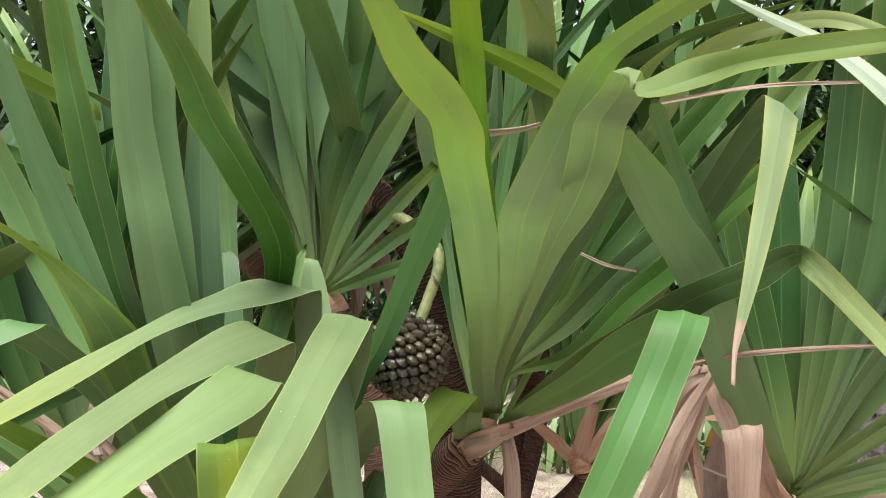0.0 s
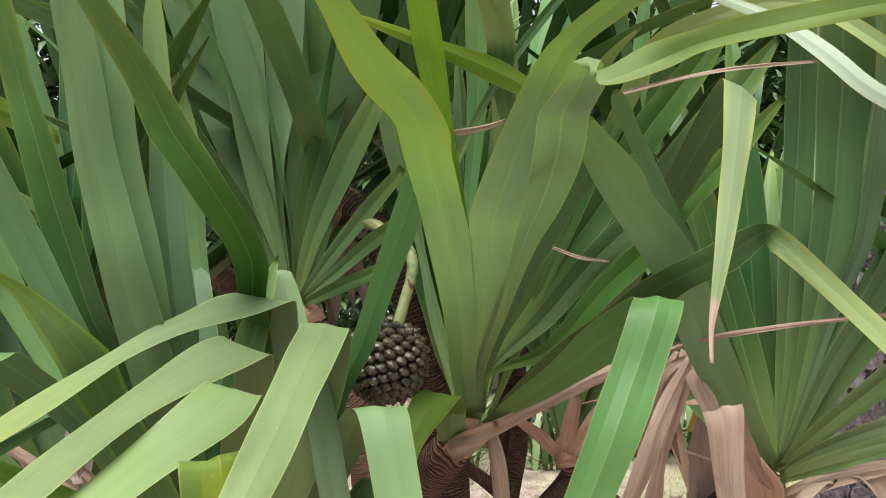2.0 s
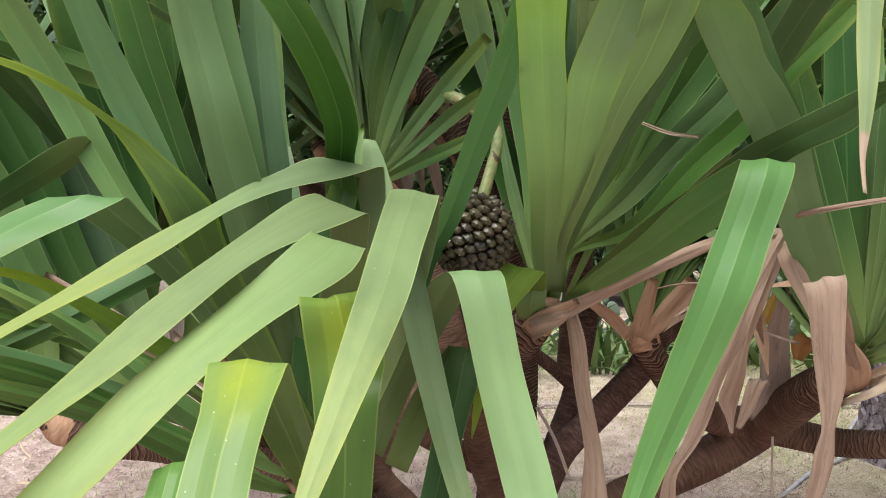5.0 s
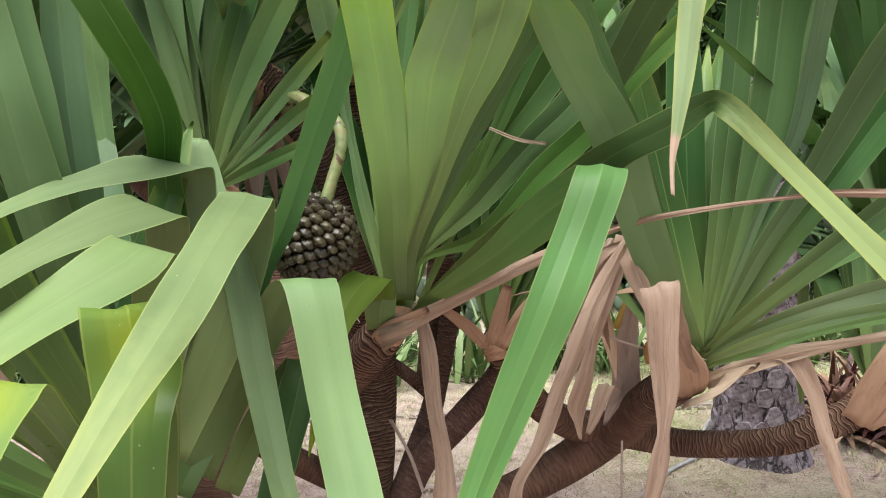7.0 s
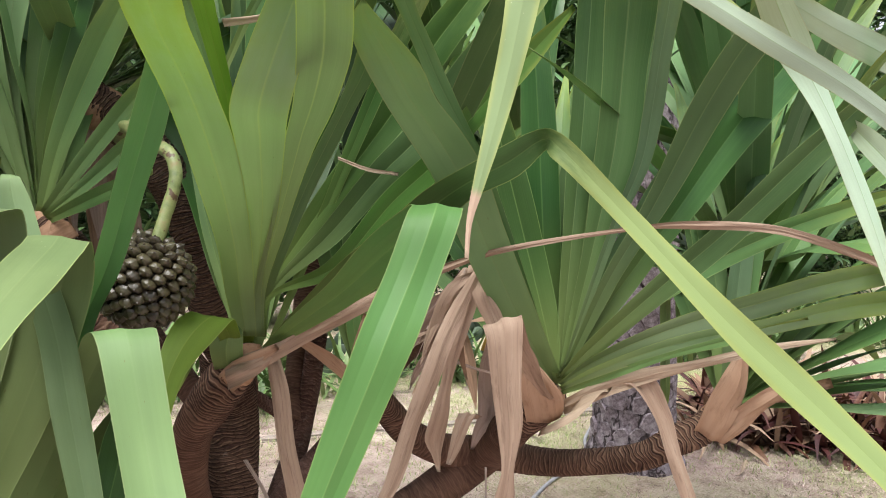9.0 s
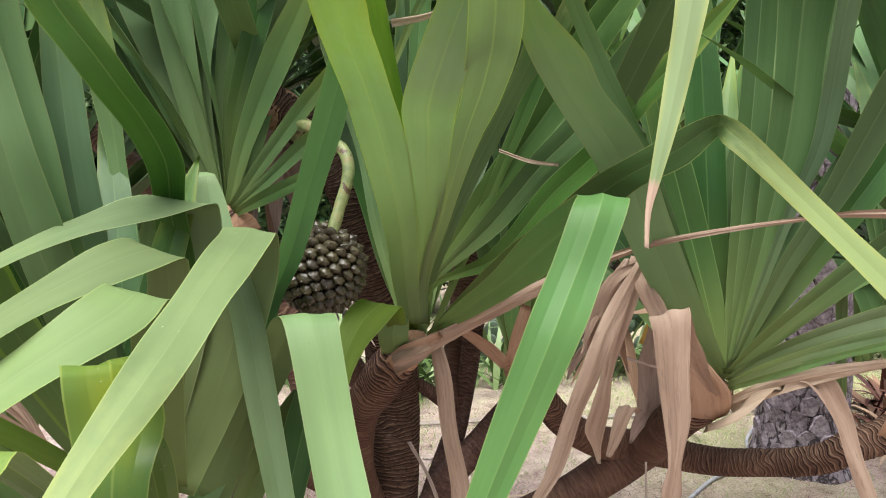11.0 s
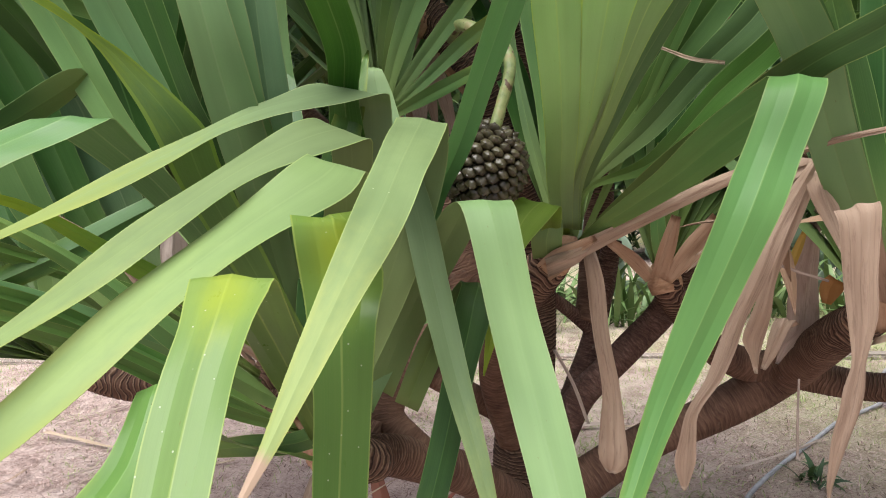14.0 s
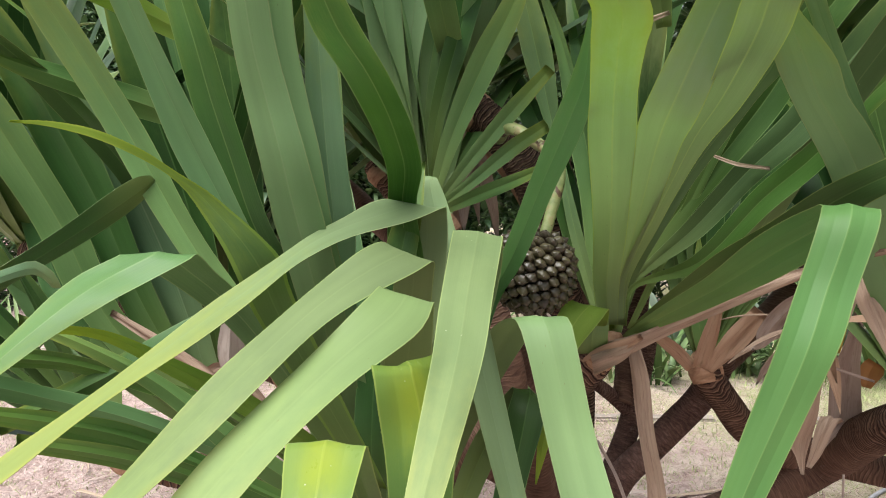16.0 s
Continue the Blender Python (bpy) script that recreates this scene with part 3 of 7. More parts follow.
def stem(name, parent, material, rows, rings=0.018, depth=0.003, sides=20, step=0.0026, seed=1, lump=0.06, fresh=0.62, label=""):
    """A ringed stem along rows of (place, radius); each leaf scar is a groove."""
    rng = random.Random(seed)
    s = smooth_path(rows, step)
    p, rad = s[:, :3], s[:, 3]
    tan = np.gradient(p, axis=0)
    tan /= np.linalg.norm(tan, axis=1)[:, None]
    u = np.cross(tan[0], (0.3, 1.0, 0.2))
    run = np.concatenate([[0], np.cumsum(np.linalg.norm(np.diff(p, axis=0), axis=1))])
    verts, uvs, gro, yng = [], [], [], []
    ph = [rng.uniform(0, 6.28) for _ in range(6)]
    for i in range(len(p)):
        u = u - tan[i] * np.dot(u, tan[i])
        u /= np.linalg.norm(u)
        v = np.cross(tan[i], u)
        young = min(1.0, max(0.0, 1.25 - (run[-1] - run[i]) / fresh))
        for j in range(sides):
            th = 2 * math.pi * j / sides
            q = run[i] + 0.3 * rings * math.sin(th + ph[0]) + 0.22 * rings * math.sin(2 * th + ph[1] + run[i] * 11) + 0.3 * rings * math.sin(run[i] * 37 + ph[5]) + 1.1 * rings * noise.noise((1.3 * math.cos(th) + ph[3], 1.3 * math.sin(th), run[i] * 26))
            f = (q / rings) % 1.0
            cut = max(0.0, 1 - abs(f - 0.5) / 0.3) * min(1.0, max(0.3, 0.7 + 1.2 * noise.noise((2.2 * math.cos(th) + ph[2], 2.2 * math.sin(th), run[i] * 45))))
            r = rad[i] * (1 + lump * math.sin(2 * th + run[i] * 9 + ph[3]) + 0.5 * lump * math.sin(5 * th + run[i] * 23 + ph[4])) + depth * (0.12 + 0.88 * young) * (0.25 * f - cut)
            verts.append(p[i] + (u * math.cos(th) + v * math.sin(th)) * r)
            uvs.append((th / 6.2832, run[i]))
            gro.append(q / rings)
            yng.append(young)
    faces = []
    for i in range(len(p) - 1):
        for j in range(sides):
            k = (j + 1) % sides
            faces.append((i * sides + j, i * sides + k, (i + 1) * sides + k, (i + 1) * sides + j))
    faces.append(tuple(range(sides))[::-1])
    faces.append(tuple((len(p) - 1) * sides + j for j in range(sides)))
    me = bpy.data.meshes.new(name)
    me.from_pydata([tuple(v) for v in verts], [], faces)
    uv = me.uv_layers.new(name="UVMap")
    idx = np.zeros(len(me.loops), dtype=np.int32)
    me.loops.foreach_get("vertex_index", idx)
    uv.data.foreach_set("uv", np.array(uvs, dtype=np.float32)[idx].ravel())
    me.attributes.new("young", "FLOAT", "POINT").data.foreach_set("value", np.array(yng, dtype=np.float32))
    me.attributes.new("scar", "FLOAT", "POINT").data.foreach_set("value", np.array(gro, dtype=np.float32))
    me.polygons.foreach_set("use_smooth", [True] * len(me.polygons))
    return part(name, me, material, parent, label)


def strap_faces(rng, base, az, rise, length, width, droop, n=5):
    """A small arching strap leaf, as joined quads (one island), for background plants."""
    p = Vector(base)
    pts = []
    for i in range(n + 1):
        f = i / n
        d = Vector((math.cos(az) * math.cos(rise), math.sin(az) * math.cos(rise), math.sin(rise)))
        s = Vector((-math.sin(az), math.cos(az), 0)) * width * 0.5 * (1 - f ** 2.2 * 0.95)
        pts.append((p - s, p + s))
        p = p + d * (length / n)
        rise -= droop / n
    return pts


def straps(name, leaves, material, parent=None):
    verts, faces = [], []
    for pts in leaves:
        b = len(verts)
        for a, c in pts:
            verts += [tuple(a), tuple(c)]
        for i in range(len(pts) - 1):
            faces.append((b + 2 * i, b + 2 * i + 1, b + 2 * i + 3, b + 2 * i + 2))
    me = bpy.data.meshes.new(name)
    me.from_pydata(verts, [], faces)
    me.polygons.foreach_set("use_smooth", [True] * len(me.polygons))
    return part(name, me, material, parent)

# ---- the ground ----
def make_ground():
    bm = bmesh.new()
    xs = [-400, -120, -40, -16] + [-8 + 0.25 * i for i in range(73)] + [18, 40, 120, 400]
    ys = [-400, -120, -40, -12, -5, -2] + [-1 + 0.25 * i for i in range(45)] + [14, 25, 60, 150, 400]
    grid = []
    for y in ys:
        row = []
        for x in xs:
            near = max(0.0, 1 - max(abs(x) / 14, abs(y - 4) / 12))
            z = near * (0.035 * noise.noise((x * 0.7, y * 0.7, 0)) + 0.015 * noise.noise((x * 2.6, y * 2.6, 3)))
            row.append(bm.verts.new((x, y, z)))
        grid.append(row)
    for j in range(len(ys) - 1):
        for i in range(len(xs) - 1):
            bm.faces.new((grid[j][i], grid[j][i + 1], grid[j + 1][i + 1], grid[j + 1][i])).smooth = True
    ob = part("ground", bm, ground_soil, None)
    return tagged(ob, "dry brown soil with thin patchy lawn and leaf litter", "ground", kind="structure")


ground = make_ground()

# ---- the screw pine: stems ----
screw_pine = new("screw_pine")
screw_pine.location = (0.0, 0.0, 0.0)
tagged(screw_pine, "many-branched screw pine with long green strap leaves and a hanging fruit", "tree")
STEM_TRUNK = [
    (-0.017, 2.200, -1.060, 0.160),
    (0.019, 2.200, -0.216, 0.120),
    (0.050, 2.220, 0.195, 0.100),
    (0.055, 2.240, 0.514, 0.085),
    (0.075, 2.250, 0.704, 0.078),
    (0.073, 2.250, 0.890, 0.072),
    (0.069, 2.200, 1.020, 0.066),
    (0.031, 2.120, 1.214, 0.058),
    (-0.003, 2.060, 1.402, 0.054),
    (-0.063, 2.040, 1.537, 0.050),
    (-0.147, 2.040, 1.640, 0.048),
    (-0.230, 2.050, 1.709, 0.050),
]
STEM_TO_A = [
    (0.027, 2.200, 0.495, 0.050),
    (-0.028, 2.140, 0.688, 0.050),
    (-0.024, 2.060, 0.824, 0.050),
    (-0.007, 1.980, 0.917, 0.050),
    (0.041, 1.870, 1.013, 0.050),
    (0.082, 1.800, 1.081, 0.046),
    (0.129, 1.780, 1.134, 0.030),
]
STEM_DIAG = [
    (0.122, 2.220, 0.416, 0.052),
    (0.220, 2.240, 0.605, 0.046),
    (0.352, 2.260, 0.739, 0.042),
    (0.454, 2.260, 0.851, 0.040),
    (0.492, 2.240, 0.939, 0.040),
    (0.500, 2.200, 1.000, 0.036),
    (0.495, 2.170, 1.040, 0.012),
]
STEM_CURL = [
    (0.174, 2.250, 0.506, 0.040),
    (0.224, 2.300, 0.641, 0.036),
    (0.269, 2.340, 0.751, 0.034),
    (0.306, 2.360, 0.904, 0.032),
    (0.334, 2.380, 1.060, 0.030),
]
STEM_TWIG = [
    (0.274, 2.340, 0.777, 0.020),
    (0.209, 2.320, 0.843, 0.020),
    (0.134, 2.280, 0.910, 0.018),
]
STEM_F_STEM = [
    (0.807, 2.260, 0.680, 0.050),
    (0.683, 2.240, 0.713, 0.046),
    (0.574, 2.200, 0.783, 0.042),
    (0.504, 2.150, 0.866, 0.040),
    (0.421, 2.070, 0.983, 0.040),
    (0.411, 2.080, 1.028, 0.030),
]
STEM_RIGHT = [
    (0.111, 2.170, 0.277, 0.068),
    (0.251, 2.180, 0.391, 0.060),
    (0.383, 2.200, 0.473, 0.056),
    (0.536, 2.230, 0.529, 0.058),
    (0.701, 2.260, 0.596, 0.062),
    (0.803, 2.250, 0.673, 0.062),
    (0.829, 2.130, 0.763, 0.058),
    (0.817, 1.970, 0.863, 0.056),
    (0.809, 1.840, 0.930, 0.050),
    (0.823, 1.740, 0.998, 0.036),
]
STEM_TO_G = [
    (0.839, 2.260, 0.680, 0.050),
    (0.973, 2.190, 0.663, 0.043),
    (1.115, 2.080, 0.686, 0.041),
    (1.223, 1.970, 0.736, 0.040),
    (1.267, 1.930, 0.777, 0.041),
    (1.346, 1.900, 0.821, 0.042),
    (1.427, 1.900, 0.880, 0.038),
]
STEM_B_STEM = [
    (0.004, 1.950, 0.422, 0.060),
    (-0.102, 1.800, 0.569, 0.050),
    (-0.227, 1.620, 0.696, 0.045),
    (-0.296, 1.480, 0.767, 0.044),
    (-0.288, 1.420, 0.782, 0.045),
    (-0.336, 1.370, 0.815, 0.045),
    (-0.355, 1.340, 0.844, 0.035),
]
STEM_B_UP = [
    (-0.216, 1.640, 0.694, 0.045),
    (-0.285, 1.660, 0.777, 0.045),
    (-0.262, 1.700, 0.856, 0.046),
    (-0.195, 1.760, 0.905, 0.046),
    (-0.117, 1.800, 0.963, 0.046),
    (-0.184, 1.840, 1.265, 0.045),
    (-0.260, 1.850, 1.371, 0.042),
    (-0.298, 1.850, 1.425, 0.035),
]
STEM_TO_E = [
    (-0.298, 1.600, 0.742, 0.045),
    (-0.426, 1.640, 0.770, 0.042),
    (-0.586, 1.680, 0.800, 0.042),
    (-0.759, 1.700, 0.832, 0.042),
    (-0.876, 1.700, 0.844, 0.042),
    (-0.953, 1.700, 0.864, 0.040),
    (-1.029, 1.700, 0.896, 0.034),
]
stem("trunk", screw_pine, bark_trunk, STEM_TRUNK, 0.0115, 0.0042, 28, seed=1, fresh=3.0)
for k, rows in enumerate((STEM_TO_A, STEM_DIAG, STEM_CURL, STEM_TWIG, STEM_F_STEM, STEM_RIGHT, STEM_TO_G, STEM_B_STEM, STEM_B_UP, STEM_TO_E)):
    smooth = k in (1, 2, 3)
    stem("branch", screw_pine, bark_smooth if smooth else bark_stem, rows, 0.0125, 0.001 if smooth else 0.004, 24, seed=10 + k, lump=0.05, fresh=0.7 if k in (6, 9) else 0.36)


def crown(tip, before, radius, seed):
    """The sheathed stem tip that a rosette of leaves grows from."""
    t, b = Vector(tip), Vector(before)
    d = (t - b).normalized()
    rows = [(*(t - d * 0.07), radius * 0.96), (*(t - d * 0.04), radius * 1.02), (*(t - d * 0.015), radius * 0.85), (*(t + d * 0.01), radius * 0.5), (*(t + d * 0.025), radius * 0.1)]
    return stem("crown", screw_pine, bark_sheath, rows, 0.03, 0.0015, 20, seed=seed, lump=0.09, label="tan fibrous leaf sheaths round the stem tip")


def crown_of(rows, radius, seed):
    return crown(rows[-1][:3], rows[-2][:3], radius, seed)


crown_a = crown_of(STEM_TO_A, 0.044, 31)
crown_b = crown_of(STEM_B_STEM, 0.046, 32)
crown_c = crown_of(STEM_B_UP, 0.044, 33)
crown_d = crown_of(STEM_RIGHT, 0.046, 34)
crown_e = crown_of(STEM_TO_E, 0.044, 35)
crown_f = crown_of(STEM_F_STEM, 0.043, 36)
crown_g = crown_of(STEM_TO_G, 0.044, 37)
crown_t = crown_of(STEM_TRUNK, 0.05, 38)
STEM_H = [STEM_TO_E[2], (-0.52, 1.78, 0.93, 0.042), (-0.63, 1.84, 1.02, 0.04), (-0.68, 1.86, 1.06, 0.034)]
stem("branch", screw_pine, bark_stem, STEM_H, 0.0125, 0.003, 20, seed=41)
crown_h = crown_of(STEM_H, 0.044, 42)

# ---- the leaves that stand out, crown by crown: places and half-widths in metres ----
blade(crown_a, leaf_olive, -0.16, 1,
      (0.117, 1.775, 1.174, 0.020, 0.000, -0.001),
      (0.106, 1.740, 1.264, 0.029, 0.000, 0.000),
      (0.098, 1.650, 1.369, 0.033, 0.000, 0.002),
      (0.080, 1.510, 1.482, 0.038, 0.000, 0.002),
      (0.056, 1.350, 1.582, 0.041, 0.000, -0.001),
      (0.038, 1.220, 1.636, 0.036, 0.000, -0.001),
      (0.017, 1.050, 1.681, 0.035, 0.000, -0.001),
      (0.007, 0.970, 1.713, 0.036, 0.000, 0.000),
      (-0.027, 0.930, 1.751, 0.033, 0.000, 0.009),
      (-0.057, 0.880, 1.777, 0.025, 0.000, 0.007),
      (-0.079, 0.830, 1.806, 0.017, 0.000, 0.006),
      (-0.105, 0.790, 1.835, 0.010, 0.000, 0.006),
      (-0.139, 0.750, 1.855, 0.005, 0.000, 0.004),
      (-0.170, 0.720, 1.867, 0.001, 0.000, 0.001), square=0.0)
blade(crown_a, leaf_olive, 0.17, 1,
      (0.139, 1.775, 1.172, 0.012, 0.000, 0.000),
      (0.137, 1.760, 1.261, 0.013, 0.000, 0.000),
      (0.147, 1.650, 1.386, 0.020, 0.000, -0.003),
      (0.149, 1.560, 1.462, 0.030, 0.000, -0.003),
      (0.142, 1.400, 1.563, 0.041, 0.000, 0.000),
      (0.140, 1.280, 1.622, 0.044, 0.000, -0.003),
      (0.214, 1.180, 1.825, 0.029, 0.000, -0.009),
      (0.233, 1.080, 1.853, 0.013, 0.000, -0.014),
      (0.277, 1.000, 1.877, 0.011, 0.000, -0.014),
      (0.314, 0.930, 1.892, 0.011, 0.000, -0.014),
      (0.345, 0.880, 1.909, 0.009, 0.000, -0.011),
      (0.373, 0.840, 1.924, 0.007, 0.000, -0.009),
      (0.414, 0.800, 1.948, 0.004, 0.000, -0.005),
      (0.445, 0.770, 1.968, 0.001, 0.000, -0.002), square=0.0)
blade(crown_a, leaf_olive, 0.28, 1,
      (0.146, 1.785, 1.169, 0.010, 0.000, 0.000),
      (0.146, 1.760, 1.263, 0.012, 0.000, 0.000),
      (0.180, 1.610, 1.420, 0.018, 0.000, 0.002),
      (0.196, 1.520, 1.498, 0.022, 0.000, -0.000),
      (0.212, 1.420, 1.574, 0.029, 0.000, 0.005),
      (0.223, 1.320, 1.625, 0.034, 0.000, 0.002),
      (0.227, 1.220, 1.676, 0.040, 0.000, -0.001),
      (0.220, 1.130, 1.709, 0.039, 0.000, 0.000),
      (0.216, 1.070, 1.745, 0.036, 0.000, 0.000),
      (0.239, 1.060, 1.780, 0.032, 0.000, -0.000),
      (0.227, 0.980, 1.794, 0.019, 0.000, -0.000),
      (0.227, 0.920, 1.758, -0.005, -0.020, -0.010),
      (0.267, 0.835, 1.761, -0.003, -0.035, -0.023),
      (0.280, 0.705, 1.744, -0.002, -0.015, -0.015),
      (0.297, 0.600, 1.727, -0.003, -0.010, -0.012),
      (0.312, 0.545, 1.718, -0.002, -0.005, -0.010),
      (0.322, 0.470, 1.701, 0.000, 0.000, -0.007),
      (0.343, 0.400, 1.681, 0.000, 0.000, -0.004), square=0.0)
blade(crown_a, leaf_mid, 0.3, 0,
      (0.153, 1.790, 1.167, 0.007, 0.000, -0.001),
      (0.166, 1.780, 1.257, 0.006, 0.000, -0.003),
      (0.300, 1.750, 1.395, 0.019, 0.000, -0.017),
      (0.405, 1.730, 1.518, 0.023, 0.000, -0.023),
      (0.498, 1.720, 1.610, 0.026, 0.000, -0.027),
      (0.596, 1.720, 1.736, 0.019, 0.000, -0.041),
      (0.685, 1.720, 1.842, 0.021, 0.000, -0.034),
      (0.768, 1.720, 1.935, 0.020, 0.000, -0.026),
      (0.849, 1.720, 2.038, 0.004, 0.000, -0.006), square=0.0)
blade(crown_a, leaf_deep, 0.3, 0,
      (0.153, 1.790, 1.167, 0.007, 0.000, -0.001),
      (0.167, 1.770, 1.256, 0.005, 0.000, -0.003),
      (0.301, 1.720, 1.320, 0.016, 0.000, -0.015),
      (0.423, 1.680, 1.462, 0.018, 0.000, -0.023),
      (0.517, 1.660, 1.551, 0.017, 0.000, -0.025),
      (0.595, 1.640, 1.650, 0.015, 0.000, -0.023),
      (0.704, 1.620, 1.768, 0.014, 0.000, -0.022),
      (0.800, 1.600, 1.874, 0.004, 0.000, -0.005), square=0.0)
blade(crown_a, leaf_turning, 0.16, 1,
      (0.161, 1.780, 1.149, 0.006, 0.000, -0.003),
      (0.218, 1.740, 1.213, 0.010, 0.000, -0.009),
      (0.318, 1.640, 1.319, 0.016, 0.000, -0.021),
      (0.392, 1.520, 1.392, 0.024, 0.000, -0.024),
      (0.451, 1.420, 1.463, 0.025, 0.000, -0.025),
      (0.489, 1.360, 1.500, 0.012, 0.000, -0.025),
      (0.550, 1.310, 1.537, 0.014, 0.000, -0.025),
      (0.593, 1.280, 1.571, 0.008, 0.000, -0.017),
      (0.594, 1.220, 1.559, -0.006, 0.000, -0.019),
      (0.692, 1.160, 1.444, -0.018, 0.000, -0.007),
      (0.813, 1.060, 1.283, -0.024, 0.000, -0.008),
      (0.916, 0.980, 1.163, -0.030, 0.000, -0.004),
      (1.031, 0.880, 1.014, -0.020, -0.000, -0.006),
      (1.075, 0.841, 0.952, -0.014, -0.000, -0.004),
      (1.119, 0.803, 0.880, -0.001, -0.000, -0.000))
blade(crown_a, leaf_vivid, 0.14, 1,
      (0.155, 1.780, 1.142, 0.006, 0.000, -0.005),
      (0.208, 1.700, 1.198, 0.010, 0.000, -0.016),
      (0.293, 1.560, 1.288, 0.016, 0.000, -0.026),
      (0.349, 1.420, 1.372, 0.021, 0.000, -0.036),
      (0.398, 1.310, 1.437, 0.033, 0.000, -0.020),
      (0.412, 1.280, 1.463, 0.041, 0.000, -0.000),
      (0.397, 1.240, 1.447, 0.042, 0.000, 0.001),
      (0.346, 1.190, 1.350, 0.040, 0.000, -0.002),
      (0.297, 1.130, 1.274, 0.040, 0.000, -0.002),
      (0.172, 1.070, 1.018, 0.023, 0.000, -0.004),
      (0.113, 1.000, 0.907, 0.015, 0.000, -0.002),
      (0.079, 0.950, 0.848, 0.010, 0.000, -0.002), pleat=0.4)
blade(crown_a, leaf_young, 0.12, 0,
      (0.088, 1.760, 1.158, 0.020, 0.000, -0.000),
      (0.076, 1.660, 1.211, 0.024, 0.000, -0.001),
      (0.056, 1.600, 1.245, 0.033, 0.000, -0.007),
      (0.021, 1.550, 1.229, 0.033, 0.000, -0.019),
      (-0.016, 1.500, 1.173, 0.021, 0.000, -0.016),
      (-0.038, 1.450, 1.092, 0.014, 0.000, -0.010),
      (-0.053, 1.414, 1.030, 0.010, 0.000, -0.007),
      (-0.069, 1.379, 0.960, 0.001, 0.000, -0.001))
blade(crown_a, leaf_deep, 0.3, 0,
      (0.153, 1.790, 1.167, 0.007, 0.000, -0.001),
      (0.163, 1.790, 1.259, 0.006, 0.000, -0.003),
      (0.270, 1.780, 1.429, 0.021, 0.000, -0.017),
      (0.369, 1.780, 1.558, 0.030, 0.000, -0.017),
      (0.462, 1.780, 1.684, 0.029, 0.000, -0.031),
      (0.542, 1.780, 1.813, 0.033, 0.000, -0.027),
      (0.619, 1.780, 1.913, 0.030, 0.000, -0.024),
      (0.688, 1.780, 2.000, 0.025, 0.000, -0.023),
      (0.762, 1.780, 2.105, 0.014, 0.000, -0.010),
      (0.825, 1.780, 2.184, 0.002, 0.000, -0.002), square=0.0)
blade(crown_a, leaf_mature, 0.30, 0,
      (0.125, 1.800, 1.157, 0.015, 0.000, -0.001),
      (0.123, 1.840, 1.330, 0.028, 0.000, -0.005),
      (0.131, 1.880, 1.615, 0.015, 0.000, 0.001),
      (0.158, 1.900, 1.902, 0.025, 0.000, 0.001),
      (0.168, 1.900, 2.188, 0.036, 0.000, 0.002),
      (0.173, 1.900, 2.322, 0.026, 0.000, 0.001),
      (0.178, 1.900, 2.439, 0.002, 0.000, 0.000))
blade(crown_a, leaf_mature, 0.30, 0,
      (0.107, 1.800, 1.154, 0.010, 0.000, 0.001),
      (0.046, 1.840, 1.388, 0.015, 0.000, 0.001),
      (0.011, 1.880, 1.566, 0.011, 0.000, 0.001),
      (-0.041, 1.900, 1.813, 0.036, 0.000, -0.005),
      (-0.071, 1.911, 1.946, 0.026, 0.000, -0.004),
      (-0.101, 1.923, 2.062, 0.002, 0.000, -0.000))
blade(crown_a, leaf_young, 0.30, 0,
      (0.122, 1.800, 1.155, 0.012, 0.000, 0.001),
      (0.102, 1.620, 1.581, 0.013, 0.000, 0.001),
      (0.059, 1.480, 1.788, 0.018, 0.000, 0.001),
      (0.032, 1.380, 1.895, 0.027, 0.000, 0.001),
      (0.014, 1.300, 1.984, 0.026, 0.000, 0.004),
      (-0.001, 1.250, 2.076, 0.021, 0.000, 0.001),
      (-0.013, 1.210, 2.145, 0.015, 0.000, 0.001),
      (-0.024, 1.171, 2.203, 0.001, 0.000, 0.000))
blade(crown_a, leaf_young, 0.20, 0,
      (0.282, 1.500, 1.839, -0.002, 0.000, -0.009),
      (0.174, 1.450, 1.887, -0.010, 0.000, -0.022),
      (0.044, 1.380, 1.923, -0.004, 0.000, -0.014),
      (-0.047, 1.330, 1.943, -0.002, 0.000, -0.010),
      (-0.111, 1.280, 1.954, 0.000, 0.000, -0.003))
blade(crown_d, leaf_soft, 0.12, 0,
      (0.824, 1.740, 1.026, 0.027, 0.000, -0.000),
      (0.670, 1.620, 1.248, 0.049, 0.000, -0.001),
      (0.569, 1.520, 1.405, 0.050, 0.000, 0.006),
      (0.498, 1.440, 1.518, 0.047, 0.000, 0.012),
      (0.435, 1.380, 1.587, 0.049, 0.000, 0.005),
      (0.383, 1.330, 1.634, 0.045, 0.000, 0.002),
      (0.339, 1.280, 1.688, 0.047, 0.000, 0.000),
      (0.301, 1.230, 1.724, 0.033, 0.000, 0.001),
      (0.284, 1.200, 1.744, 0.015, 0.000, 0.002),
      (0.279, 1.180, 1.756, 0.002, 0.000, 0.001), square=0.0)
blade(crown_d, leaf_deep, 0.3, 0,
      (0.823, 1.720, 1.044, 0.007, 0.000, -0.000),
      (0.800, 1.740, 1.186, 0.036, 0.000, -0.001),
      (0.767, 1.780, 1.371, 0.040, 0.000, -0.000),
      (0.732, 1.800, 1.531, 0.043, 0.000, 0.001),
      (0.697, 1.821, 1.688, 0.031, 0.000, 0.001),
      (0.661, 1.842, 1.823, 0.003, 0.000, 0.000))
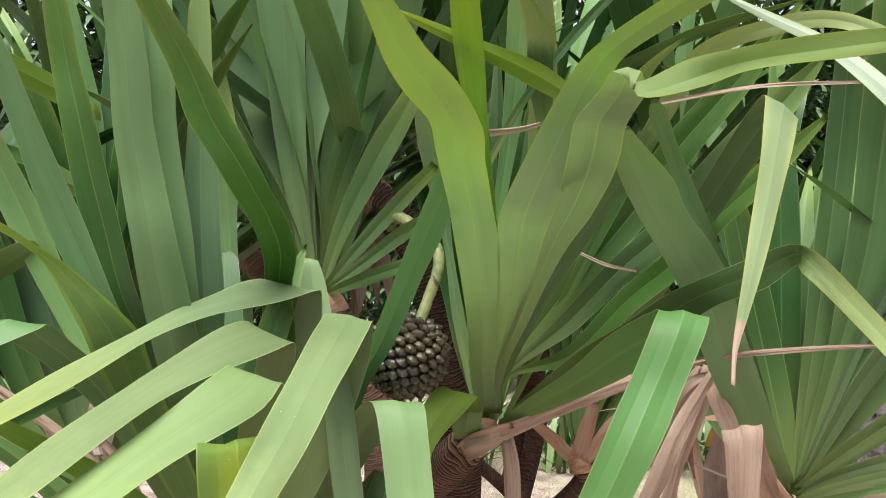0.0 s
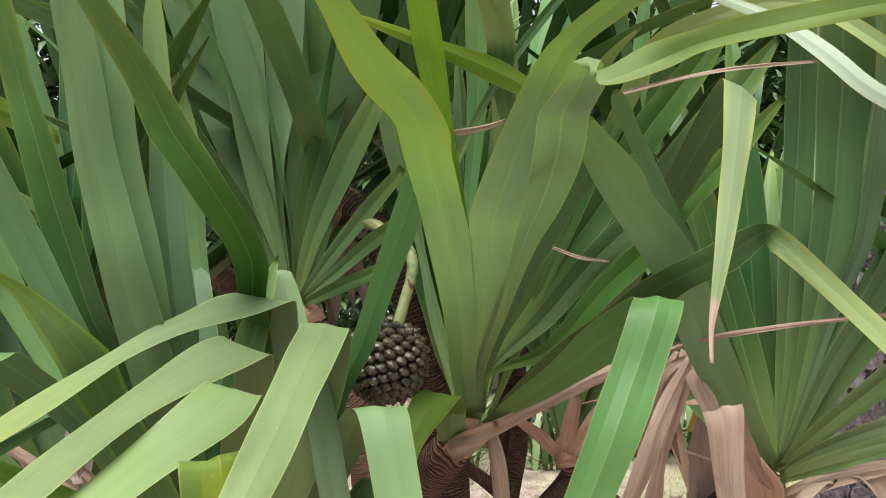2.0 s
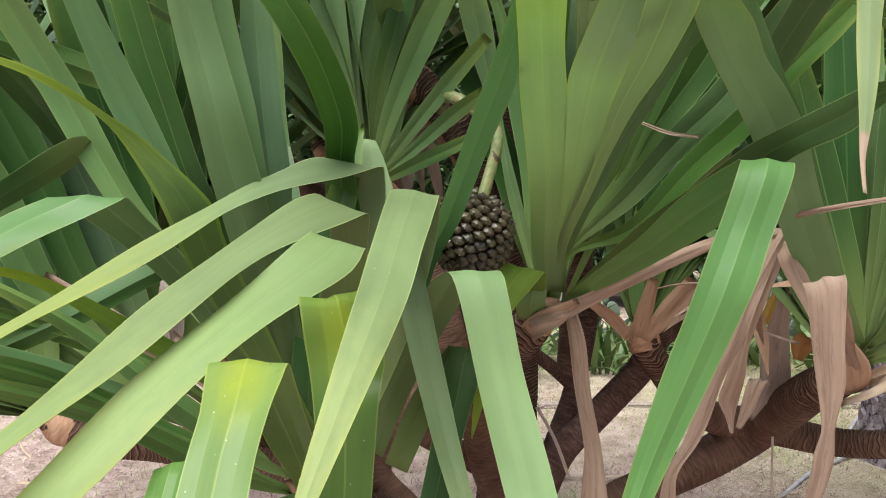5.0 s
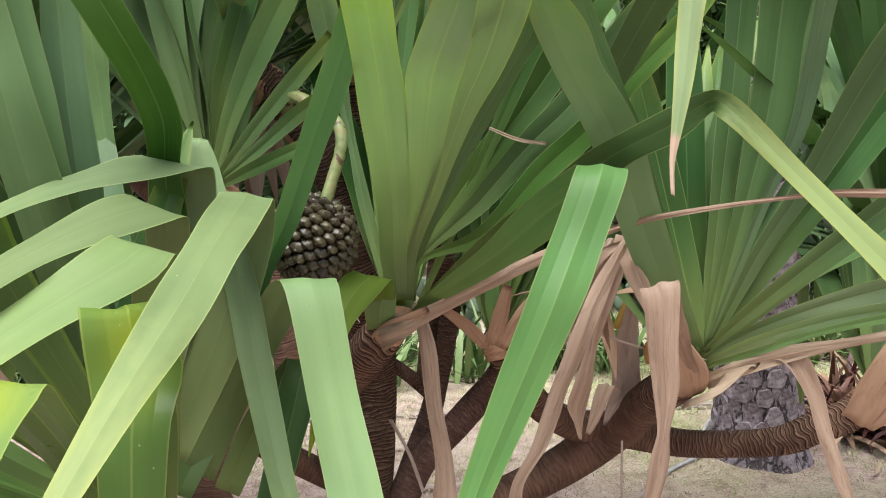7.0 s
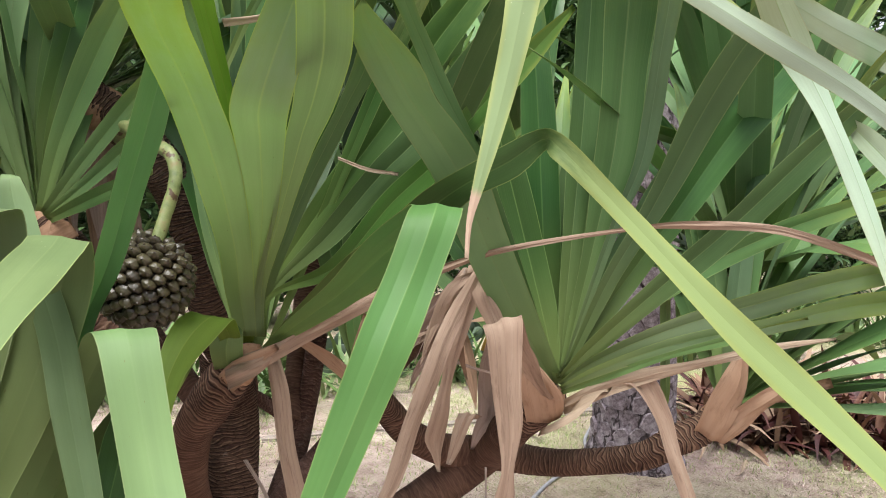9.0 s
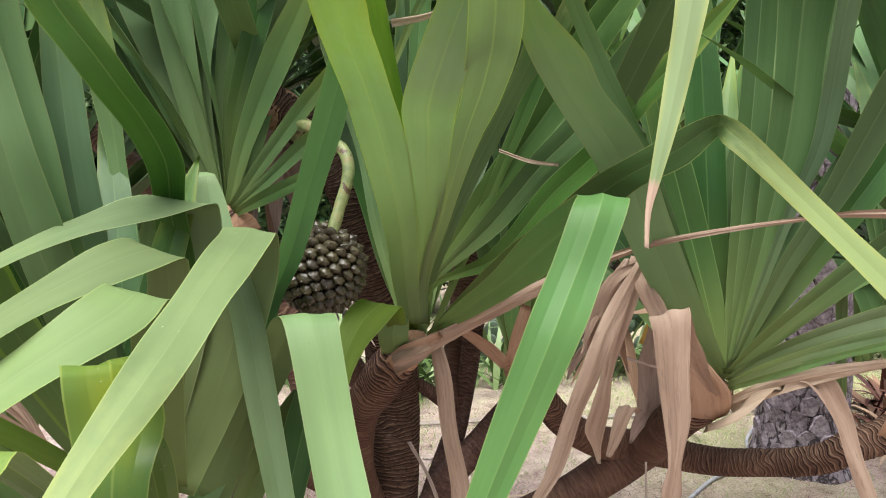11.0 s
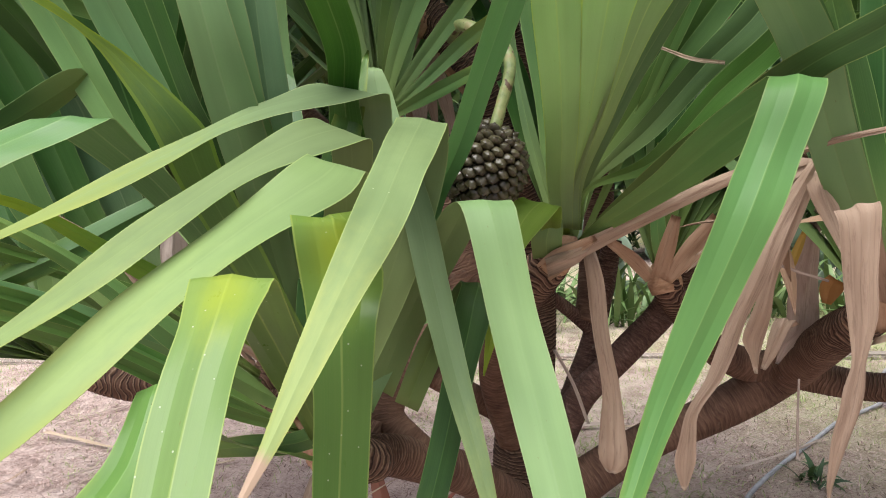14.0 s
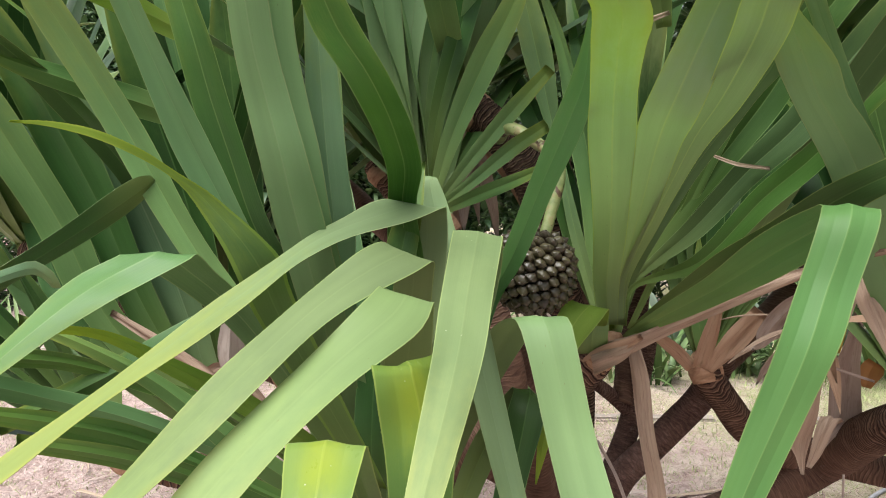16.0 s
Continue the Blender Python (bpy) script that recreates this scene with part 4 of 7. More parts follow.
blade(crown_d, leaf_mid, 0.3, 0,
      (0.833, 1.725, 1.056, 0.009, 0.000, -0.000),
      (0.882, 1.760, 1.398, 0.031, 0.000, 0.000),
      (0.911, 1.780, 1.602, 0.036, 0.000, 0.001),
      (0.936, 1.800, 1.808, 0.041, 0.000, 0.002),
      (0.944, 1.800, 1.944, 0.040, 0.000, 0.004),
      (0.949, 1.800, 2.104, 0.037, 0.000, 0.004),
      (0.944, 1.790, 2.269, 0.026, 0.000, 0.004),
      (0.939, 1.780, 2.381, 0.002, 0.000, 0.000), square=0.0)
blade(crown_d, leaf_mid, 0.3, 0,
      (0.837, 1.715, 1.062, 0.010, 0.000, 0.002),
      (0.927, 1.720, 1.398, 0.035, 0.000, -0.001),
      (0.961, 1.700, 1.593, 0.056, 0.000, -0.004),
      (0.970, 1.680, 1.788, 0.062, 0.000, 0.002),
      (0.965, 1.650, 1.909, 0.068, 0.000, 0.006),
      (0.941, 1.600, 2.038, 0.064, 0.000, 0.007),
      (0.920, 1.570, 2.176, 0.043, 0.000, 0.006),
      (0.907, 1.550, 2.290, 0.003, 0.000, 0.000), square=0.0)
blade(crown_d, leaf_glaucous, 0.25, 0,
      (0.837, 1.710, 1.066, 0.009, 0.000, 0.003),
      (0.960, 1.700, 1.407, 0.014, 0.000, -0.004),
      (1.015, 1.680, 1.551, 0.021, 0.000, -0.007),
      (1.027, 1.660, 1.660, 0.025, 0.000, -0.001),
      (1.022, 1.620, 1.782, 0.026, 0.000, 0.001),
      (1.019, 1.580, 1.896, 0.030, 0.000, 0.002),
      (1.011, 1.540, 2.026, 0.031, 0.000, 0.003),
      (0.998, 1.500, 2.169, 0.003, 0.000, 0.000), square=0.0)
blade(crown_d, leaf_shade, 0.3, 0,
      (0.839, 1.700, 1.071, 0.009, 0.000, 0.003),
      (0.930, 1.660, 1.288, 0.020, 0.000, -0.011),
      (1.007, 1.620, 1.437, 0.030, 0.000, -0.005),
      (1.077, 1.540, 1.641, 0.046, 0.000, -0.009),
      (1.115, 1.480, 1.754, 0.043, 0.000, -0.008),
      (1.141, 1.440, 1.820, 0.034, 0.000, -0.019),
      (1.149, 1.400, 1.879, 0.022, 0.000, -0.011),
      (1.174, 1.370, 1.915, 0.002, 0.000, -0.002), square=0.0)
blade(crown_d, leaf_mid, 0.38, 0,
      (0.824, 1.700, 1.050, 0.007, 0.000, -0.002),
      (0.879, 1.660, 1.121, 0.015, 0.000, -0.017),
      (1.021, 1.600, 1.264, 0.022, 0.000, -0.020),
      (1.173, 1.540, 1.410, 0.030, 0.000, -0.022),
      (1.332, 1.480, 1.582, 0.024, 0.000, -0.024),
      (1.515, 1.440, 1.752, 0.009, 0.000, -0.018),
      (1.573, 1.427, 1.801, 0.007, 0.000, -0.013),
      (1.631, 1.415, 1.840, 0.001, 0.000, -0.001))
blade(crown_d, leaf_dark, 0.38, 0,
      (0.839, 1.740, 1.045, 0.007, 0.000, -0.002),
      (0.986, 1.800, 1.184, 0.024, 0.000, -0.015),
      (1.219, 1.860, 1.416, 0.035, 0.000, -0.022),
      (1.416, 1.900, 1.633, 0.056, -0.000, -0.021),
      (1.645, 1.950, 1.854, 0.070, 0.000, -0.020),
      (1.852, 1.995, 2.036, 0.050, 0.000, -0.014),
      (2.058, 2.040, 2.183, 0.004, 0.000, -0.001))
blade(crown_d, leaf_olive, 0.38, 0,
      (0.822, 1.700, 1.035, 0.006, 0.000, -0.003),
      (0.887, 1.660, 1.091, 0.007, 0.000, -0.014),
      (1.026, 1.580, 1.171, 0.008, 0.000, -0.020),
      (1.189, 1.480, 1.240, 0.012, 0.000, -0.028),
      (1.333, 1.400, 1.295, 0.009, 0.000, -0.027),
      (1.508, 1.300, 1.340, 0.009, 0.000, -0.018),
      (1.575, 1.262, 1.352, 0.006, 0.000, -0.013),
      (1.642, 1.224, 1.355, 0.001, 0.000, -0.001))
blade(crown_d, leaf_olive, 0.38, 0,
      (0.824, 1.700, 1.026, 0.004, 0.000, -0.004),
      (0.891, 1.640, 1.077, 0.007, 0.000, -0.012),
      (1.043, 1.560, 1.145, 0.008, 0.000, -0.016),
      (1.184, 1.440, 1.200, 0.008, 0.000, -0.018),
      (1.321, 1.340, 1.252, 0.009, 0.000, -0.024),
      (1.425, 1.220, 1.280, 0.001, 0.000, -0.019),
      (1.475, 1.162, 1.288, 0.001, 0.000, -0.014),
      (1.525, 1.105, 1.287, 0.000, 0.000, -0.001))
blade(crown_d, leaf_mature, 0.38, 0,
      (0.827, 1.700, 1.015, 0.004, 0.000, -0.004),
      (0.916, 1.640, 1.064, 0.004, -0.000, -0.010),
      (1.026, 1.560, 1.122, 0.004, -0.000, -0.008),
      (1.168, 1.460, 1.181, 0.004, 0.000, -0.011),
      (1.246, 1.400, 1.219, 0.004, 0.000, -0.004))
blade(crown_d, leaf_mid, 0.38, 0,
      (0.835, 1.740, 1.038, 0.004, 0.000, -0.000),
      (0.886, 1.800, 1.167, 0.023, 0.000, -0.008),
      (1.018, 1.860, 1.488, 0.048, 0.000, -0.007),
      (1.153, 1.900, 1.883, 0.059, 0.000, -0.011),
      (1.185, 1.900, 2.198, 0.050, 0.000, -0.001),
      (1.206, 1.900, 2.387, 0.036, 0.000, -0.001),
      (1.226, 1.900, 2.551, 0.003, 0.000, -0.000))
blade(crown_d, leaf_mature, 0.38, 0,
      (0.837, 1.720, 1.035, 0.003, 0.000, -0.003),
      (0.994, 1.720, 1.168, 0.012, 0.000, -0.014),
      (1.168, 1.700, 1.283, 0.017, 0.000, -0.021),
      (1.395, 1.680, 1.379, 0.018, -0.000, -0.021),
      (1.643, 1.660, 1.455, 0.010, -0.000, -0.018),
      (1.722, 1.654, 1.474, 0.007, -0.000, -0.013),
      (1.800, 1.647, 1.483, 0.001, -0.000, -0.001))
blade(crown_f, leaf_hanging, 0.10, 1,
      (0.432, 1.900, 1.276, 0.018, 0.000, -0.007),
      (0.554, 1.700, 1.616, 0.025, 0.000, -0.019),
      (0.575, 1.400, 1.803, 0.031, 0.000, -0.016),
      (0.562, 1.280, 1.823, 0.030, 0.000, -0.017),
      (0.544, 1.240, 1.794, 0.027, 0.000, -0.011),
      (0.462, 1.080, 1.660, 0.019, 0.000, -0.006),
      (0.389, 0.940, 1.553, 0.011, 0.000, -0.002),
      (0.345, 0.860, 1.491, 0.006, 0.000, -0.002),
      (0.323, 0.820, 1.456, 0.003, 0.000, -0.001),
      (0.311, 0.790, 1.423, 0.002, 0.000, -0.001))
blade(crown_b, leaf_rim, 0.02, 1,
      (-0.336, 1.360, 1.033, 0.030, 0.000, -0.010),
      (-0.290, 1.420, 1.246, 0.040, 0.000, -0.010),
      (-0.269, 1.470, 1.387, 0.039, 0.000, -0.008),
      (-0.269, 1.460, 1.446, 0.039, 0.000, -0.003),
      (-0.278, 1.420, 1.464, 0.046, 0.000, -0.011),
      (-0.308, 1.340, 1.459, 0.041, 0.000, -0.012),
      (-0.404, 1.205, 1.425, 0.006, -0.020, -0.010),
      (-0.473, 1.020, 1.365, 0.008, -0.020, -0.006),
      (-0.520, 0.883, 1.323, 0.009, -0.018, -0.004),
      (-0.553, 0.763, 1.290, 0.010, -0.015, -0.002),
      (-0.575, 0.675, 1.266, 0.011, -0.015, -0.001),
      (-0.583, 0.597, 1.251, 0.002, -0.003, -0.001))
blade(crown_b, leaf_strap, 0.02, 1,
      (-0.323, 1.340, 1.028, 0.029, 0.000, -0.010),
      (-0.297, 1.320, 1.221, 0.038, 0.000, -0.005),
      (-0.274, 1.280, 1.351, 0.032, 0.000, -0.005),
      (-0.275, 1.250, 1.392, 0.037, 0.000, -0.014),
      (-0.297, 1.180, 1.393, 0.040, 0.000, -0.014),
      (-0.365, 1.050, 1.355, 0.030, -0.025, -0.011),
      (-0.430, 0.900, 1.294, 0.024, -0.024, -0.007),
      (-0.482, 0.760, 1.236, 0.019, -0.019, -0.003),
      (-0.502, 0.640, 1.206, 0.015, -0.013, 0.001),
      (-0.501, 0.550, 1.195, 0.009, -0.007, 0.001),
      (-0.480, 0.420, 1.190, 0.004, -0.002, 0.001))
blade(crown_b, leaf_strap, 0.02, 1,
      (-0.306, 1.320, 1.003, 0.034, 0.000, -0.010),
      (-0.284, 1.240, 1.195, 0.038, 0.000, -0.004),
      (-0.263, 1.150, 1.316, 0.032, 0.000, -0.000),
      (-0.264, 1.110, 1.349, 0.037, 0.000, -0.010),
      (-0.275, 1.050, 1.336, 0.039, 0.000, -0.016),
      (-0.344, 0.930, 1.285, 0.027, -0.022, -0.015),
      (-0.412, 0.800, 1.223, 0.023, -0.019, -0.012),
      (-0.459, 0.680, 1.166, 0.017, -0.013, -0.011),
      (-0.480, 0.580, 1.136, 0.007, -0.005, -0.012),
      (-0.487, 0.500, 1.115, 0.006, -0.003, -0.005))
blade(crown_b, leaf_mottled, 0.12, 1,
      (-0.295, 1.340, 0.982, 0.030, 0.000, -0.005),
      (-0.225, 1.420, 1.169, 0.046, 0.000, -0.005),
      (-0.177, 1.460, 1.346, 0.048, 0.000, -0.008),
      (-0.171, 1.430, 1.411, 0.045, 0.000, -0.009),
      (-0.173, 1.380, 1.400, 0.044, 0.000, -0.009),
      (-0.180, 1.130, 1.350, 0.036, 0.000, -0.009),
      (-0.186, 0.940, 1.303, 0.029, 0.000, -0.011),
      (-0.200, 0.750, 1.250, 0.019, 0.000, -0.006),
      (-0.214, 0.630, 1.203, 0.011, 0.000, -0.003),
      (-0.222, 0.560, 1.176, 0.005, 0.000, -0.002),
      (-0.228, 0.510, 1.159, 0.002, 0.000, -0.001),
      (-0.229, 0.470, 1.140, 0.001, 0.000, -0.000))
blade(crown_b, leaf_pale, 0.10, 0,
      (-0.269, 1.460, 0.907, 0.021, 0.000, -0.022),
      (-0.211, 1.500, 1.043, 0.033, 0.000, -0.011),
      (-0.129, 1.460, 1.200, 0.036, 0.000, -0.005),
      (-0.090, 1.360, 1.266, 0.040, 0.000, -0.001),
      (-0.062, 1.300, 1.275, 0.043, 0.000, -0.004),
      (-0.052, 1.270, 1.247, 0.041, 0.000, -0.002),
      (-0.025, 1.200, 1.117, 0.038, 0.000, -0.002),
      (0.004, 1.120, 1.004, 0.038, 0.000, 0.000),
      (0.027, 1.040, 0.912, 0.036, 0.000, 0.001),
      (0.041, 0.960, 0.843, 0.032, 0.000, 0.001),
      (0.057, 0.865, 0.754, 0.023, 0.000, 0.000),
      (0.073, 0.769, 0.649, 0.002, 0.000, 0.000))
blade(crown_b, leaf_pale, 0.15, 0,
      (-0.286, 1.460, 1.121, 0.032, 0.000, -0.005),
      (-0.270, 1.520, 1.380, 0.029, 0.000, 0.005),
      (-0.266, 1.550, 1.483, 0.024, 0.000, -0.003),
      (-0.269, 1.545, 1.514, 0.014, 0.000, -0.002),
      (-0.262, 1.530, 1.473, 0.025, 0.000, -0.005),
      (-0.239, 1.500, 1.400, 0.026, 0.000, -0.005),
      (-0.187, 1.440, 1.259, 0.028, 0.000, 0.005),
      (-0.155, 1.370, 1.134, 0.027, 0.000, 0.003),
      (-0.115, 1.280, 0.992, 0.022, 0.000, 0.005),
      (-0.080, 1.200, 0.888, 0.016, 0.000, 0.005),
      (-0.050, 1.130, 0.781, 0.008, 0.000, 0.002))
blade(crown_b, leaf_dark, 0.38, 0,
      (-0.211, 1.400, 0.895, 0.021, 0.000, -0.011),
      (-0.155, 1.440, 1.013, 0.026, 0.000, -0.011),
      (-0.079, 1.450, 1.107, 0.029, 0.000, -0.011),
      (-0.084, 1.420, 1.082, 0.035, 0.000, 0.000),
      (-0.111, 1.380, 0.972, 0.028, 0.000, -0.005),
      (-0.145, 1.320, 0.828, 0.027, 0.000, -0.002),
      (-0.182, 1.260, 0.701, 0.026, 0.000, -0.002),
      (-0.210, 1.216, 0.602, 0.019, 0.000, -0.002),
      (-0.237, 1.173, 0.491, 0.002, 0.000, -0.000))
blade(crown_b, leaf_kinked, 0.08, 1,
      (-0.304, 1.320, 0.854, 0.025, 0.000, -0.005),
      (-0.260, 1.100, 1.122, 0.032, 0.000, -0.003),
      (-0.244, 0.950, 1.258, 0.038, 0.000, -0.002),
      (-0.244, 0.935, 1.297, 0.033, 0.035, -0.005),
      (-0.240, 0.922, 1.285, 0.034, 0.037, -0.006),
      (-0.228, 0.905, 1.237, 0.041, 0.025, -0.006),
      (-0.225, 0.875, 1.187, 0.039, 0.000, 0.001),
      (-0.226, 0.865, 1.098, 0.032, 0.000, 0.001),
      (-0.229, 0.855, 1.035, 0.031, 0.000, 0.001),
      (-0.231, 0.840, 0.974, 0.030, 0.000, 0.001),
      (-0.232, 0.800, 0.863, 0.026, 0.000, 0.001),
      (-0.230, 0.760, 0.759, 0.012, 0.000, 0.001))
blade(crown_b, leaf_fresh, 0.08, 1,
      (-0.337, 1.300, 0.851, 0.020, 0.000, -0.005),
      (-0.322, 1.000, 1.098, 0.033, 0.000, -0.007),
      (-0.311, 0.820, 1.230, 0.040, 0.000, 0.001),
      (-0.306, 0.765, 1.260, 0.040, 0.000, 0.000),
      (-0.305, 0.745, 1.251, 0.038, 0.000, -0.001),
      (-0.301, 0.700, 1.232, 0.033, 0.000, 0.001),
      (-0.302, 0.660, 1.203, 0.031, 0.000, 0.001),
      (-0.301, 0.620, 1.170, 0.030, 0.000, 0.001),
      (-0.298, 0.580, 1.138, 0.028, 0.000, 0.001),
      (-0.292, 0.540, 1.111, 0.026, 0.000, 0.001),
      (-0.290, 0.480, 1.074, 0.023, -0.000, 0.001),
      (-0.288, 0.420, 1.032, 0.011, 0.000, 0.001))
blade(crown_b, leaf_bright, 0.09, 1,
      (-0.357, 1.300, 0.840, 0.020, 0.000, -0.005),
      (-0.394, 0.950, 1.023, 0.025, 0.000, -0.007),
      (-0.393, 0.800, 1.124, 0.023, 0.000, 0.001),
      (-0.384, 0.760, 1.156, 0.020, -0.000, 0.004),
      (-0.384, 0.730, 1.133, 0.019, 0.000, 0.001),
      (-0.383, 0.690, 1.106, 0.023, 0.000, 0.001),
      (-0.390, 0.640, 1.084, 0.027, 0.000, 0.001),
      (-0.393, 0.570, 1.047, 0.024, 0.000, 0.001),
      (-0.390, 0.500, 1.011, 0.014, 0.000, 0.001))
blade(crown_b, leaf_cool_lit, 0.35, 0,
      (-0.297, 1.420, 0.887, 0.021, 0.000, -0.011),
      (-0.233, 1.540, 1.034, 0.031, 0.000, -0.011),
      (-0.154, 1.510, 1.268, 0.018, 0.000, -0.003),
      (-0.110, 1.460, 1.360, 0.022, 0.000, -0.005),
      (-0.059, 1.380, 1.496, 0.025, 0.000, 0.000),
      (-0.019, 1.310, 1.602, 0.026, 0.000, -0.003),
      (-0.001, 1.270, 1.663, 0.018, 0.000, -0.012),
      (0.003, 1.240, 1.716, 0.009, 0.000, -0.004),
      (0.002, 1.220, 1.760, 0.002, 0.000, 0.000), square=0.0)
blade(crown_b, leaf_soft, -0.34, 0,
      (-0.370, 1.360, 0.950, 0.020, 0.000, 0.000),
      (-0.420, 1.320, 1.211, 0.033, 0.000, -0.001),
      (-0.426, 1.270, 1.308, 0.036, 0.000, -0.001),
      (-0.449, 1.220, 1.461, 0.041, 0.000, 0.000),
      (-0.463, 1.200, 1.550, 0.039, 0.000, -0.000),
      (-0.484, 1.200, 1.639, 0.036, 0.000, -0.001),
      (-0.500, 1.190, 1.724, 0.033, 0.000, 0.000),
      (-0.507, 1.180, 1.807, 0.033, 0.000, 0.000),
      (-0.520, 1.170, 1.905, 0.031, 0.000, 0.000),
      (-0.531, 1.160, 1.992, 0.026, 0.000, -0.000),
      (-0.540, 1.150, 2.068, 0.017, 0.000, 0.000),
      (-0.538, 1.140, 2.135, 0.002, 0.000, 0.000), square=0.0)
blade(crown_b, leaf_soft, -0.34, 0,
      (-0.360, 1.380, 0.950, 0.020, 0.000, 0.000),
      (-0.427, 1.310, 1.321, 0.040, 0.000, -0.001),
      (-0.453, 1.270, 1.441, 0.051, 0.000, -0.001),
      (-0.460, 1.250, 1.552, 0.045, 0.000, -0.000),
      (-0.473, 1.240, 1.643, 0.040, 0.000, -0.000),
      (-0.483, 1.230, 1.732, 0.038, 0.000, -0.000),
      (-0.485, 1.220, 1.817, 0.038, 0.000, -0.001),
      (-0.495, 1.220, 1.922, 0.037, 0.000, -0.001),
      (-0.506, 1.220, 2.034, 0.029, 0.000, -0.001),
      (-0.510, 1.220, 2.120, 0.002, 0.000, 0.000), square=0.0)
blade(crown_b, leaf_glaucous, -0.3, 0,
      (-0.340, 1.400, 0.950, 0.020, 0.000, 0.000),
      (-0.413, 1.350, 1.296, 0.030, 0.000, 0.000),
      (-0.411, 1.320, 1.438, 0.036, 0.000, -0.001),
      (-0.416, 1.300, 1.555, 0.033, 0.000, 0.000),
      (-0.419, 1.290, 1.649, 0.029, 0.000, 0.000),
      (-0.421, 1.280, 1.741, 0.024, 0.000, 0.000),
      (-0.427, 1.280, 1.833, 0.021, 0.000, 0.000),
      (-0.434, 1.280, 1.925, 0.019, 0.000, 0.000),
      (-0.435, 1.280, 2.034, 0.002, 0.000, 0.000), square=0.0)
blade(crown_b, leaf_mature, 0.30, 0,
      (-0.398, 1.450, 1.160, 0.022, 0.000, 0.001),
      (-0.434, 1.600, 1.324, 0.020, 0.000, 0.013),
      (-0.478, 1.680, 1.551, 0.019, 0.000, 0.001),
      (-0.508, 1.700, 1.767, 0.032, 0.000, 0.002),
      (-0.525, 1.712, 1.885, 0.023, 0.000, 0.001),
      (-0.543, 1.723, 1.988, 0.002, 0.000, 0.000))
blade(crown_b, leaf_deep, 0.3, 0,
      (-0.331, 1.360, 1.033, 0.025, 0.000, -0.010),
      (-0.306, 1.440, 1.319, 0.038, 0.000, 0.002),
      (-0.311, 1.440, 1.460, 0.027, 0.000, -0.000),
      (-0.298, 1.380, 1.522, 0.031, 0.000, 0.000),
      (-0.301, 1.300, 1.578, 0.032, 0.000, 0.005),
      (-0.311, 1.200, 1.630, 0.032, 0.000, 0.002),
      (-0.331, 1.160, 1.675, 0.033, 0.000, -0.001),
      (-0.362, 1.140, 1.726, 0.034, 0.000, 0.001),
      (-0.388, 1.120, 1.789, 0.030, 0.000, -0.001),
      (-0.419, 1.090, 1.852, 0.027, 0.000, 0.000),
      (-0.450, 1.060, 1.910, 0.022, 0.000, 0.000),
      (-0.488, 1.030, 1.971, 0.012, 0.000, 0.000),
      (-0.513, 1.010, 2.008, 0.001, 0.000, 0.000), square=0.0)
blade(crown_b, leaf_deep, 0.3, 0,
      (-0.380, 1.360, 0.930, 0.020, 0.000, 0.000),
      (-0.504, 1.300, 1.343, 0.038, 0.000, 0.000),
      (-0.539, 1.270, 1.442, 0.034, 0.000, -0.000),
      (-0.570, 1.260, 1.554, 0.031, 0.000, -0.000),
      (-0.594, 1.250, 1.645, 0.030, 0.000, -0.000),
      (-0.613, 1.240, 1.735, 0.030, 0.000, 0.000),
      (-0.637, 1.240, 1.825, 0.025, 0.000, -0.000),
      (-0.651, 1.230, 1.910, 0.021, 0.000, 0.000),
      (-0.663, 1.220, 1.994, 0.014, 0.000, -0.000),
      (-0.662, 1.210, 2.066, 0.002, 0.000, 0.000), square=0.0)
blade(crown_b, leaf_edged, 0.04, 1,
      (-0.349, 1.280, 0.997, 0.024, 0.000, -0.010),
      (-0.479, 1.180, 1.325, 0.024, 0.031, 0.008),
      (-0.478, 1.120, 1.387, 0.023, 0.032, 0.011),
      (-0.494, 1.090, 1.431, 0.018, 0.023, 0.006),
      (-0.519, 1.070, 1.470, 0.012, 0.016, 0.003),
      (-0.540, 1.050, 1.502, 0.008, 0.011, 0.001),
      (-0.559, 1.020, 1.526, 0.004, 0.006, 0.001),
      (-0.577, 0.990, 1.546, 0.003, 0.005, 0.003),
      (-0.591, 0.960, 1.560, 0.002, 0.005, 0.004),
      (-0.609, 0.920, 1.574, 0.000, 0.004, 0.005),
      (-0.629, 0.870, 1.582, 0.000, 0.003, 0.003),
      (-0.643, 0.820, 1.582, 0.000, 0.001, 0.001), square=0.0)
blade(crown_b, leaf_mid, 0.14, 1,
      (-0.374, 1.340, 0.977, 0.030, 0.000, -0.010),
      (-0.530, 1.220, 1.276, 0.027, 0.000, 0.009),
      (-0.564, 1.170, 1.341, 0.028, 0.000, 0.012),
      (-0.581, 1.120, 1.377, 0.035, 0.000, 0.006),
      (-0.591, 1.080, 1.402, 0.042, 0.000, 0.005),
      (-0.595, 1.045, 1.415, 0.052, 0.000, -0.000),
      (-0.594, 1.030, 1.413, 0.051, 0.000, -0.001),
      (-0.627, 1.000, 1.394, 0.048, 0.000, -0.001),
      (-0.654, 0.950, 1.372, 0.036, 0.000, -0.001),
      (-0.679, 0.900, 1.344, 0.021, 0.000, -0.005),
      (-0.698, 0.840, 1.312, 0.015, 0.000, -0.004),
      (-0.706, 0.770, 1.283, 0.009, 0.000, -0.002),
      (-0.700, 0.700, 1.260, 0.002, 0.000, -0.001), square=0.0)
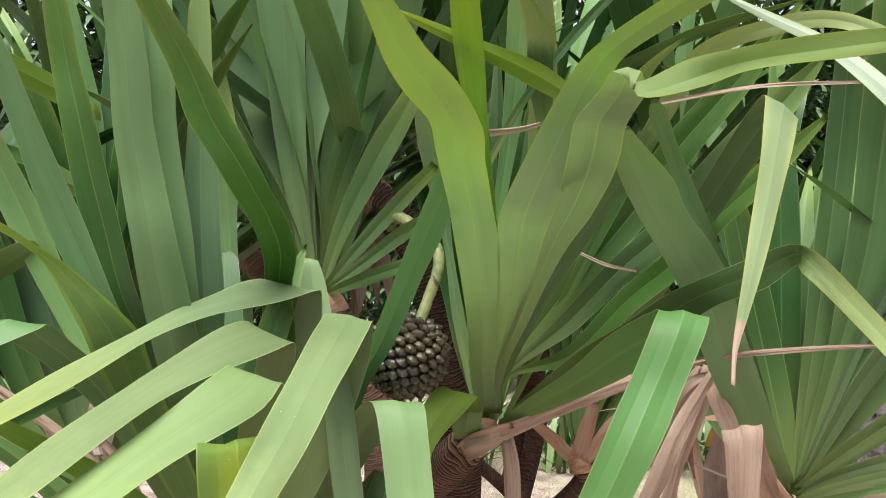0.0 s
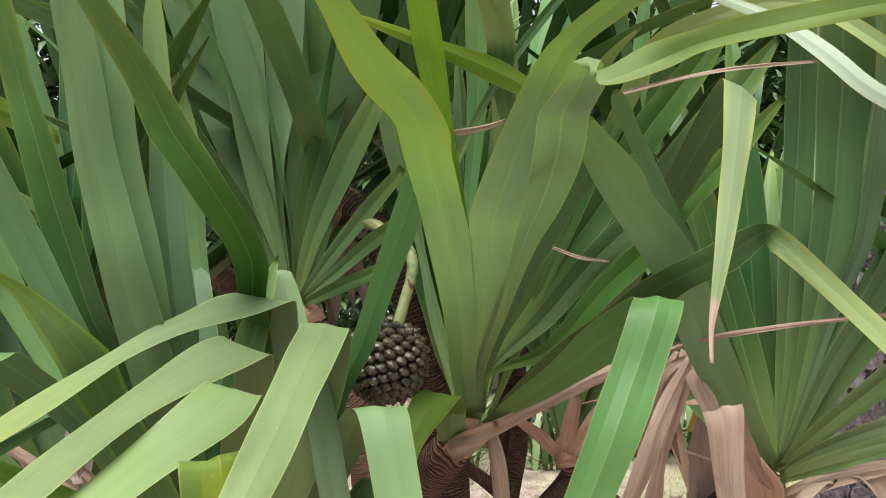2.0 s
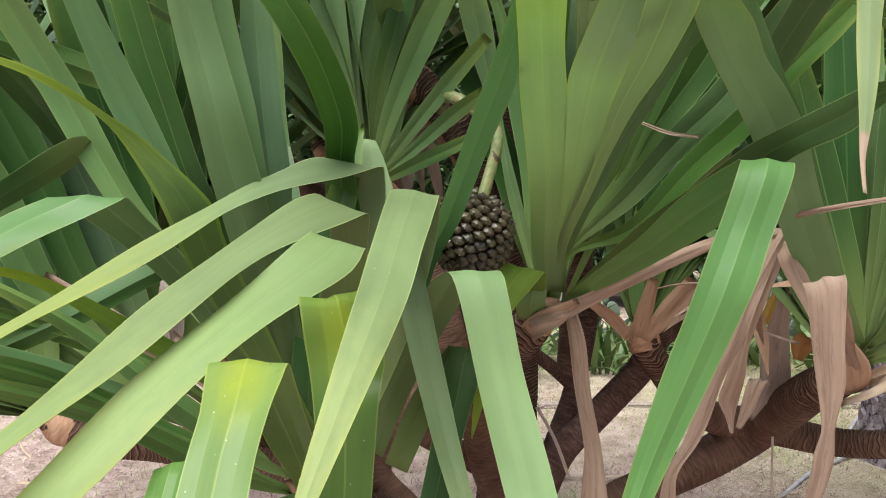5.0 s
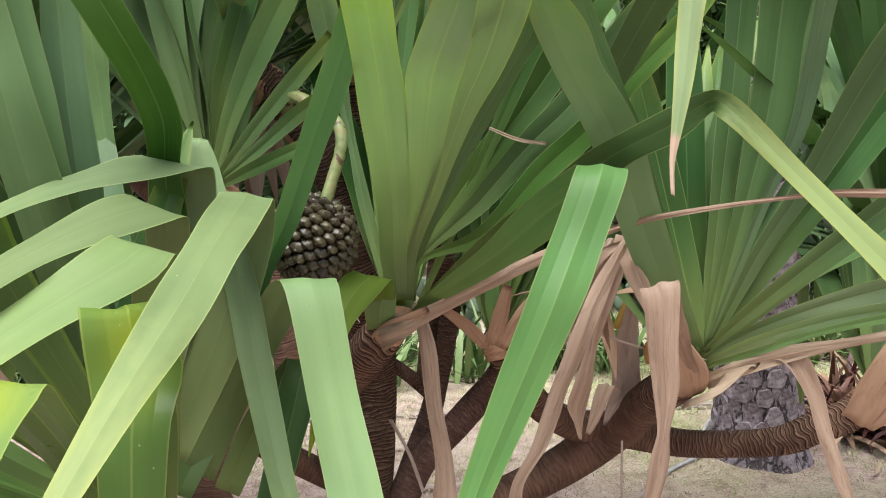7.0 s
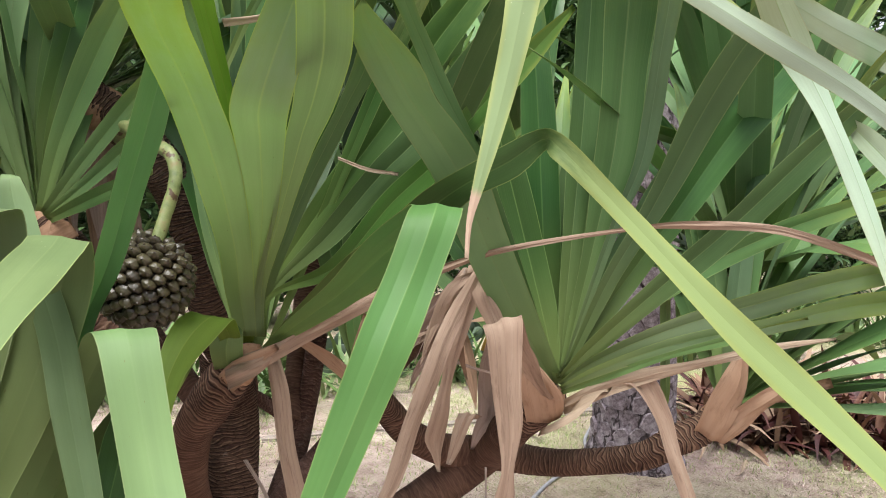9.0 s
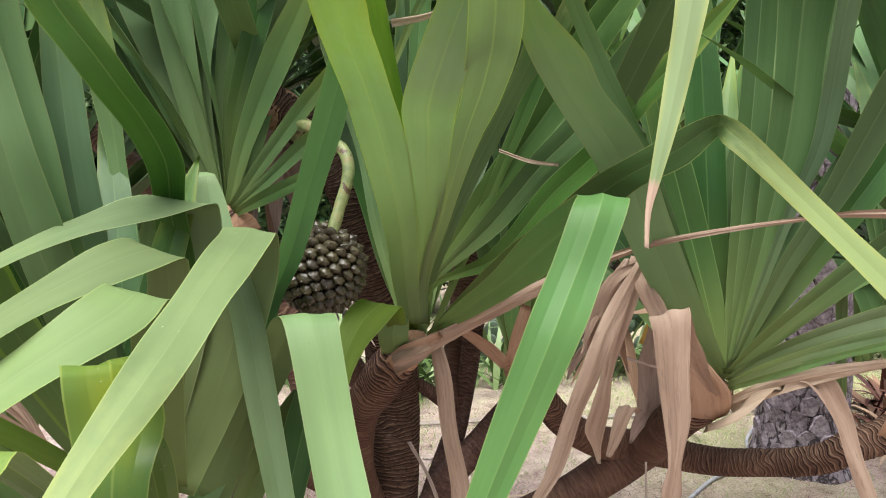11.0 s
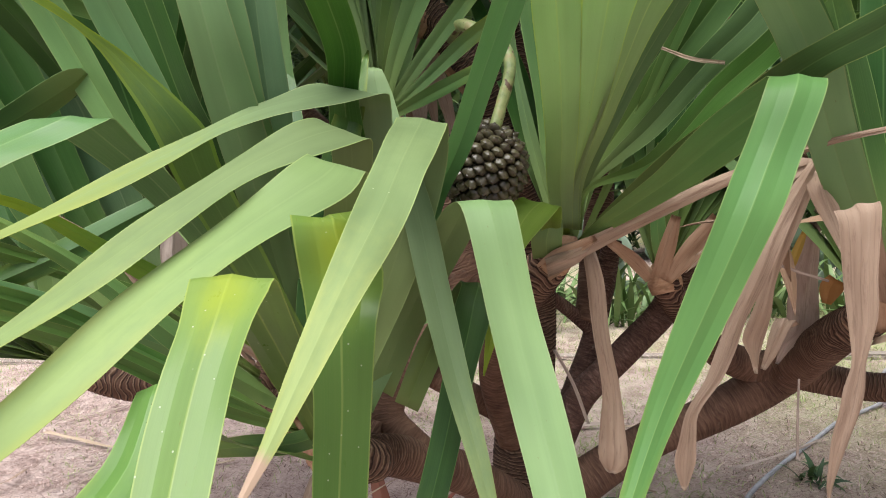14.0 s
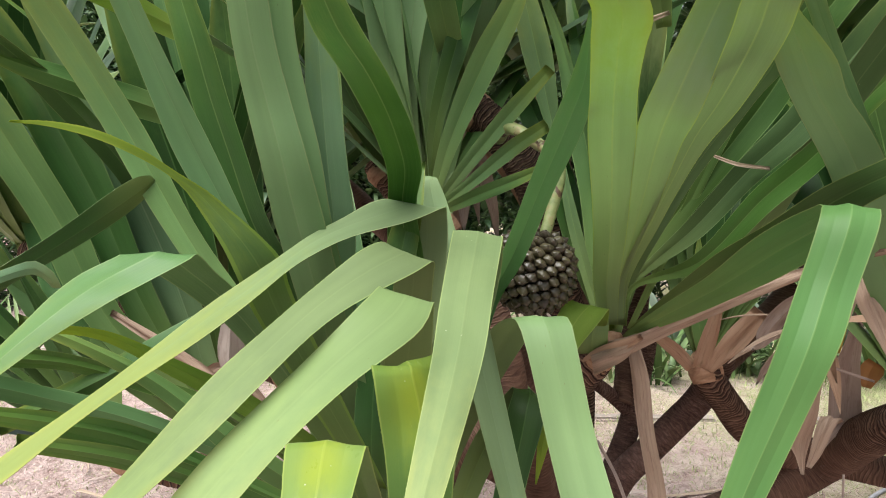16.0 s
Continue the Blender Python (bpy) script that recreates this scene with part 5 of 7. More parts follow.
blade(crown_b, leaf_bright, 0.38, 0,
      (-0.388, 1.340, 0.872, 0.020, 0.000, -0.010),
      (-0.554, 1.220, 1.016, 0.012, 0.000, -0.023),
      (-0.650, 1.060, 1.150, 0.004, 0.000, -0.020),
      (-0.686, 0.940, 1.215, 0.002, 0.000, -0.015),
      (-0.714, 0.840, 1.261, 0.002, -0.000, -0.010))
blade(crown_b, leaf_mature, 0.38, 0,
      (-0.391, 1.360, 0.886, 0.020, -0.000, -0.010),
      (-0.558, 1.300, 1.032, 0.008, 0.000, -0.025),
      (-0.685, 1.220, 1.182, 0.005, 0.000, -0.016),
      (-0.743, 1.120, 1.268, 0.005, 0.000, -0.012),
      (-0.797, 1.040, 1.328, 0.003, 0.000, -0.009))
blade(crown_b, leaf_dark, 0.15, 0,
      (-0.812, 1.510, 1.518, 0.002, 0.010, -0.006),
      (-0.829, 1.500, 1.502, -0.000, 0.020, -0.019),
      (-0.922, 1.400, 1.416, -0.004, 0.019, -0.025),
      (-0.993, 1.300, 1.349, -0.009, 0.018, -0.024),
      (-1.060, 1.220, 1.283, -0.009, 0.017, -0.017), square=0.0)
blade(crown_b, leaf_bright, 0.38, 0,
      (-0.383, 1.340, 0.867, 0.015, 0.000, -0.005),
      (-0.495, 1.200, 0.981, 0.003, 0.000, -0.018),
      (-0.589, 1.080, 1.094, 0.001, 0.000, -0.016),
      (-0.647, 0.980, 1.160, 0.000, 0.000, -0.014),
      (-0.703, 0.880, 1.214, -0.001, 0.000, -0.010))
blade(crown_b, leaf_young, 0.20, 0,
      (-0.394, 1.340, 0.992, 0.009, 0.000, -0.015),
      (-0.546, 1.240, 1.145, 0.001, 0.000, -0.018),
      (-0.619, 1.120, 1.242, 0.001, 0.000, -0.014),
      (-0.670, 1.020, 1.312, -0.000, 0.000, -0.007),
      (-0.716, 0.940, 1.338, -0.001, 0.000, -0.005))
blade(crown_b, leaf_mature, 0.30, 0,
      (-0.314, 1.320, 0.891, 0.009, 0.000, -0.021),
      (-0.379, 1.220, 0.902, 0.002, 0.000, -0.017),
      (-0.426, 1.120, 0.941, -0.001, 0.000, -0.017),
      (-0.487, 1.050, 0.962, -0.003, 0.000, -0.012))
blade(crown_b, leaf_dark, 0.30, 0,
      (-0.350, 1.320, 0.847, 0.020, 0.000, 0.001),
      (-0.355, 1.300, 1.031, 0.029, 0.000, 0.001),
      (-0.351, 1.350, 1.190, 0.030, 0.000, 0.000),
      (-0.319, 1.420, 1.353, 0.031, 0.000, 0.000),
      (-0.297, 1.467, 1.457, 0.022, 0.000, 0.000),
      (-0.275, 1.515, 1.545, 0.002, 0.000, 0.000))
blade(crown_c, leaf_soft, 0.30, 0,
      (-0.308, 1.860, 1.431, 0.010, 0.000, 0.001),
      (-0.407, 1.900, 1.730, 0.050, 0.000, 0.003),
      (-0.521, 1.920, 2.022, 0.057, 0.000, 0.010),
      (-0.579, 1.900, 2.213, 0.053, 0.000, 0.010),
      (-0.642, 1.879, 2.405, 0.038, 0.000, 0.007),
      (-0.704, 1.857, 2.572, 0.003, 0.000, 0.001))
blade(crown_c, leaf_soft, 0.30, 0,
      (-0.312, 1.840, 1.431, 0.012, 0.000, 0.001),
      (-0.374, 1.840, 1.725, 0.034, 0.000, 0.002),
      (-0.403, 1.820, 1.968, 0.048, 0.000, 0.002),
      (-0.424, 1.800, 2.178, 0.061, 0.000, 0.003),
      (-0.447, 1.777, 2.404, 0.044, 0.000, 0.002),
      (-0.470, 1.754, 2.601, 0.004, 0.000, 0.000))
blade(crown_c, leaf_soft, 0.38, 0,
      (-0.309, 1.850, 1.431, 0.010, 0.000, 0.001),
      (-0.343, 1.860, 1.729, 0.021, 0.000, 0.001),
      (-0.321, 1.860, 1.981, 0.042, 0.000, 0.002),
      (-0.319, 1.860, 2.205, 0.056, 0.000, 0.003),
      (-0.317, 1.860, 2.415, 0.040, 0.000, 0.002),
      (-0.315, 1.860, 2.598, 0.003, 0.000, 0.000))
blade(crown_c, leaf_mature, 0.38, 0,
      (-0.306, 1.870, 1.437, 0.009, 0.000, 0.000),
      (-0.306, 1.900, 1.692, 0.021, 0.000, 0.001),
      (-0.265, 1.920, 1.956, 0.036, 0.000, 0.002),
      (-0.238, 1.940, 2.231, 0.051, 0.000, -0.005),
      (-0.218, 1.955, 2.423, 0.037, 0.000, -0.003),
      (-0.198, 1.970, 2.590, 0.003, 0.000, -0.000))
blade(crown_c, leaf_dark, 0.38, 0,
      (-0.300, 1.860, 1.438, 0.010, 0.000, 0.001),
      (-0.282, 1.880, 1.632, 0.018, 0.000, -0.003),
      (-0.217, 1.880, 1.872, 0.032, 0.000, -0.005),
      (-0.164, 1.880, 2.086, 0.039, 0.000, -0.005),
      (-0.134, 1.880, 2.243, 0.036, 0.000, -0.005),
      (-0.106, 1.880, 2.376, 0.026, 0.000, -0.004),
      (-0.079, 1.880, 2.491, 0.002, 0.000, -0.000))
blade(crown_c, leaf_mature, 0.38, 0,
      (-0.292, 1.840, 1.439, 0.009, 0.000, -0.002),
      (-0.247, 1.820, 1.586, 0.021, 0.000, -0.006),
      (-0.161, 1.780, 1.770, 0.031, 0.000, -0.012),
      (-0.104, 1.750, 1.874, 0.024, 0.000, -0.012),
      (-0.063, 1.720, 1.968, 0.010, 0.000, -0.006))
blade(crown_c, leaf_mature, 0.38, 0,
      (-0.280, 1.820, 1.441, 0.007, 0.000, -0.006),
      (-0.196, 1.780, 1.548, 0.011, 0.000, -0.013),
      (-0.104, 1.720, 1.652, 0.011, 0.000, -0.016),
      (-0.025, 1.660, 1.734, 0.009, 0.000, -0.009))
blade(crown_c, leaf_mature, 0.38, 0,
      (-0.278, 1.820, 1.434, 0.006, 0.000, -0.007),
      (-0.182, 1.760, 1.509, 0.007, 0.000, -0.013),
      (-0.099, 1.700, 1.575, 0.010, 0.000, -0.015),
      (-0.033, 1.640, 1.617, 0.007, 0.000, -0.012))
blade(crown_c, leaf_mature, 0.38, 0,
      (-0.274, 1.820, 1.428, 0.005, 0.000, -0.007),
      (-0.179, 1.740, 1.471, 0.006, 0.000, -0.015),
      (-0.099, 1.660, 1.504, 0.004, 0.000, -0.014),
      (-0.049, 1.600, 1.527, 0.003, 0.000, -0.009))
blade(crown_c, leaf_dark, 0.38, 0,
      (-0.309, 1.880, 1.439, 0.007, 0.000, 0.000),
      (-0.307, 1.940, 1.739, 0.015, 0.000, 0.001),
      (-0.322, 1.980, 2.040, 0.037, 0.000, 0.002),
      (-0.329, 2.000, 2.178, 0.027, 0.000, 0.001),
      (-0.336, 2.019, 2.298, 0.002, 0.000, 0.000))
blade(crown_c, leaf_dark, 0.38, 0,
      (-0.324, 1.900, 1.427, 0.011, 0.000, 0.001),
      (-0.492, 1.960, 1.695, 0.036, 0.000, 0.009),
      (-0.655, 2.000, 2.035, 0.052, 0.000, 0.010),
      (-0.757, 2.000, 2.263, 0.052, 0.000, 0.003),
      (-0.843, 2.000, 2.442, 0.038, 0.000, 0.002),
      (-0.929, 2.000, 2.595, 0.003, 0.000, 0.000))
blade(crown_g, leaf_white, 0.10, 1,
      (1.734, 1.100, 1.237, -0.011, 0.000, -0.010),
      (1.104, 0.880, 1.461, -0.011, 0.000, -0.011),
      (0.820, 0.770, 1.544, -0.009, 0.000, -0.010),
      (0.694, 0.740, 1.593, -0.009, 0.000, -0.009),
      (0.581, 0.720, 1.632, -0.008, -0.000, -0.009),
      (0.529, 0.730, 1.662, -0.007, 0.000, -0.008),
      (0.462, 0.745, 1.702, -0.005, 0.000, -0.009),
      (0.431, 0.770, 1.745, -0.006, 0.000, -0.008),
      (0.403, 0.820, 1.795, -0.004, 0.000, -0.006),
      (0.367, 0.880, 1.840, -0.003, 0.000, -0.005),
      (0.332, 0.940, 1.885, -0.001, 0.000, -0.002))
blade(crown_g, leaf_white, 0.15, 0,
      (2.281, 1.700, 1.527, -0.006, 0.000, -0.025),
      (1.559, 1.450, 1.737, -0.017, 0.000, -0.030),
      (1.164, 1.300, 1.800, -0.019, 0.000, -0.018),
      (0.962, 1.200, 1.823, -0.013, 0.000, -0.012),
      (0.899, 1.169, 1.826, -0.009, 0.000, -0.009),
      (0.837, 1.139, 1.821, -0.001, 0.000, -0.001))
blade(crown_g, leaf_white, 0.20, 0,
      (0.962, 1.200, 1.828, 0.028, 0.000, 0.012),
      (1.074, 1.250, 1.717, 0.037, 0.000, -0.003),
      (1.140, 1.220, 1.571, 0.025, 0.000, 0.001),
      (1.179, 1.180, 1.421, 0.019, 0.000, -0.000),
      (1.196, 1.150, 1.316, 0.011, 0.000, 0.002),
      (1.200, 1.120, 1.220, 0.004, 0.000, 0.001))
blade(crown_g, leaf_white, 0.20, 0,
      (1.401, 1.500, 1.648, 0.016, 0.000, -0.006),
      (1.425, 1.450, 1.596, -0.006, 0.000, -0.025),
      (1.500, 1.400, 1.497, -0.010, 0.000, -0.025),
      (1.626, 1.360, 1.357, -0.007, 0.000, -0.018),
      (1.677, 1.344, 1.296, -0.005, 0.000, -0.013),
      (1.729, 1.327, 1.224, -0.000, 0.000, -0.001))
blade(crown_d, leaf_dry, 0.22, 0,
      (0.777, 1.660, 1.013, 0.016, 0.000, -0.006),
      (0.624, 1.450, 1.176, 0.027, 0.000, -0.006),
      (0.557, 1.365, 1.254, 0.036, 0.000, 0.012),
      (0.556, 1.350, 1.241, 0.035, 0.000, 0.014),
      (0.555, 1.340, 1.190, 0.030, 0.000, 0.011),
      (0.554, 1.330, 1.129, 0.024, 0.000, 0.008),
      (0.556, 1.320, 1.065, 0.021, 0.000, 0.010),
      (0.547, 1.310, 0.996, 0.012, 0.000, 0.001),
      (0.542, 1.310, 0.960, 0.019, 0.000, -0.003),
      (0.536, 1.310, 0.913, 0.019, 0.000, -0.002),
      (0.526, 1.310, 0.865, 0.015, 0.000, -0.003),
      (0.518, 1.310, 0.818, 0.009, 0.000, -0.001),
      (0.513, 1.310, 0.784, 0.005, 0.000, -0.002),
      (0.514, 1.310, 0.754, 0.001, 0.000, -0.001), name="dry_leaf", wave=0.008, square=0.0)
blade(crown_d, leaf_dry, 0.35, 0,
      (0.596, 1.620, 1.320, 0.012, 0.000, 0.003),
      (0.538, 1.600, 1.228, 0.019, 0.000, -0.003),
      (0.490, 1.560, 1.155, 0.022, 0.000, 0.000),
      (0.460, 1.550, 1.087, 0.024, 0.000, 0.000),
      (0.428, 1.540, 1.019, 0.021, 0.000, 0.000),
      (0.403, 1.530, 0.951, 0.020, 0.000, 0.000),
      (0.381, 1.520, 0.904, 0.017, 0.000, 0.000),
      (0.335, 1.500, 0.843, 0.012, 0.000, -0.002),
      (0.328, 1.500, 0.791, 0.017, 0.000, 0.003),
      (0.324, 1.500, 0.742, 0.022, 0.000, -0.002),
      (0.324, 1.500, 0.710, 0.014, 0.000, -0.001),
      (0.325, 1.500, 0.683, 0.004, 0.000, 0.000), name="dry_leaf", wave=0.006, square=0.0)
blade(crown_d, leaf_dry, 0.35, 0,
      (0.609, 1.660, 1.323, 0.021, 0.000, -0.003),
      (0.574, 1.660, 1.206, 0.017, 0.000, -0.003),
      (0.552, 1.660, 1.139, 0.017, 0.000, -0.003),
      (0.538, 1.670, 1.063, 0.013, 0.000, -0.001),
      (0.527, 1.680, 0.992, 0.020, 0.000, -0.002),
      (0.517, 1.700, 0.929, 0.022, 0.000, -0.002),
      (0.522, 1.700, 0.897, 0.011, 0.000, -0.001),
      (0.528, 1.700, 0.856, 0.004, 0.000, -0.001), name="dry_leaf", wave=0.008, square=0.0)
blade(crown_a, leaf_dry, 0.30, 0,
      (0.172, 1.760, 1.123, 0.015, 0.000, -0.000),
      (0.184, 1.740, 1.062, 0.019, 0.000, -0.000),
      (0.195, 1.720, 0.938, 0.019, 0.000, -0.001),
      (0.216, 1.700, 0.814, 0.022, 0.000, -0.001),
      (0.216, 1.680, 0.740, 0.027, 0.000, -0.004),
      (0.212, 1.660, 0.668, 0.026, 0.000, -0.010),
      (0.208, 1.660, 0.646, 0.009, 0.000, -0.003), name="dry_leaf", wave=0.011)
blade(crown_d, leaf_dry_grey, 0.12, 0,
      (0.738, 1.900, 1.205, 0.010, 0.000, 0.000),
      (0.750, 1.960, 1.141, 0.015, 0.000, 0.000),
      (0.764, 2.000, 1.095, 0.020, 0.000, 0.000),
      (0.772, 2.040, 1.019, 0.032, 0.000, 0.000),
      (0.785, 2.080, 0.939, 0.038, 0.000, 0.000),
      (0.790, 2.100, 0.843, 0.039, 0.000, -0.002),
      (0.762, 2.110, 0.804, 0.025, 0.000, 0.008),
      (0.740, 2.120, 0.745, 0.005, 0.000, -0.002), name="dry_leaf", wave=0.008, square=0.0)
blade(crown_a, leaf_dry, 0.3, 0,
      (0.092, 1.750, 1.104, -0.009, 0.000, 0.024),
      (0.178, 1.720, 1.147, -0.008, 0.000, 0.016),
      (0.400, 1.660, 1.268, -0.005, 0.000, 0.013),
      (0.558, 1.580, 1.345, -0.003, 0.000, 0.007),
      (0.638, 1.520, 1.373, -0.000, 0.000, 0.006),
      (0.874, 1.400, 1.417, -0.000, 0.000, 0.005),
      (0.923, 1.360, 1.421, -0.000, 0.000, 0.008),
      (1.083, 1.300, 1.412, 0.002, 0.000, 0.008),
      (1.221, 1.260, 1.367, 0.004, 0.000, 0.007),
      (1.343, 1.220, 1.312, 0.003, 0.000, 0.005), name="dry_leaf", wave=0.011)
blade(crown_d, leaf_straw, 0.30, 0,
      (0.826, 1.700, 0.979, -0.004, -0.000, 0.020),
      (0.935, 1.640, 1.044, -0.008, -0.000, 0.018),
      (1.078, 1.560, 1.094, -0.004, 0.000, 0.012),
      (1.226, 1.500, 1.137, -0.002, 0.000, 0.008),
      (1.365, 1.450, 1.161, -0.000, 0.000, 0.003), name="dry_leaf", wave=0.011)
blade(crown_d, leaf_dry, 0.30, 0,
      (0.938, 1.660, 1.058, 0.013, -0.000, 0.015),
      (0.978, 1.620, 1.060, 0.023, 0.000, 0.006),
      (1.027, 1.600, 0.975, 0.024, 0.000, 0.001),
      (1.056, 1.580, 0.880, 0.018, 0.000, 0.001),
      (1.089, 1.560, 0.765, 0.017, 0.000, 0.001),
      (1.100, 1.556, 0.742, 0.009, 0.000, 0.001),
      (1.100, 1.552, 0.717, 0.002, 0.000, 0.000), name="dry_leaf", wave=0.011)
blade(crown_a, leaf_dry, 0.30, 0,
      (0.074, 1.720, 1.093, 0.005, 0.000, 0.020),
      (0.149, 1.720, 1.125, 0.008, 0.000, 0.017),
      (0.194, 1.740, 1.152, 0.003, 0.000, 0.009), name="dry_leaf", wave=0.011)
blade(crown_a, leaf_straw, 0.10, 0,
      (0.313, 1.720, 1.557, 0.001, 0.000, -0.003),
      (0.377, 1.720, 1.533, 0.001, 0.000, -0.004),
      (0.443, 1.715, 1.523, 0.000, 0.000, -0.004), name="dry_leaf", wave=0.011)
blade(crown_d, leaf_straw, 0.10, 0,
      (0.402, 1.500, 1.860, 0.000, 0.000, -0.004),
      (0.602, 1.460, 1.898, 0.000, 0.000, -0.004),
      (0.777, 1.420, 1.906, 0.000, 0.000, -0.003), name="dry_leaf", wave=0.011)
blade(crown_a, leaf_straw, 0.10, 0,
      (0.085, 1.600, 1.801, 0.002, 0.000, -0.007),
      (0.149, 1.580, 1.809, 0.001, 0.000, -0.006),
      (0.193, 1.560, 1.821, 0.001, 0.000, -0.004), name="dry_leaf", wave=0.011)
blade(crown_f, leaf_sheath, -0.25, 0,
      (0.376, 2.040, 1.003, 0.013, 0.000, 0.011),
      (0.313, 2.000, 1.067, 0.012, 0.000, 0.013),
      (0.256, 1.980, 1.111, 0.008, 0.000, 0.009), name="dry_leaf", wave=0.011)
blade(crown_f, leaf_sheath, -0.25, 0,
      (0.390, 2.030, 1.008, 0.020, 0.000, -0.003),
      (0.405, 2.000, 1.089, 0.023, 0.000, -0.005),
      (0.418, 1.970, 1.176, 0.011, 0.000, -0.003), name="dry_leaf", wave=0.011)
blade(crown_f, leaf_sheath, -0.25, 0,
      (0.416, 2.030, 0.997, 0.018, 0.000, -0.004),
      (0.457, 2.000, 1.071, 0.019, 0.000, -0.016),
      (0.525, 1.970, 1.167, 0.018, 0.000, -0.014), name="dry_leaf", wave=0.011)
blade(crown_f, leaf_mature, 0.45, 0,
      (0.417, 2.060, 1.030, 0.023, 0.000, -0.000),
      (0.396, 2.060, 1.124, 0.021, 0.000, -0.000),
      (0.393, 2.060, 1.248, 0.015, 0.000, -0.000),
      (0.391, 2.060, 1.306, 0.011, 0.000, -0.000),
      (0.390, 2.060, 1.356, 0.001, 0.000, -0.000))
blade(crown_e, leaf_dry, 0.30, 0,
      (-1.027, 1.700, 0.903, -0.008, 0.000, -0.019),
      (-0.854, 1.600, 0.955, -0.001, 0.000, -0.023),
      (-0.765, 1.550, 0.922, -0.003, 0.000, -0.011),
      (-0.745, 1.538, 0.912, -0.002, 0.000, -0.006),
      (-0.723, 1.527, 0.909, -0.000, 0.000, -0.001), name="dry_leaf", wave=0.011)
blade(crown_b, leaf_dry, 0.30, 0,
      (-0.518, 1.500, 0.945, 0.010, -0.000, -0.016),
      (-0.695, 1.550, 1.123, 0.010, 0.000, -0.016),
      (-0.741, 1.560, 1.098, 0.015, 0.000, -0.011),
      (-0.760, 1.560, 1.048, 0.008, 0.000, -0.003), name="dry_leaf", wave=0.011)
blade(crown_b, leaf_dry, 0.30, 0,
      (-0.496, 1.500, 0.950, 0.010, -0.000, -0.011),
      (-0.709, 1.480, 1.131, 0.002, 0.000, -0.013),
      (-0.887, 1.460, 1.259, 0.000, 0.000, -0.006), name="dry_leaf", wave=0.011)
blade(crown_a, leaf_turning, 0.22, 0,
      (0.172, 1.820, 1.153, 0.007, 0.000, 0.000),
      (0.471, 1.700, 1.864, 0.020, 0.000, -0.010),
      (0.530, 1.580, 1.991, 0.021, 0.000, -0.010),
      (0.619, 1.500, 2.022, 0.006, 0.000, -0.016),
      (0.710, 1.450, 2.031, 0.003, 0.000, -0.016),
      (0.780, 1.400, 1.997, -0.003, 0.000, -0.015),
      (0.891, 1.340, 1.890, -0.005, 0.000, -0.015),
      (1.002, 1.300, 1.793, -0.003, 0.000, -0.010))
blade(crown_a, leaf_turning, 0.45, 0,
      (0.150, 1.840, 1.152, 0.010, 0.000, 0.001),
      (0.215, 1.900, 1.620, 0.018, 0.000, 0.001),
      (0.225, 1.850, 1.924, 0.035, 0.000, 0.002),
      (0.207, 1.800, 2.069, 0.037, 0.000, -0.005),
      (0.184, 1.760, 2.169, 0.036, 0.000, 0.002),
      (0.152, 1.707, 2.292, 0.026, 0.000, 0.001),
      (0.121, 1.655, 2.397, 0.002, 0.000, 0.000))
blade(crown_b, leaf_dark, 0.45, 0,
      (-0.476, 1.450, 1.101, 0.009, 0.000, -0.027),
      (-0.559, 1.400, 1.302, 0.005, 0.000, -0.020),
      (-0.624, 1.360, 1.279, 0.003, 0.000, -0.019),
      (-0.750, 1.280, 1.211, 0.004, 0.000, -0.022),
      (-0.837, 1.200, 1.169, 0.004, 0.000, -0.019),
      (-0.909, 1.140, 1.137, 0.003, 0.000, -0.013))
blade(crown_h, leaf_glaucous, 0.22, 0,
      (-0.829, 1.860, 0.889, 0.028, 0.000, 0.000),
      (-0.926, 1.860, 1.230, 0.052, 0.000, 0.007),
      (-0.995, 1.840, 1.435, 0.058, 0.000, 0.012),
      (-1.058, 1.800, 1.619, 0.059, 0.000, 0.011),
      (-1.136, 1.751, 1.829, 0.043, 0.000, 0.008),
      (-1.213, 1.703, 2.009, 0.004, 0.000, 0.001))
blade(crown_h, leaf_dark, 0.22, 0,
      (-0.835, 1.840, 0.894, 0.028, 0.000, 0.000),
      (-1.005, 1.820, 1.214, 0.045, 0.000, 0.013),
      (-1.080, 1.800, 1.434, 0.057, 0.000, 0.012),
      (-1.147, 1.760, 1.615, 0.062, 0.000, 0.011),
      (-1.233, 1.709, 1.829, 0.044, 0.000, 0.008),
      (-1.319, 1.658, 2.014, 0.004, 0.000, 0.001))
blade(crown_h, leaf_mature, 0.22, 0,
      (-0.841, 1.820, 0.899, 0.028, 0.000, 0.000),
      (-1.074, 1.780, 1.185, 0.045, 0.000, 0.020),
      (-1.154, 1.740, 1.414, 0.053, 0.000, 0.018),
      (-1.227, 1.700, 1.584, 0.057, 0.000, 0.011),
      (-1.317, 1.651, 1.779, 0.041, 0.000, 0.008),
      (-1.407, 1.602, 1.945, 0.003, 0.000, 0.001))
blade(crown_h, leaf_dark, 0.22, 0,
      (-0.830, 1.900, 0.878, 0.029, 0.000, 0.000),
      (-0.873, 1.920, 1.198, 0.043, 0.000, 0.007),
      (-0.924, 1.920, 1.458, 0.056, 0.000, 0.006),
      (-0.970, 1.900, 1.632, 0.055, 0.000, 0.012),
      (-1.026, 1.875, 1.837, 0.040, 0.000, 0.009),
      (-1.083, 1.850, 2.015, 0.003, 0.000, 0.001))
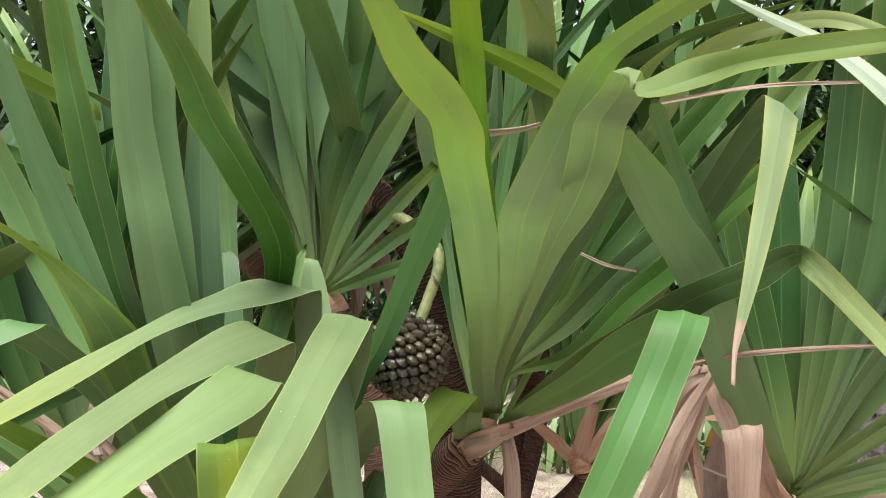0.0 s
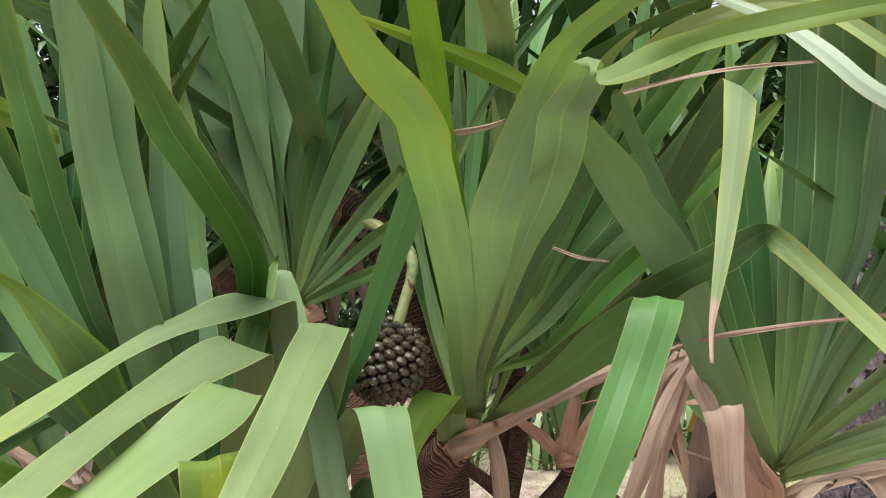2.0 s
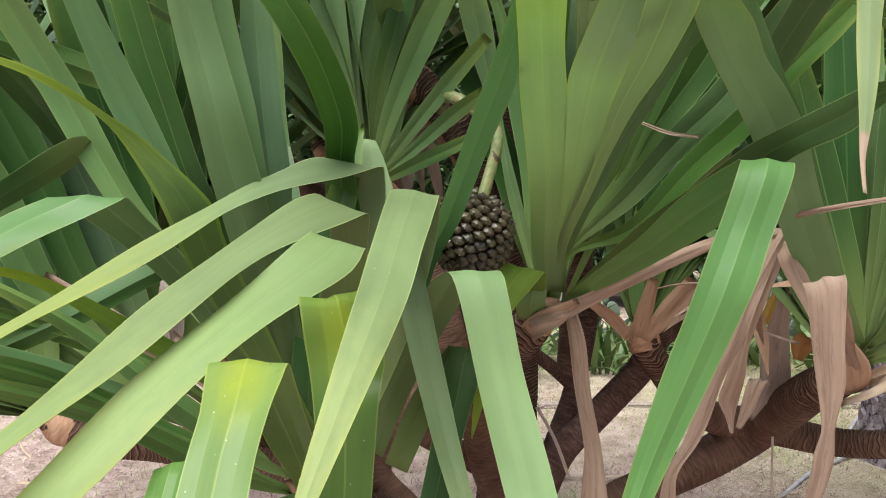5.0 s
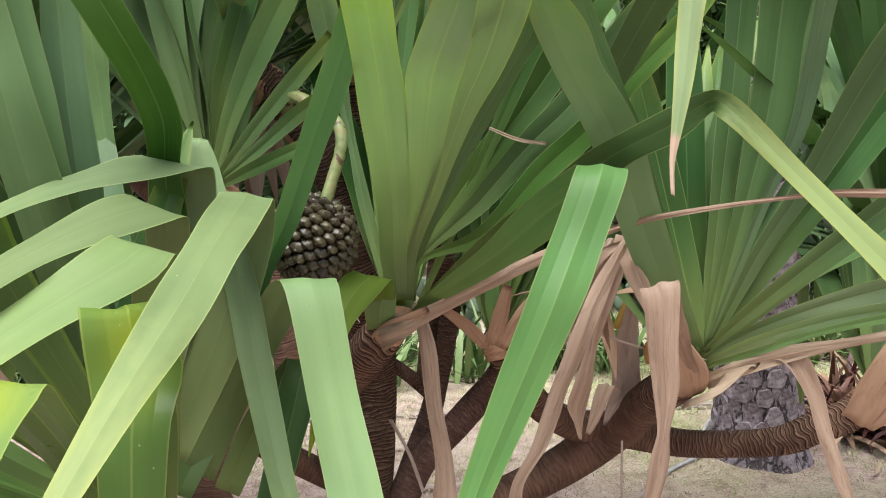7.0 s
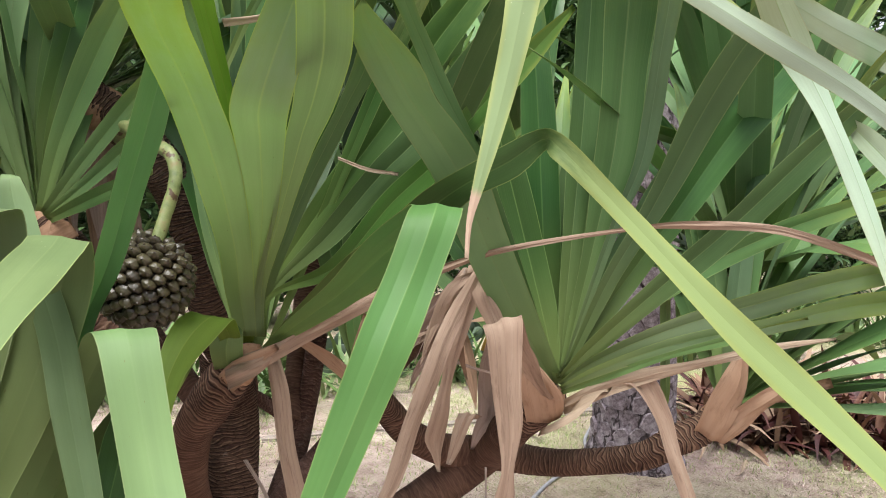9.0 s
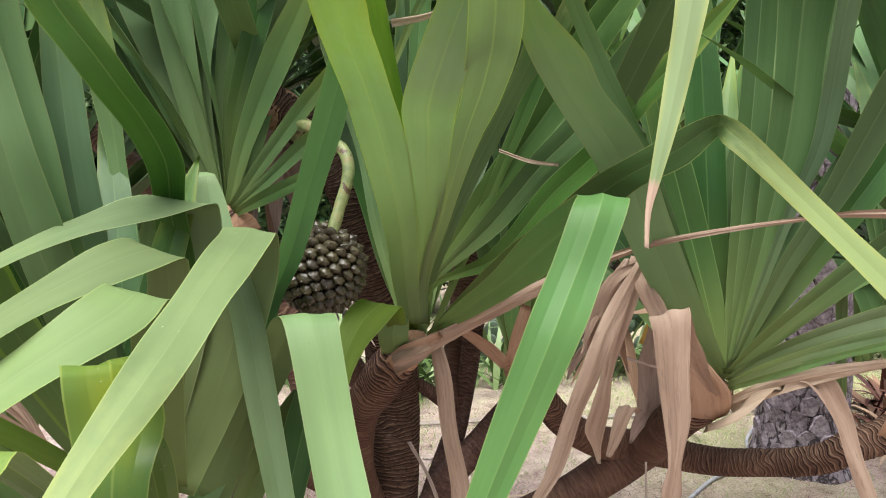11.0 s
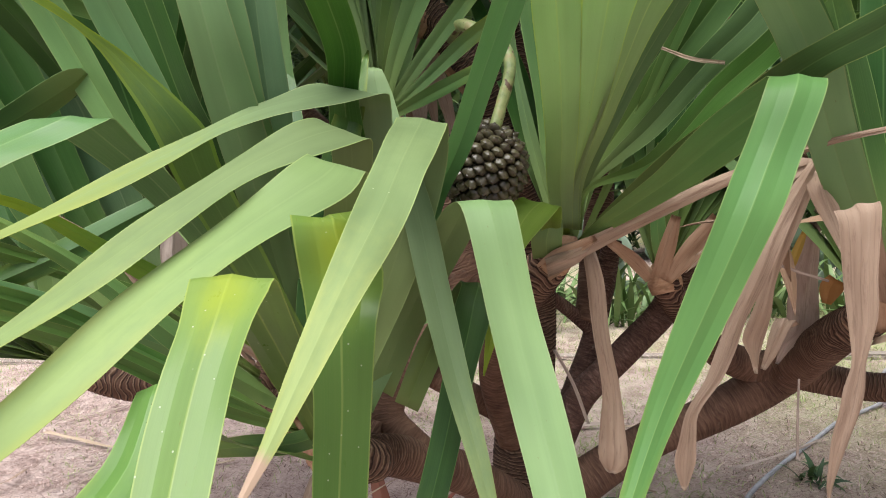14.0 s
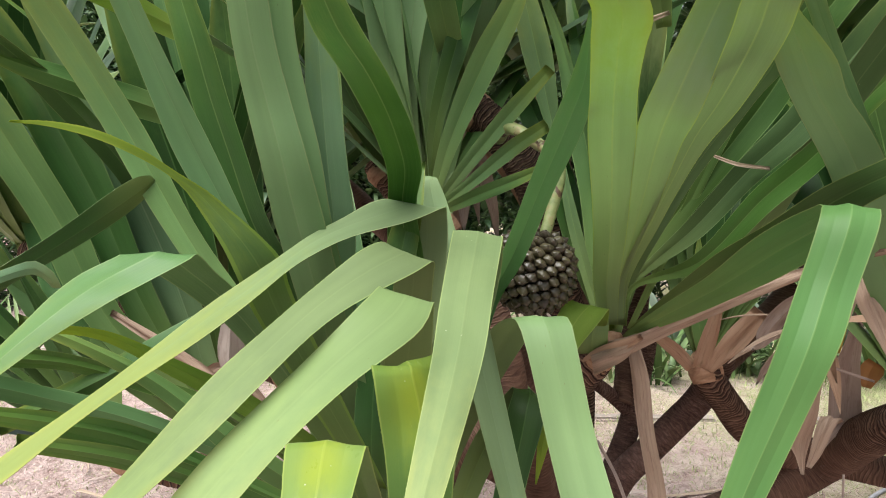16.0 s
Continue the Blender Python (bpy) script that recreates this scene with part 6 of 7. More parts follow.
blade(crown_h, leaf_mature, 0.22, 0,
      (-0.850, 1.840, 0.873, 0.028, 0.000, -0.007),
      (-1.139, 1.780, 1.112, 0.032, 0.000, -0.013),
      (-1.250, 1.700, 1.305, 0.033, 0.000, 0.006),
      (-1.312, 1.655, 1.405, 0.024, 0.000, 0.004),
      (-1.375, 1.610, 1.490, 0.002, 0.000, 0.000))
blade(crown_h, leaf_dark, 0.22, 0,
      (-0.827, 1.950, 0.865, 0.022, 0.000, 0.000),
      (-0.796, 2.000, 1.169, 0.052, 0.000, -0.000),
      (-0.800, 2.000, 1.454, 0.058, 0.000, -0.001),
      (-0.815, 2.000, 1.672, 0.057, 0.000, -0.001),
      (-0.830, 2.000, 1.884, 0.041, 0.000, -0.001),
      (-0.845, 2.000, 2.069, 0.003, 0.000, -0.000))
blade(crown_h, leaf_deep, 0.3, 0,
      (-0.803, 1.700, 1.635, -0.003, 0.000, -0.018),
      (-0.884, 1.650, 1.673, -0.004, 0.000, -0.032),
      (-0.947, 1.600, 1.696, -0.002, 0.000, -0.031),
      (-0.998, 1.550, 1.716, -0.001, 0.000, -0.027),
      (-1.065, 1.480, 1.744, -0.001, 0.000, -0.021),
      (-1.113, 1.400, 1.772, 0.000, 0.000, -0.004), square=0.0)
blade(crown_b, leaf_mature, 0.30, 0,
      (-0.396, 1.400, 0.985, 0.021, 0.000, -0.005),
      (-0.720, 1.500, 1.357, 0.029, 0.000, 0.011),
      (-0.861, 1.500, 1.613, 0.035, 0.000, 0.010),
      (-0.941, 1.460, 1.780, 0.034, 0.000, 0.010),
      (-0.991, 1.420, 1.885, 0.027, 0.000, 0.009),
      (-1.039, 1.382, 1.977, 0.020, 0.000, 0.007),
      (-1.086, 1.345, 2.055, 0.002, 0.000, 0.001))
blade(crown_b, leaf_cool, 0.3, 0,
      (-0.390, 1.360, 0.920, 0.020, 0.000, 0.000),
      (-0.526, 1.250, 1.372, 0.034, 0.000, -0.005),
      (-0.546, 1.220, 1.432, 0.032, 0.000, -0.007),
      (-0.594, 1.190, 1.551, 0.031, 0.000, 0.000),
      (-0.620, 1.160, 1.635, 0.027, 0.000, 0.000),
      (-0.643, 1.130, 1.719, 0.024, 0.000, -0.001),
      (-0.663, 1.100, 1.795, 0.021, 0.000, 0.000),
      (-0.685, 1.080, 1.860, 0.016, 0.000, -0.001),
      (-0.694, 1.060, 1.920, 0.002, 0.000, 0.000), square=0.0)
blade(crown_e, leaf_young, 0.2, 1,
      (-0.766, 1.650, 1.807, 0.004, 0.000, -0.016),
      (-0.809, 1.600, 1.830, 0.005, 0.000, -0.029),
      (-0.865, 1.520, 1.861, -0.002, 0.000, -0.027),
      (-0.931, 1.450, 1.889, -0.001, 0.000, -0.022),
      (-0.990, 1.380, 1.910, -0.001, 0.000, -0.018),
      (-1.030, 1.300, 1.925, 0.000, 0.000, -0.004), square=0.0)
blade(crown_d, leaf_sheath, -0.30, 0,
      (0.789, 1.700, 0.949, 0.044, 0.000, 0.005),
      (0.760, 1.660, 1.023, 0.044, 0.000, -0.013),
      (0.738, 1.650, 1.075, 0.025, 0.000, -0.021),
      (0.719, 1.650, 1.117, 0.006, 0.000, -0.005), name="dry_leaf", wave=0.011)
blade(crown_d, leaf_straw, -0.20, 0,
      (0.795, 1.700, 0.936, 0.042, 0.000, 0.018),
      (0.839, 1.660, 0.979, 0.028, 0.000, 0.021),
      (0.903, 1.620, 1.037, 0.014, -0.000, 0.009), name="dry_leaf", wave=0.011)
blade(crown_g, leaf_sheath, -0.25, 0,
      (1.331, 1.860, 0.815, 0.031, 0.000, -0.030),
      (1.356, 1.830, 0.899, 0.042, 0.000, -0.032),
      (1.383, 1.810, 0.973, 0.026, 0.000, -0.036),
      (1.397, 1.800, 1.048, 0.011, 0.000, -0.013),
      (1.411, 1.800, 1.112, 0.003, 0.000, -0.004), name="dry_leaf", wave=0.011)
blade(crown_g, leaf_sheath, -0.25, 0,
      (1.369, 1.870, 0.802, 0.025, 0.000, -0.021),
      (1.419, 1.830, 0.870, 0.022, 0.000, -0.028),
      (1.498, 1.780, 0.943, 0.010, 0.000, -0.024),
      (1.612, 1.720, 0.979, 0.004, 0.000, -0.010), name="dry_leaf", wave=0.011)
blade(crown_a, leaf_sheath, -0.30, 0,
      (0.073, 1.770, 1.076, 0.015, 0.000, -0.019),
      (0.105, 1.740, 1.111, 0.016, 0.000, -0.019),
      (0.138, 1.720, 1.136, 0.006, 0.000, -0.013),
      (0.180, 1.710, 1.160, 0.003, 0.000, -0.007), name="dry_leaf", wave=0.011)
blade(crown_a, leaf_mature, -0.30, 0,
      (0.080, 1.770, 1.100, 0.032, 0.000, -0.004),
      (0.075, 1.730, 1.162, 0.034, 0.000, -0.007),
      (0.081, 1.720, 1.201, 0.028, 0.000, -0.007),
      (0.057, 1.680, 1.225, 0.024, 0.000, -0.003),
      (0.023, 1.640, 1.216, 0.020, 0.000, -0.015),
      (-0.003, 1.600, 1.173, 0.017, 0.000, -0.018),
      (-0.023, 1.560, 1.118, 0.008, 0.000, -0.011))
blade(crown_b, leaf_sheath, -0.30, 0,
      (-0.361, 1.360, 0.802, 0.026, -0.000, -0.005),
      (-0.359, 1.330, 0.859, 0.038, 0.000, -0.004),
      (-0.391, 1.300, 0.918, 0.015, 0.000, -0.010), name="dry_leaf", wave=0.011)
blade(crown_g, leaf_mature, 0.30, 0,
      (1.594, 2.500, 1.170, 0.020, 0.000, -0.001),
      (1.597, 2.500, 0.977, 0.022, 0.000, -0.001),
      (1.604, 2.500, 0.762, 0.018, 0.000, -0.001),
      (1.605, 2.500, 0.663, 0.004, 0.000, -0.000))
blade(crown_g, leaf_mature, 0.30, 0,
      (1.684, 2.550, 1.162, 0.018, 0.000, -0.000),
      (1.688, 2.550, 1.004, 0.016, 0.000, -0.001),
      (1.697, 2.550, 0.804, 0.009, 0.000, -0.000))
blade(crown_d, leaf_dry, 0.40, 0,
      (0.662, 1.700, 1.298, 0.019, 0.000, -0.006),
      (0.600, 1.620, 1.280, 0.015, 0.000, -0.017),
      (0.622, 1.600, 1.216, 0.018, -0.000, -0.011),
      (0.644, 1.580, 1.140, 0.009, 0.000, -0.006), name="dry_leaf", wave=0.011)
blade(crown_d, leaf_dry, 0.40, 0,
      (0.622, 1.660, 1.311, 0.009, 0.000, -0.003),
      (0.558, 1.660, 1.271, 0.021, -0.000, -0.012),
      (0.525, 1.680, 1.181, 0.018, 0.000, -0.012),
      (0.514, 1.700, 1.082, 0.012, 0.000, -0.006),
      (0.515, 1.705, 1.056, 0.007, 0.000, -0.003),
      (0.507, 1.710, 1.034, 0.001, 0.000, -0.001), name="dry_leaf", wave=0.011)
blade(crown_f, leaf_dry_grey, 0.40, 0,
      (0.645, 1.750, 1.281, 0.010, 0.000, -0.006),
      (0.553, 1.850, 1.210, 0.020, 0.000, -0.013),
      (0.509, 1.900, 1.119, 0.017, 0.000, -0.013),
      (0.503, 1.911, 1.096, 0.009, 0.000, -0.007),
      (0.486, 1.922, 1.081, 0.002, 0.000, -0.002), name="dry_leaf", wave=0.011)
blade(crown_d, leaf_dry, 0.40, 0,
      (0.665, 1.850, 0.918, 0.017, 0.000, 0.006),
      (0.624, 1.800, 0.947, 0.017, 0.000, -0.007),
      (0.587, 1.780, 0.875, 0.013, 0.000, -0.004),
      (0.573, 1.780, 0.840, 0.007, 0.000, -0.003), name="dry_leaf", wave=0.011)
blade(crown_a, leaf_dry_grey, 0.20, 0,
      (0.109, 1.900, 0.855, 0.004, 0.000, -0.003),
      (0.153, 1.880, 0.774, 0.004, 0.000, -0.004),
      (0.189, 1.860, 0.677, 0.004, 0.000, -0.004), name="dry_leaf", wave=0.011)
blade(crown_d, leaf_dry_grey, 0.20, 0,
      (0.708, 1.900, 0.776, 0.003, 0.000, -0.000),
      (0.709, 1.900, 0.686, 0.003, 0.000, -0.000),
      (0.714, 1.900, 0.564, 0.003, 0.000, -0.000), name="dry_leaf", wave=0.011)
blade(crown_f, leaf_dry_grey, 0.20, 0,
      (0.518, 1.800, 1.118, 0.000, 0.000, -0.004),
      (0.610, 1.780, 1.078, 0.000, -0.000, -0.004),
      (0.701, 1.760, 1.048, 0.000, 0.000, -0.003), name="dry_leaf", wave=0.011)
blade(crown_a, leaf_turning, 0.45, 0,
      (0.224, 1.750, 1.827, 0.017, 0.000, 0.000),
      (0.198, 1.700, 1.965, 0.031, 0.000, -0.002),
      (0.189, 1.660, 2.045, 0.029, 0.000, -0.009),
      (0.146, 1.600, 2.098, 0.014, 0.000, -0.006),
      (0.105, 1.550, 2.151, 0.002, 0.000, 0.000))
blade(crown_a, leaf_turning, 0.30, 0,
      (0.336, 1.600, 1.805, 0.018, 0.000, -0.006),
      (0.368, 1.500, 1.899, 0.014, 0.000, -0.008),
      (0.388, 1.420, 1.931, 0.006, 0.000, -0.005),
      (0.414, 1.360, 1.952, 0.001, 0.000, -0.002))
blade(crown_a, leaf_dark, 0.30, 0,
      (0.074, 1.700, 1.707, 0.004, 0.000, -0.006),
      (0.162, 1.700, 1.890, 0.007, 0.000, -0.006),
      (0.314, 1.700, 2.101, 0.008, 0.000, -0.008),
      (0.470, 1.700, 2.262, 0.003, 0.000, -0.003))
blade(crown_a, leaf_shade, 0.2, 0,
      (0.150, 1.790, 1.168, 0.010, 0.000, 0.000),
      (0.158, 1.780, 1.259, 0.014, 0.000, 0.001),
      (0.204, 1.660, 1.411, 0.016, 0.000, -0.002),
      (0.237, 1.580, 1.502, 0.019, 0.000, 0.003),
      (0.268, 1.490, 1.579, 0.019, 0.000, 0.003),
      (0.291, 1.410, 1.637, 0.020, 0.000, 0.002),
      (0.308, 1.330, 1.688, 0.020, 0.000, -0.004),
      (0.300, 1.280, 1.722, 0.008, 0.000, -0.005),
      (0.293, 1.250, 1.748, 0.001, 0.000, -0.001), square=0.0)
blade(crown_d, leaf_shade, 0.1, 0,
      (0.824, 1.740, 1.030, 0.012, 0.000, 0.000),
      (0.705, 1.660, 1.289, 0.018, 0.000, -0.003),
      (0.562, 1.500, 1.544, 0.010, 0.000, -0.001),
      (0.508, 1.460, 1.609, 0.014, 0.000, 0.001),
      (0.463, 1.430, 1.671, 0.018, 0.000, 0.003),
      (0.424, 1.400, 1.734, 0.018, 0.000, -0.000),
      (0.392, 1.370, 1.781, 0.016, 0.000, 0.001),
      (0.370, 1.350, 1.819, 0.014, 0.000, 0.005),
      (0.361, 1.340, 1.835, 0.004, 0.000, 0.002), square=0.0)
blade(crown_b, leaf_bright, 0.3, 0,
      (-0.480, 1.400, 0.957, -0.003, 0.000, -0.008),
      (-0.623, 1.330, 1.106, -0.006, 0.000, -0.013),
      (-0.746, 1.280, 1.171, -0.003, 0.000, -0.015),
      (-0.823, 1.200, 1.226, -0.004, 0.000, -0.015),
      (-0.863, 1.100, 1.260, -0.002, 0.000, -0.015),
      (-0.885, 1.000, 1.293, -0.001, 0.000, -0.011),
      (-0.889, 0.900, 1.322, 0.000, 0.000, -0.003), square=0.0)
blade(crown_b, leaf_cool, 0.3, 0,
      (-0.480, 1.400, 0.938, -0.003, 0.000, -0.011),
      (-0.633, 1.300, 1.052, -0.003, 0.000, -0.018),
      (-0.759, 1.240, 1.126, -0.004, 0.000, -0.019),
      (-0.832, 1.160, 1.179, -0.004, 0.000, -0.017),
      (-0.854, 1.080, 1.219, -0.002, 0.000, -0.019),
      (-0.873, 0.980, 1.266, -0.001, 0.000, -0.014),
      (-0.873, 0.880, 1.310, -0.001, 0.000, -0.004), square=0.0)
blade(crown_b, leaf_glaucous, 0.15, 0,
      (-0.726, 1.020, 1.376, -0.007, 0.000, 0.000),
      (-0.730, 1.010, 1.393, -0.008, 0.000, -0.004),
      (-0.742, 1.000, 1.405, -0.003, 0.000, -0.009),
      (-0.755, 0.980, 1.403, 0.000, 0.000, -0.008),
      (-0.779, 0.950, 1.390, 0.001, 0.000, -0.007),
      (-0.794, 0.900, 1.366, 0.001, 0.000, -0.003), square=0.0)
blade(crown_e, leaf_dry, 0.3, 0,
      (-0.785, 1.500, 1.174, 0.002, 0.000, -0.009),
      (-0.726, 1.500, 1.121, -0.008, 0.000, -0.020),
      (-0.665, 1.500, 1.080, -0.010, 0.000, -0.014), name="dry_leaf", wave=0.011, square=0.0)
blade(crown_e, leaf_dry_grey, 0.3, 0,
      (-0.682, 1.560, 1.232, 0.018, 0.000, 0.000),
      (-0.683, 1.550, 1.151, 0.026, 0.000, -0.001),
      (-0.676, 1.540, 1.094, 0.013, 0.000, 0.001), name="dry_leaf", wave=0.011, square=0.0)

# ---- the other leaves of the crowns ----
GREENS = (leaf_mature, leaf_mature, leaf_dark, leaf_dark, leaf_glaucous)
# Mostly dark leaves for inner and rear fans; the gaps' shade is in their colour.
SHADED_GREENS = (leaf_dark, leaf_dark, leaf_mature)
PALE_GREENS = (leaf_mature, leaf_glaucous, leaf_soft, leaf_cool)
tip = lambda rows: Vector(rows[-1][:3])
fan(crown_f, SHADED_GREENS, tip(STEM_F_STEM), 16, (20, 75), (40, 70), 1.15, 0.085, 25, 51)
fan(crown_f, SHADED_GREENS, tip(STEM_F_STEM), 10, (60, 140), (45, 85), 1.1, 0.085, 25, 52)
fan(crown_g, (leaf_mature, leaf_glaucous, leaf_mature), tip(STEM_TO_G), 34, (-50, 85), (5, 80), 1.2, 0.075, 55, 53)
fan(crown_d, SHADED_GREENS, tip(STEM_RIGHT) + Vector((0, 0.04, 0)), 16, (10, 130), (35, 85), 1.1, 0.085, 30, 54)
fan(crown_a, SHADED_GREENS, tip(STEM_TO_A) + Vector((0, 0.04, 0)), 8, (40, 130), (55, 85), 1.0, 0.085, 25, 55)
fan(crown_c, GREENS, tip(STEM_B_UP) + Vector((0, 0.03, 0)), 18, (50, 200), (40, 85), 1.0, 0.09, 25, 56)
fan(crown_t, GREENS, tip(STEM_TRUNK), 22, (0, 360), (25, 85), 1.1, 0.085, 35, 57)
fan(crown_e, SHADED_GREENS, tip(STEM_TO_E), 16, (120, 230), (0, 70), 1.1, 0.08, 40, 58)
fan(crown_b, SHADED_GREENS, tip(STEM_B_STEM), 7, (95, 140), (35, 75), 1.0, 0.085, 25, 59)

DEAD = (leaf_dry, leaf_dry_grey, leaf_sheath)
fan(crown_c, DEAD, tip(STEM_B_UP) + Vector((0.01, 0.05, -0.03)), 16, (-20, 130), (-85, -25), 0.42, 0.05, 30, 61, name="dry_leaf")
fan(crown_t, DEAD, tip(STEM_TRUNK) + Vector((0, 0.03, -0.03)), 12, (20, 160), (-80, -10), 0.4, 0.05, 25, 62, name="dry_leaf")

fan(crown_d, DEAD, (0.598, 1.720, 1.313), 5, (150, 225), (-85, -45), 0.26, 0.045, 25, 64, name="dry_leaf")
fan(crown_f, DEAD, (0.632, 1.900, 1.154), 10, (100, 300), (-70, 20), 0.26, 0.04, 25, 65, name="dry_leaf")


def back_crown(base, lean, count, seed, mats=GREENS, az=(0, 360), rise=(42, 89), length=1.35):
    """A rosette further back in the same tree, on its own stem."""
    b = Vector(base)
    root = b + Vector(lean)
    rows = [(*root, 0.034), (*(root * 0.5 + b * 0.5 + Vector((0.03, 0.05, -0.04))), 0.045), (*b, 0.04)]
    stem("branch", screw_pine, bark_stem, rows, 0.0125, 0.003, 18, seed=seed)
    c = crown_of(rows, 0.044, seed + 1)
    fan(c, mats, b, count, az, rise, length, 0.085, 35, seed + 2)


back_crown((-0.95, 2.15, 1.15), (0.98, 0.06, -0.6), 30, 70, SHADED_GREENS)
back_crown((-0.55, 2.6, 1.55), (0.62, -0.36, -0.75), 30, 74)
back_crown((0.35, 2.75, 1.6), (-0.105, -0.42, -0.79), 22, 78, SHADED_GREENS)
back_crown((1.15, 2.7, 1.5), (-0.658, -0.46, -0.561), 16, 82, SHADED_GREENS)
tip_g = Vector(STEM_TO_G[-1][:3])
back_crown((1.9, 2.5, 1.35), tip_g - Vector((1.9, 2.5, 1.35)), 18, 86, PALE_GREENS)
back_crown((-1.6, 2.3, 1.3), (1.055, -0.1, -0.465), 30, 90, SHADED_GREENS)
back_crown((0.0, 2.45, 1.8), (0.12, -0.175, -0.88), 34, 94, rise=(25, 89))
back_crown((0.75, 2.5, 1.75), (-0.27, -0.25, -0.82), 15, 98, SHADED_GREENS, rise=(25, 89))
back_crown((-1.2, 2.9, 1.9), (0.905, -0.4, -0.74), 30, 118, rise=(20, 89))
back_crown((1.75, 2.25, 1.2), tip_g - Vector((1.75, 2.25, 1.2)), 34, 102, PALE_GREENS, rise=(5, 85))
back_crown((2.35, 2.7, 1.4), tip_g - Vector((2.35, 2.7, 1.4)), 18, 106, PALE_GREENS, rise=(10, 85))

# ---- the fruit ----
def make_fruit(centre, axis, r):
    body = bmesh.new()
    bmesh.ops.create_uvsphere(body, u_segments=24, v_segments=16, radius=r * 0.93)
    fruit = part("fruit", body, fruit_core, screw_pine, "round green knobbly fruit hanging on a curved stalk")
    turn = Vector(axis).to_track_quat("Z", "Y")
    fruit.matrix_basis = Matrix.Translation(centre) @ turn.to_matrix().to_4x4()
    shapes = []
    for kind in range(5):
        seg = bmesh.new()
        pick = random.Random(40 + kind)
        corners = sorted(2 * math.pi * (j + pick.uniform(-0.22, 0.22)) / 6 for j in range(6))
        reach = [pick.uniform(0.9, 1.08) for j in range(6)]
        prev = None
        for z, rad, drop in ((0.0, 0.0128, 0.0), (0.0060, 0.0132, 0.0), (0.0105, 0.0103, 0.0012), (0.0138, 0.0060, 0.0026), (0.0152, 0.0026, 0.0036), (0.0172, 0.0012, 0.0042)):
            ring = []
            for th, k in zip(corners, reach):
                for o in (-0.11, 0.11):
                    ring.append(seg.verts.new((math.cos(th + o) * rad * k * 1.06, math.sin(th + o) * rad * k * 0.8 - drop, z)))
            if prev:
                for j in range(12):
                    seg.faces.new((prev[j], prev[(j + 1) % 12], ring[(j + 1) % 12], ring[j])).smooth = False
            prev = ring
        seg.faces.new(prev)
        shapes.append(bpy.data.meshes.new("segment"))
        seg.to_mesh(shapes[-1])
        seg.free()
    count = 190
    rng = random.Random(5)
    for i in range(count):
        z = 1 - 2 * (i + 0.5) / count
        th = i * 2.399963
        q = math.sqrt(1 - z * z)
        d = Vector((q * math.cos(th), q * math.sin(th), z))
        if d.z > 0.975:
            continue
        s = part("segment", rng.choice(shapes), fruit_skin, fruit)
        k = rng.uniform(0.94, 1.1)
        round_way = Vector((-d.y, d.x, 0)).normalized()
        up_way = d.cross(round_way)
        frame_of = Matrix((round_way, up_way, d)).transposed().to_4x4()
        tilt = Euler((rng.uniform(-0.14, 0.14), rng.uniform(-0.14, 0.14), rng.uniform(-0.25, 0.25))).to_matrix().to_4x4()
        s.matrix_basis = Matrix.Translation(d * (r * 0.915)) @ frame_of @ tilt @ Matrix.Diagonal((k, k * rng.uniform(0.95, 1.08), rng.uniform(0.85, 1.15), 1))
    return fruit


fruit = make_fruit((-0.066, 1.585, 1.323), (0.33, -0.07, 0.94), 0.086)
stem("stalk", screw_pine, peduncle_skin, [(-0.041, 1.580, 1.393, 0.0130), (-0.024, 1.600, 1.450, 0.0120), (-0.008, 1.620, 1.513, 0.0120), (-0.015, 1.640, 1.553, 0.0130), (-0.047, 1.680, 1.579, 0.0135), (-0.107, 1.740, 1.618, 0.0140), (-0.130, 1.800, 1.599, 0.0150)], 0.05, 0.002, 14, seed=77, label="thick pale green curved fruit stalk")

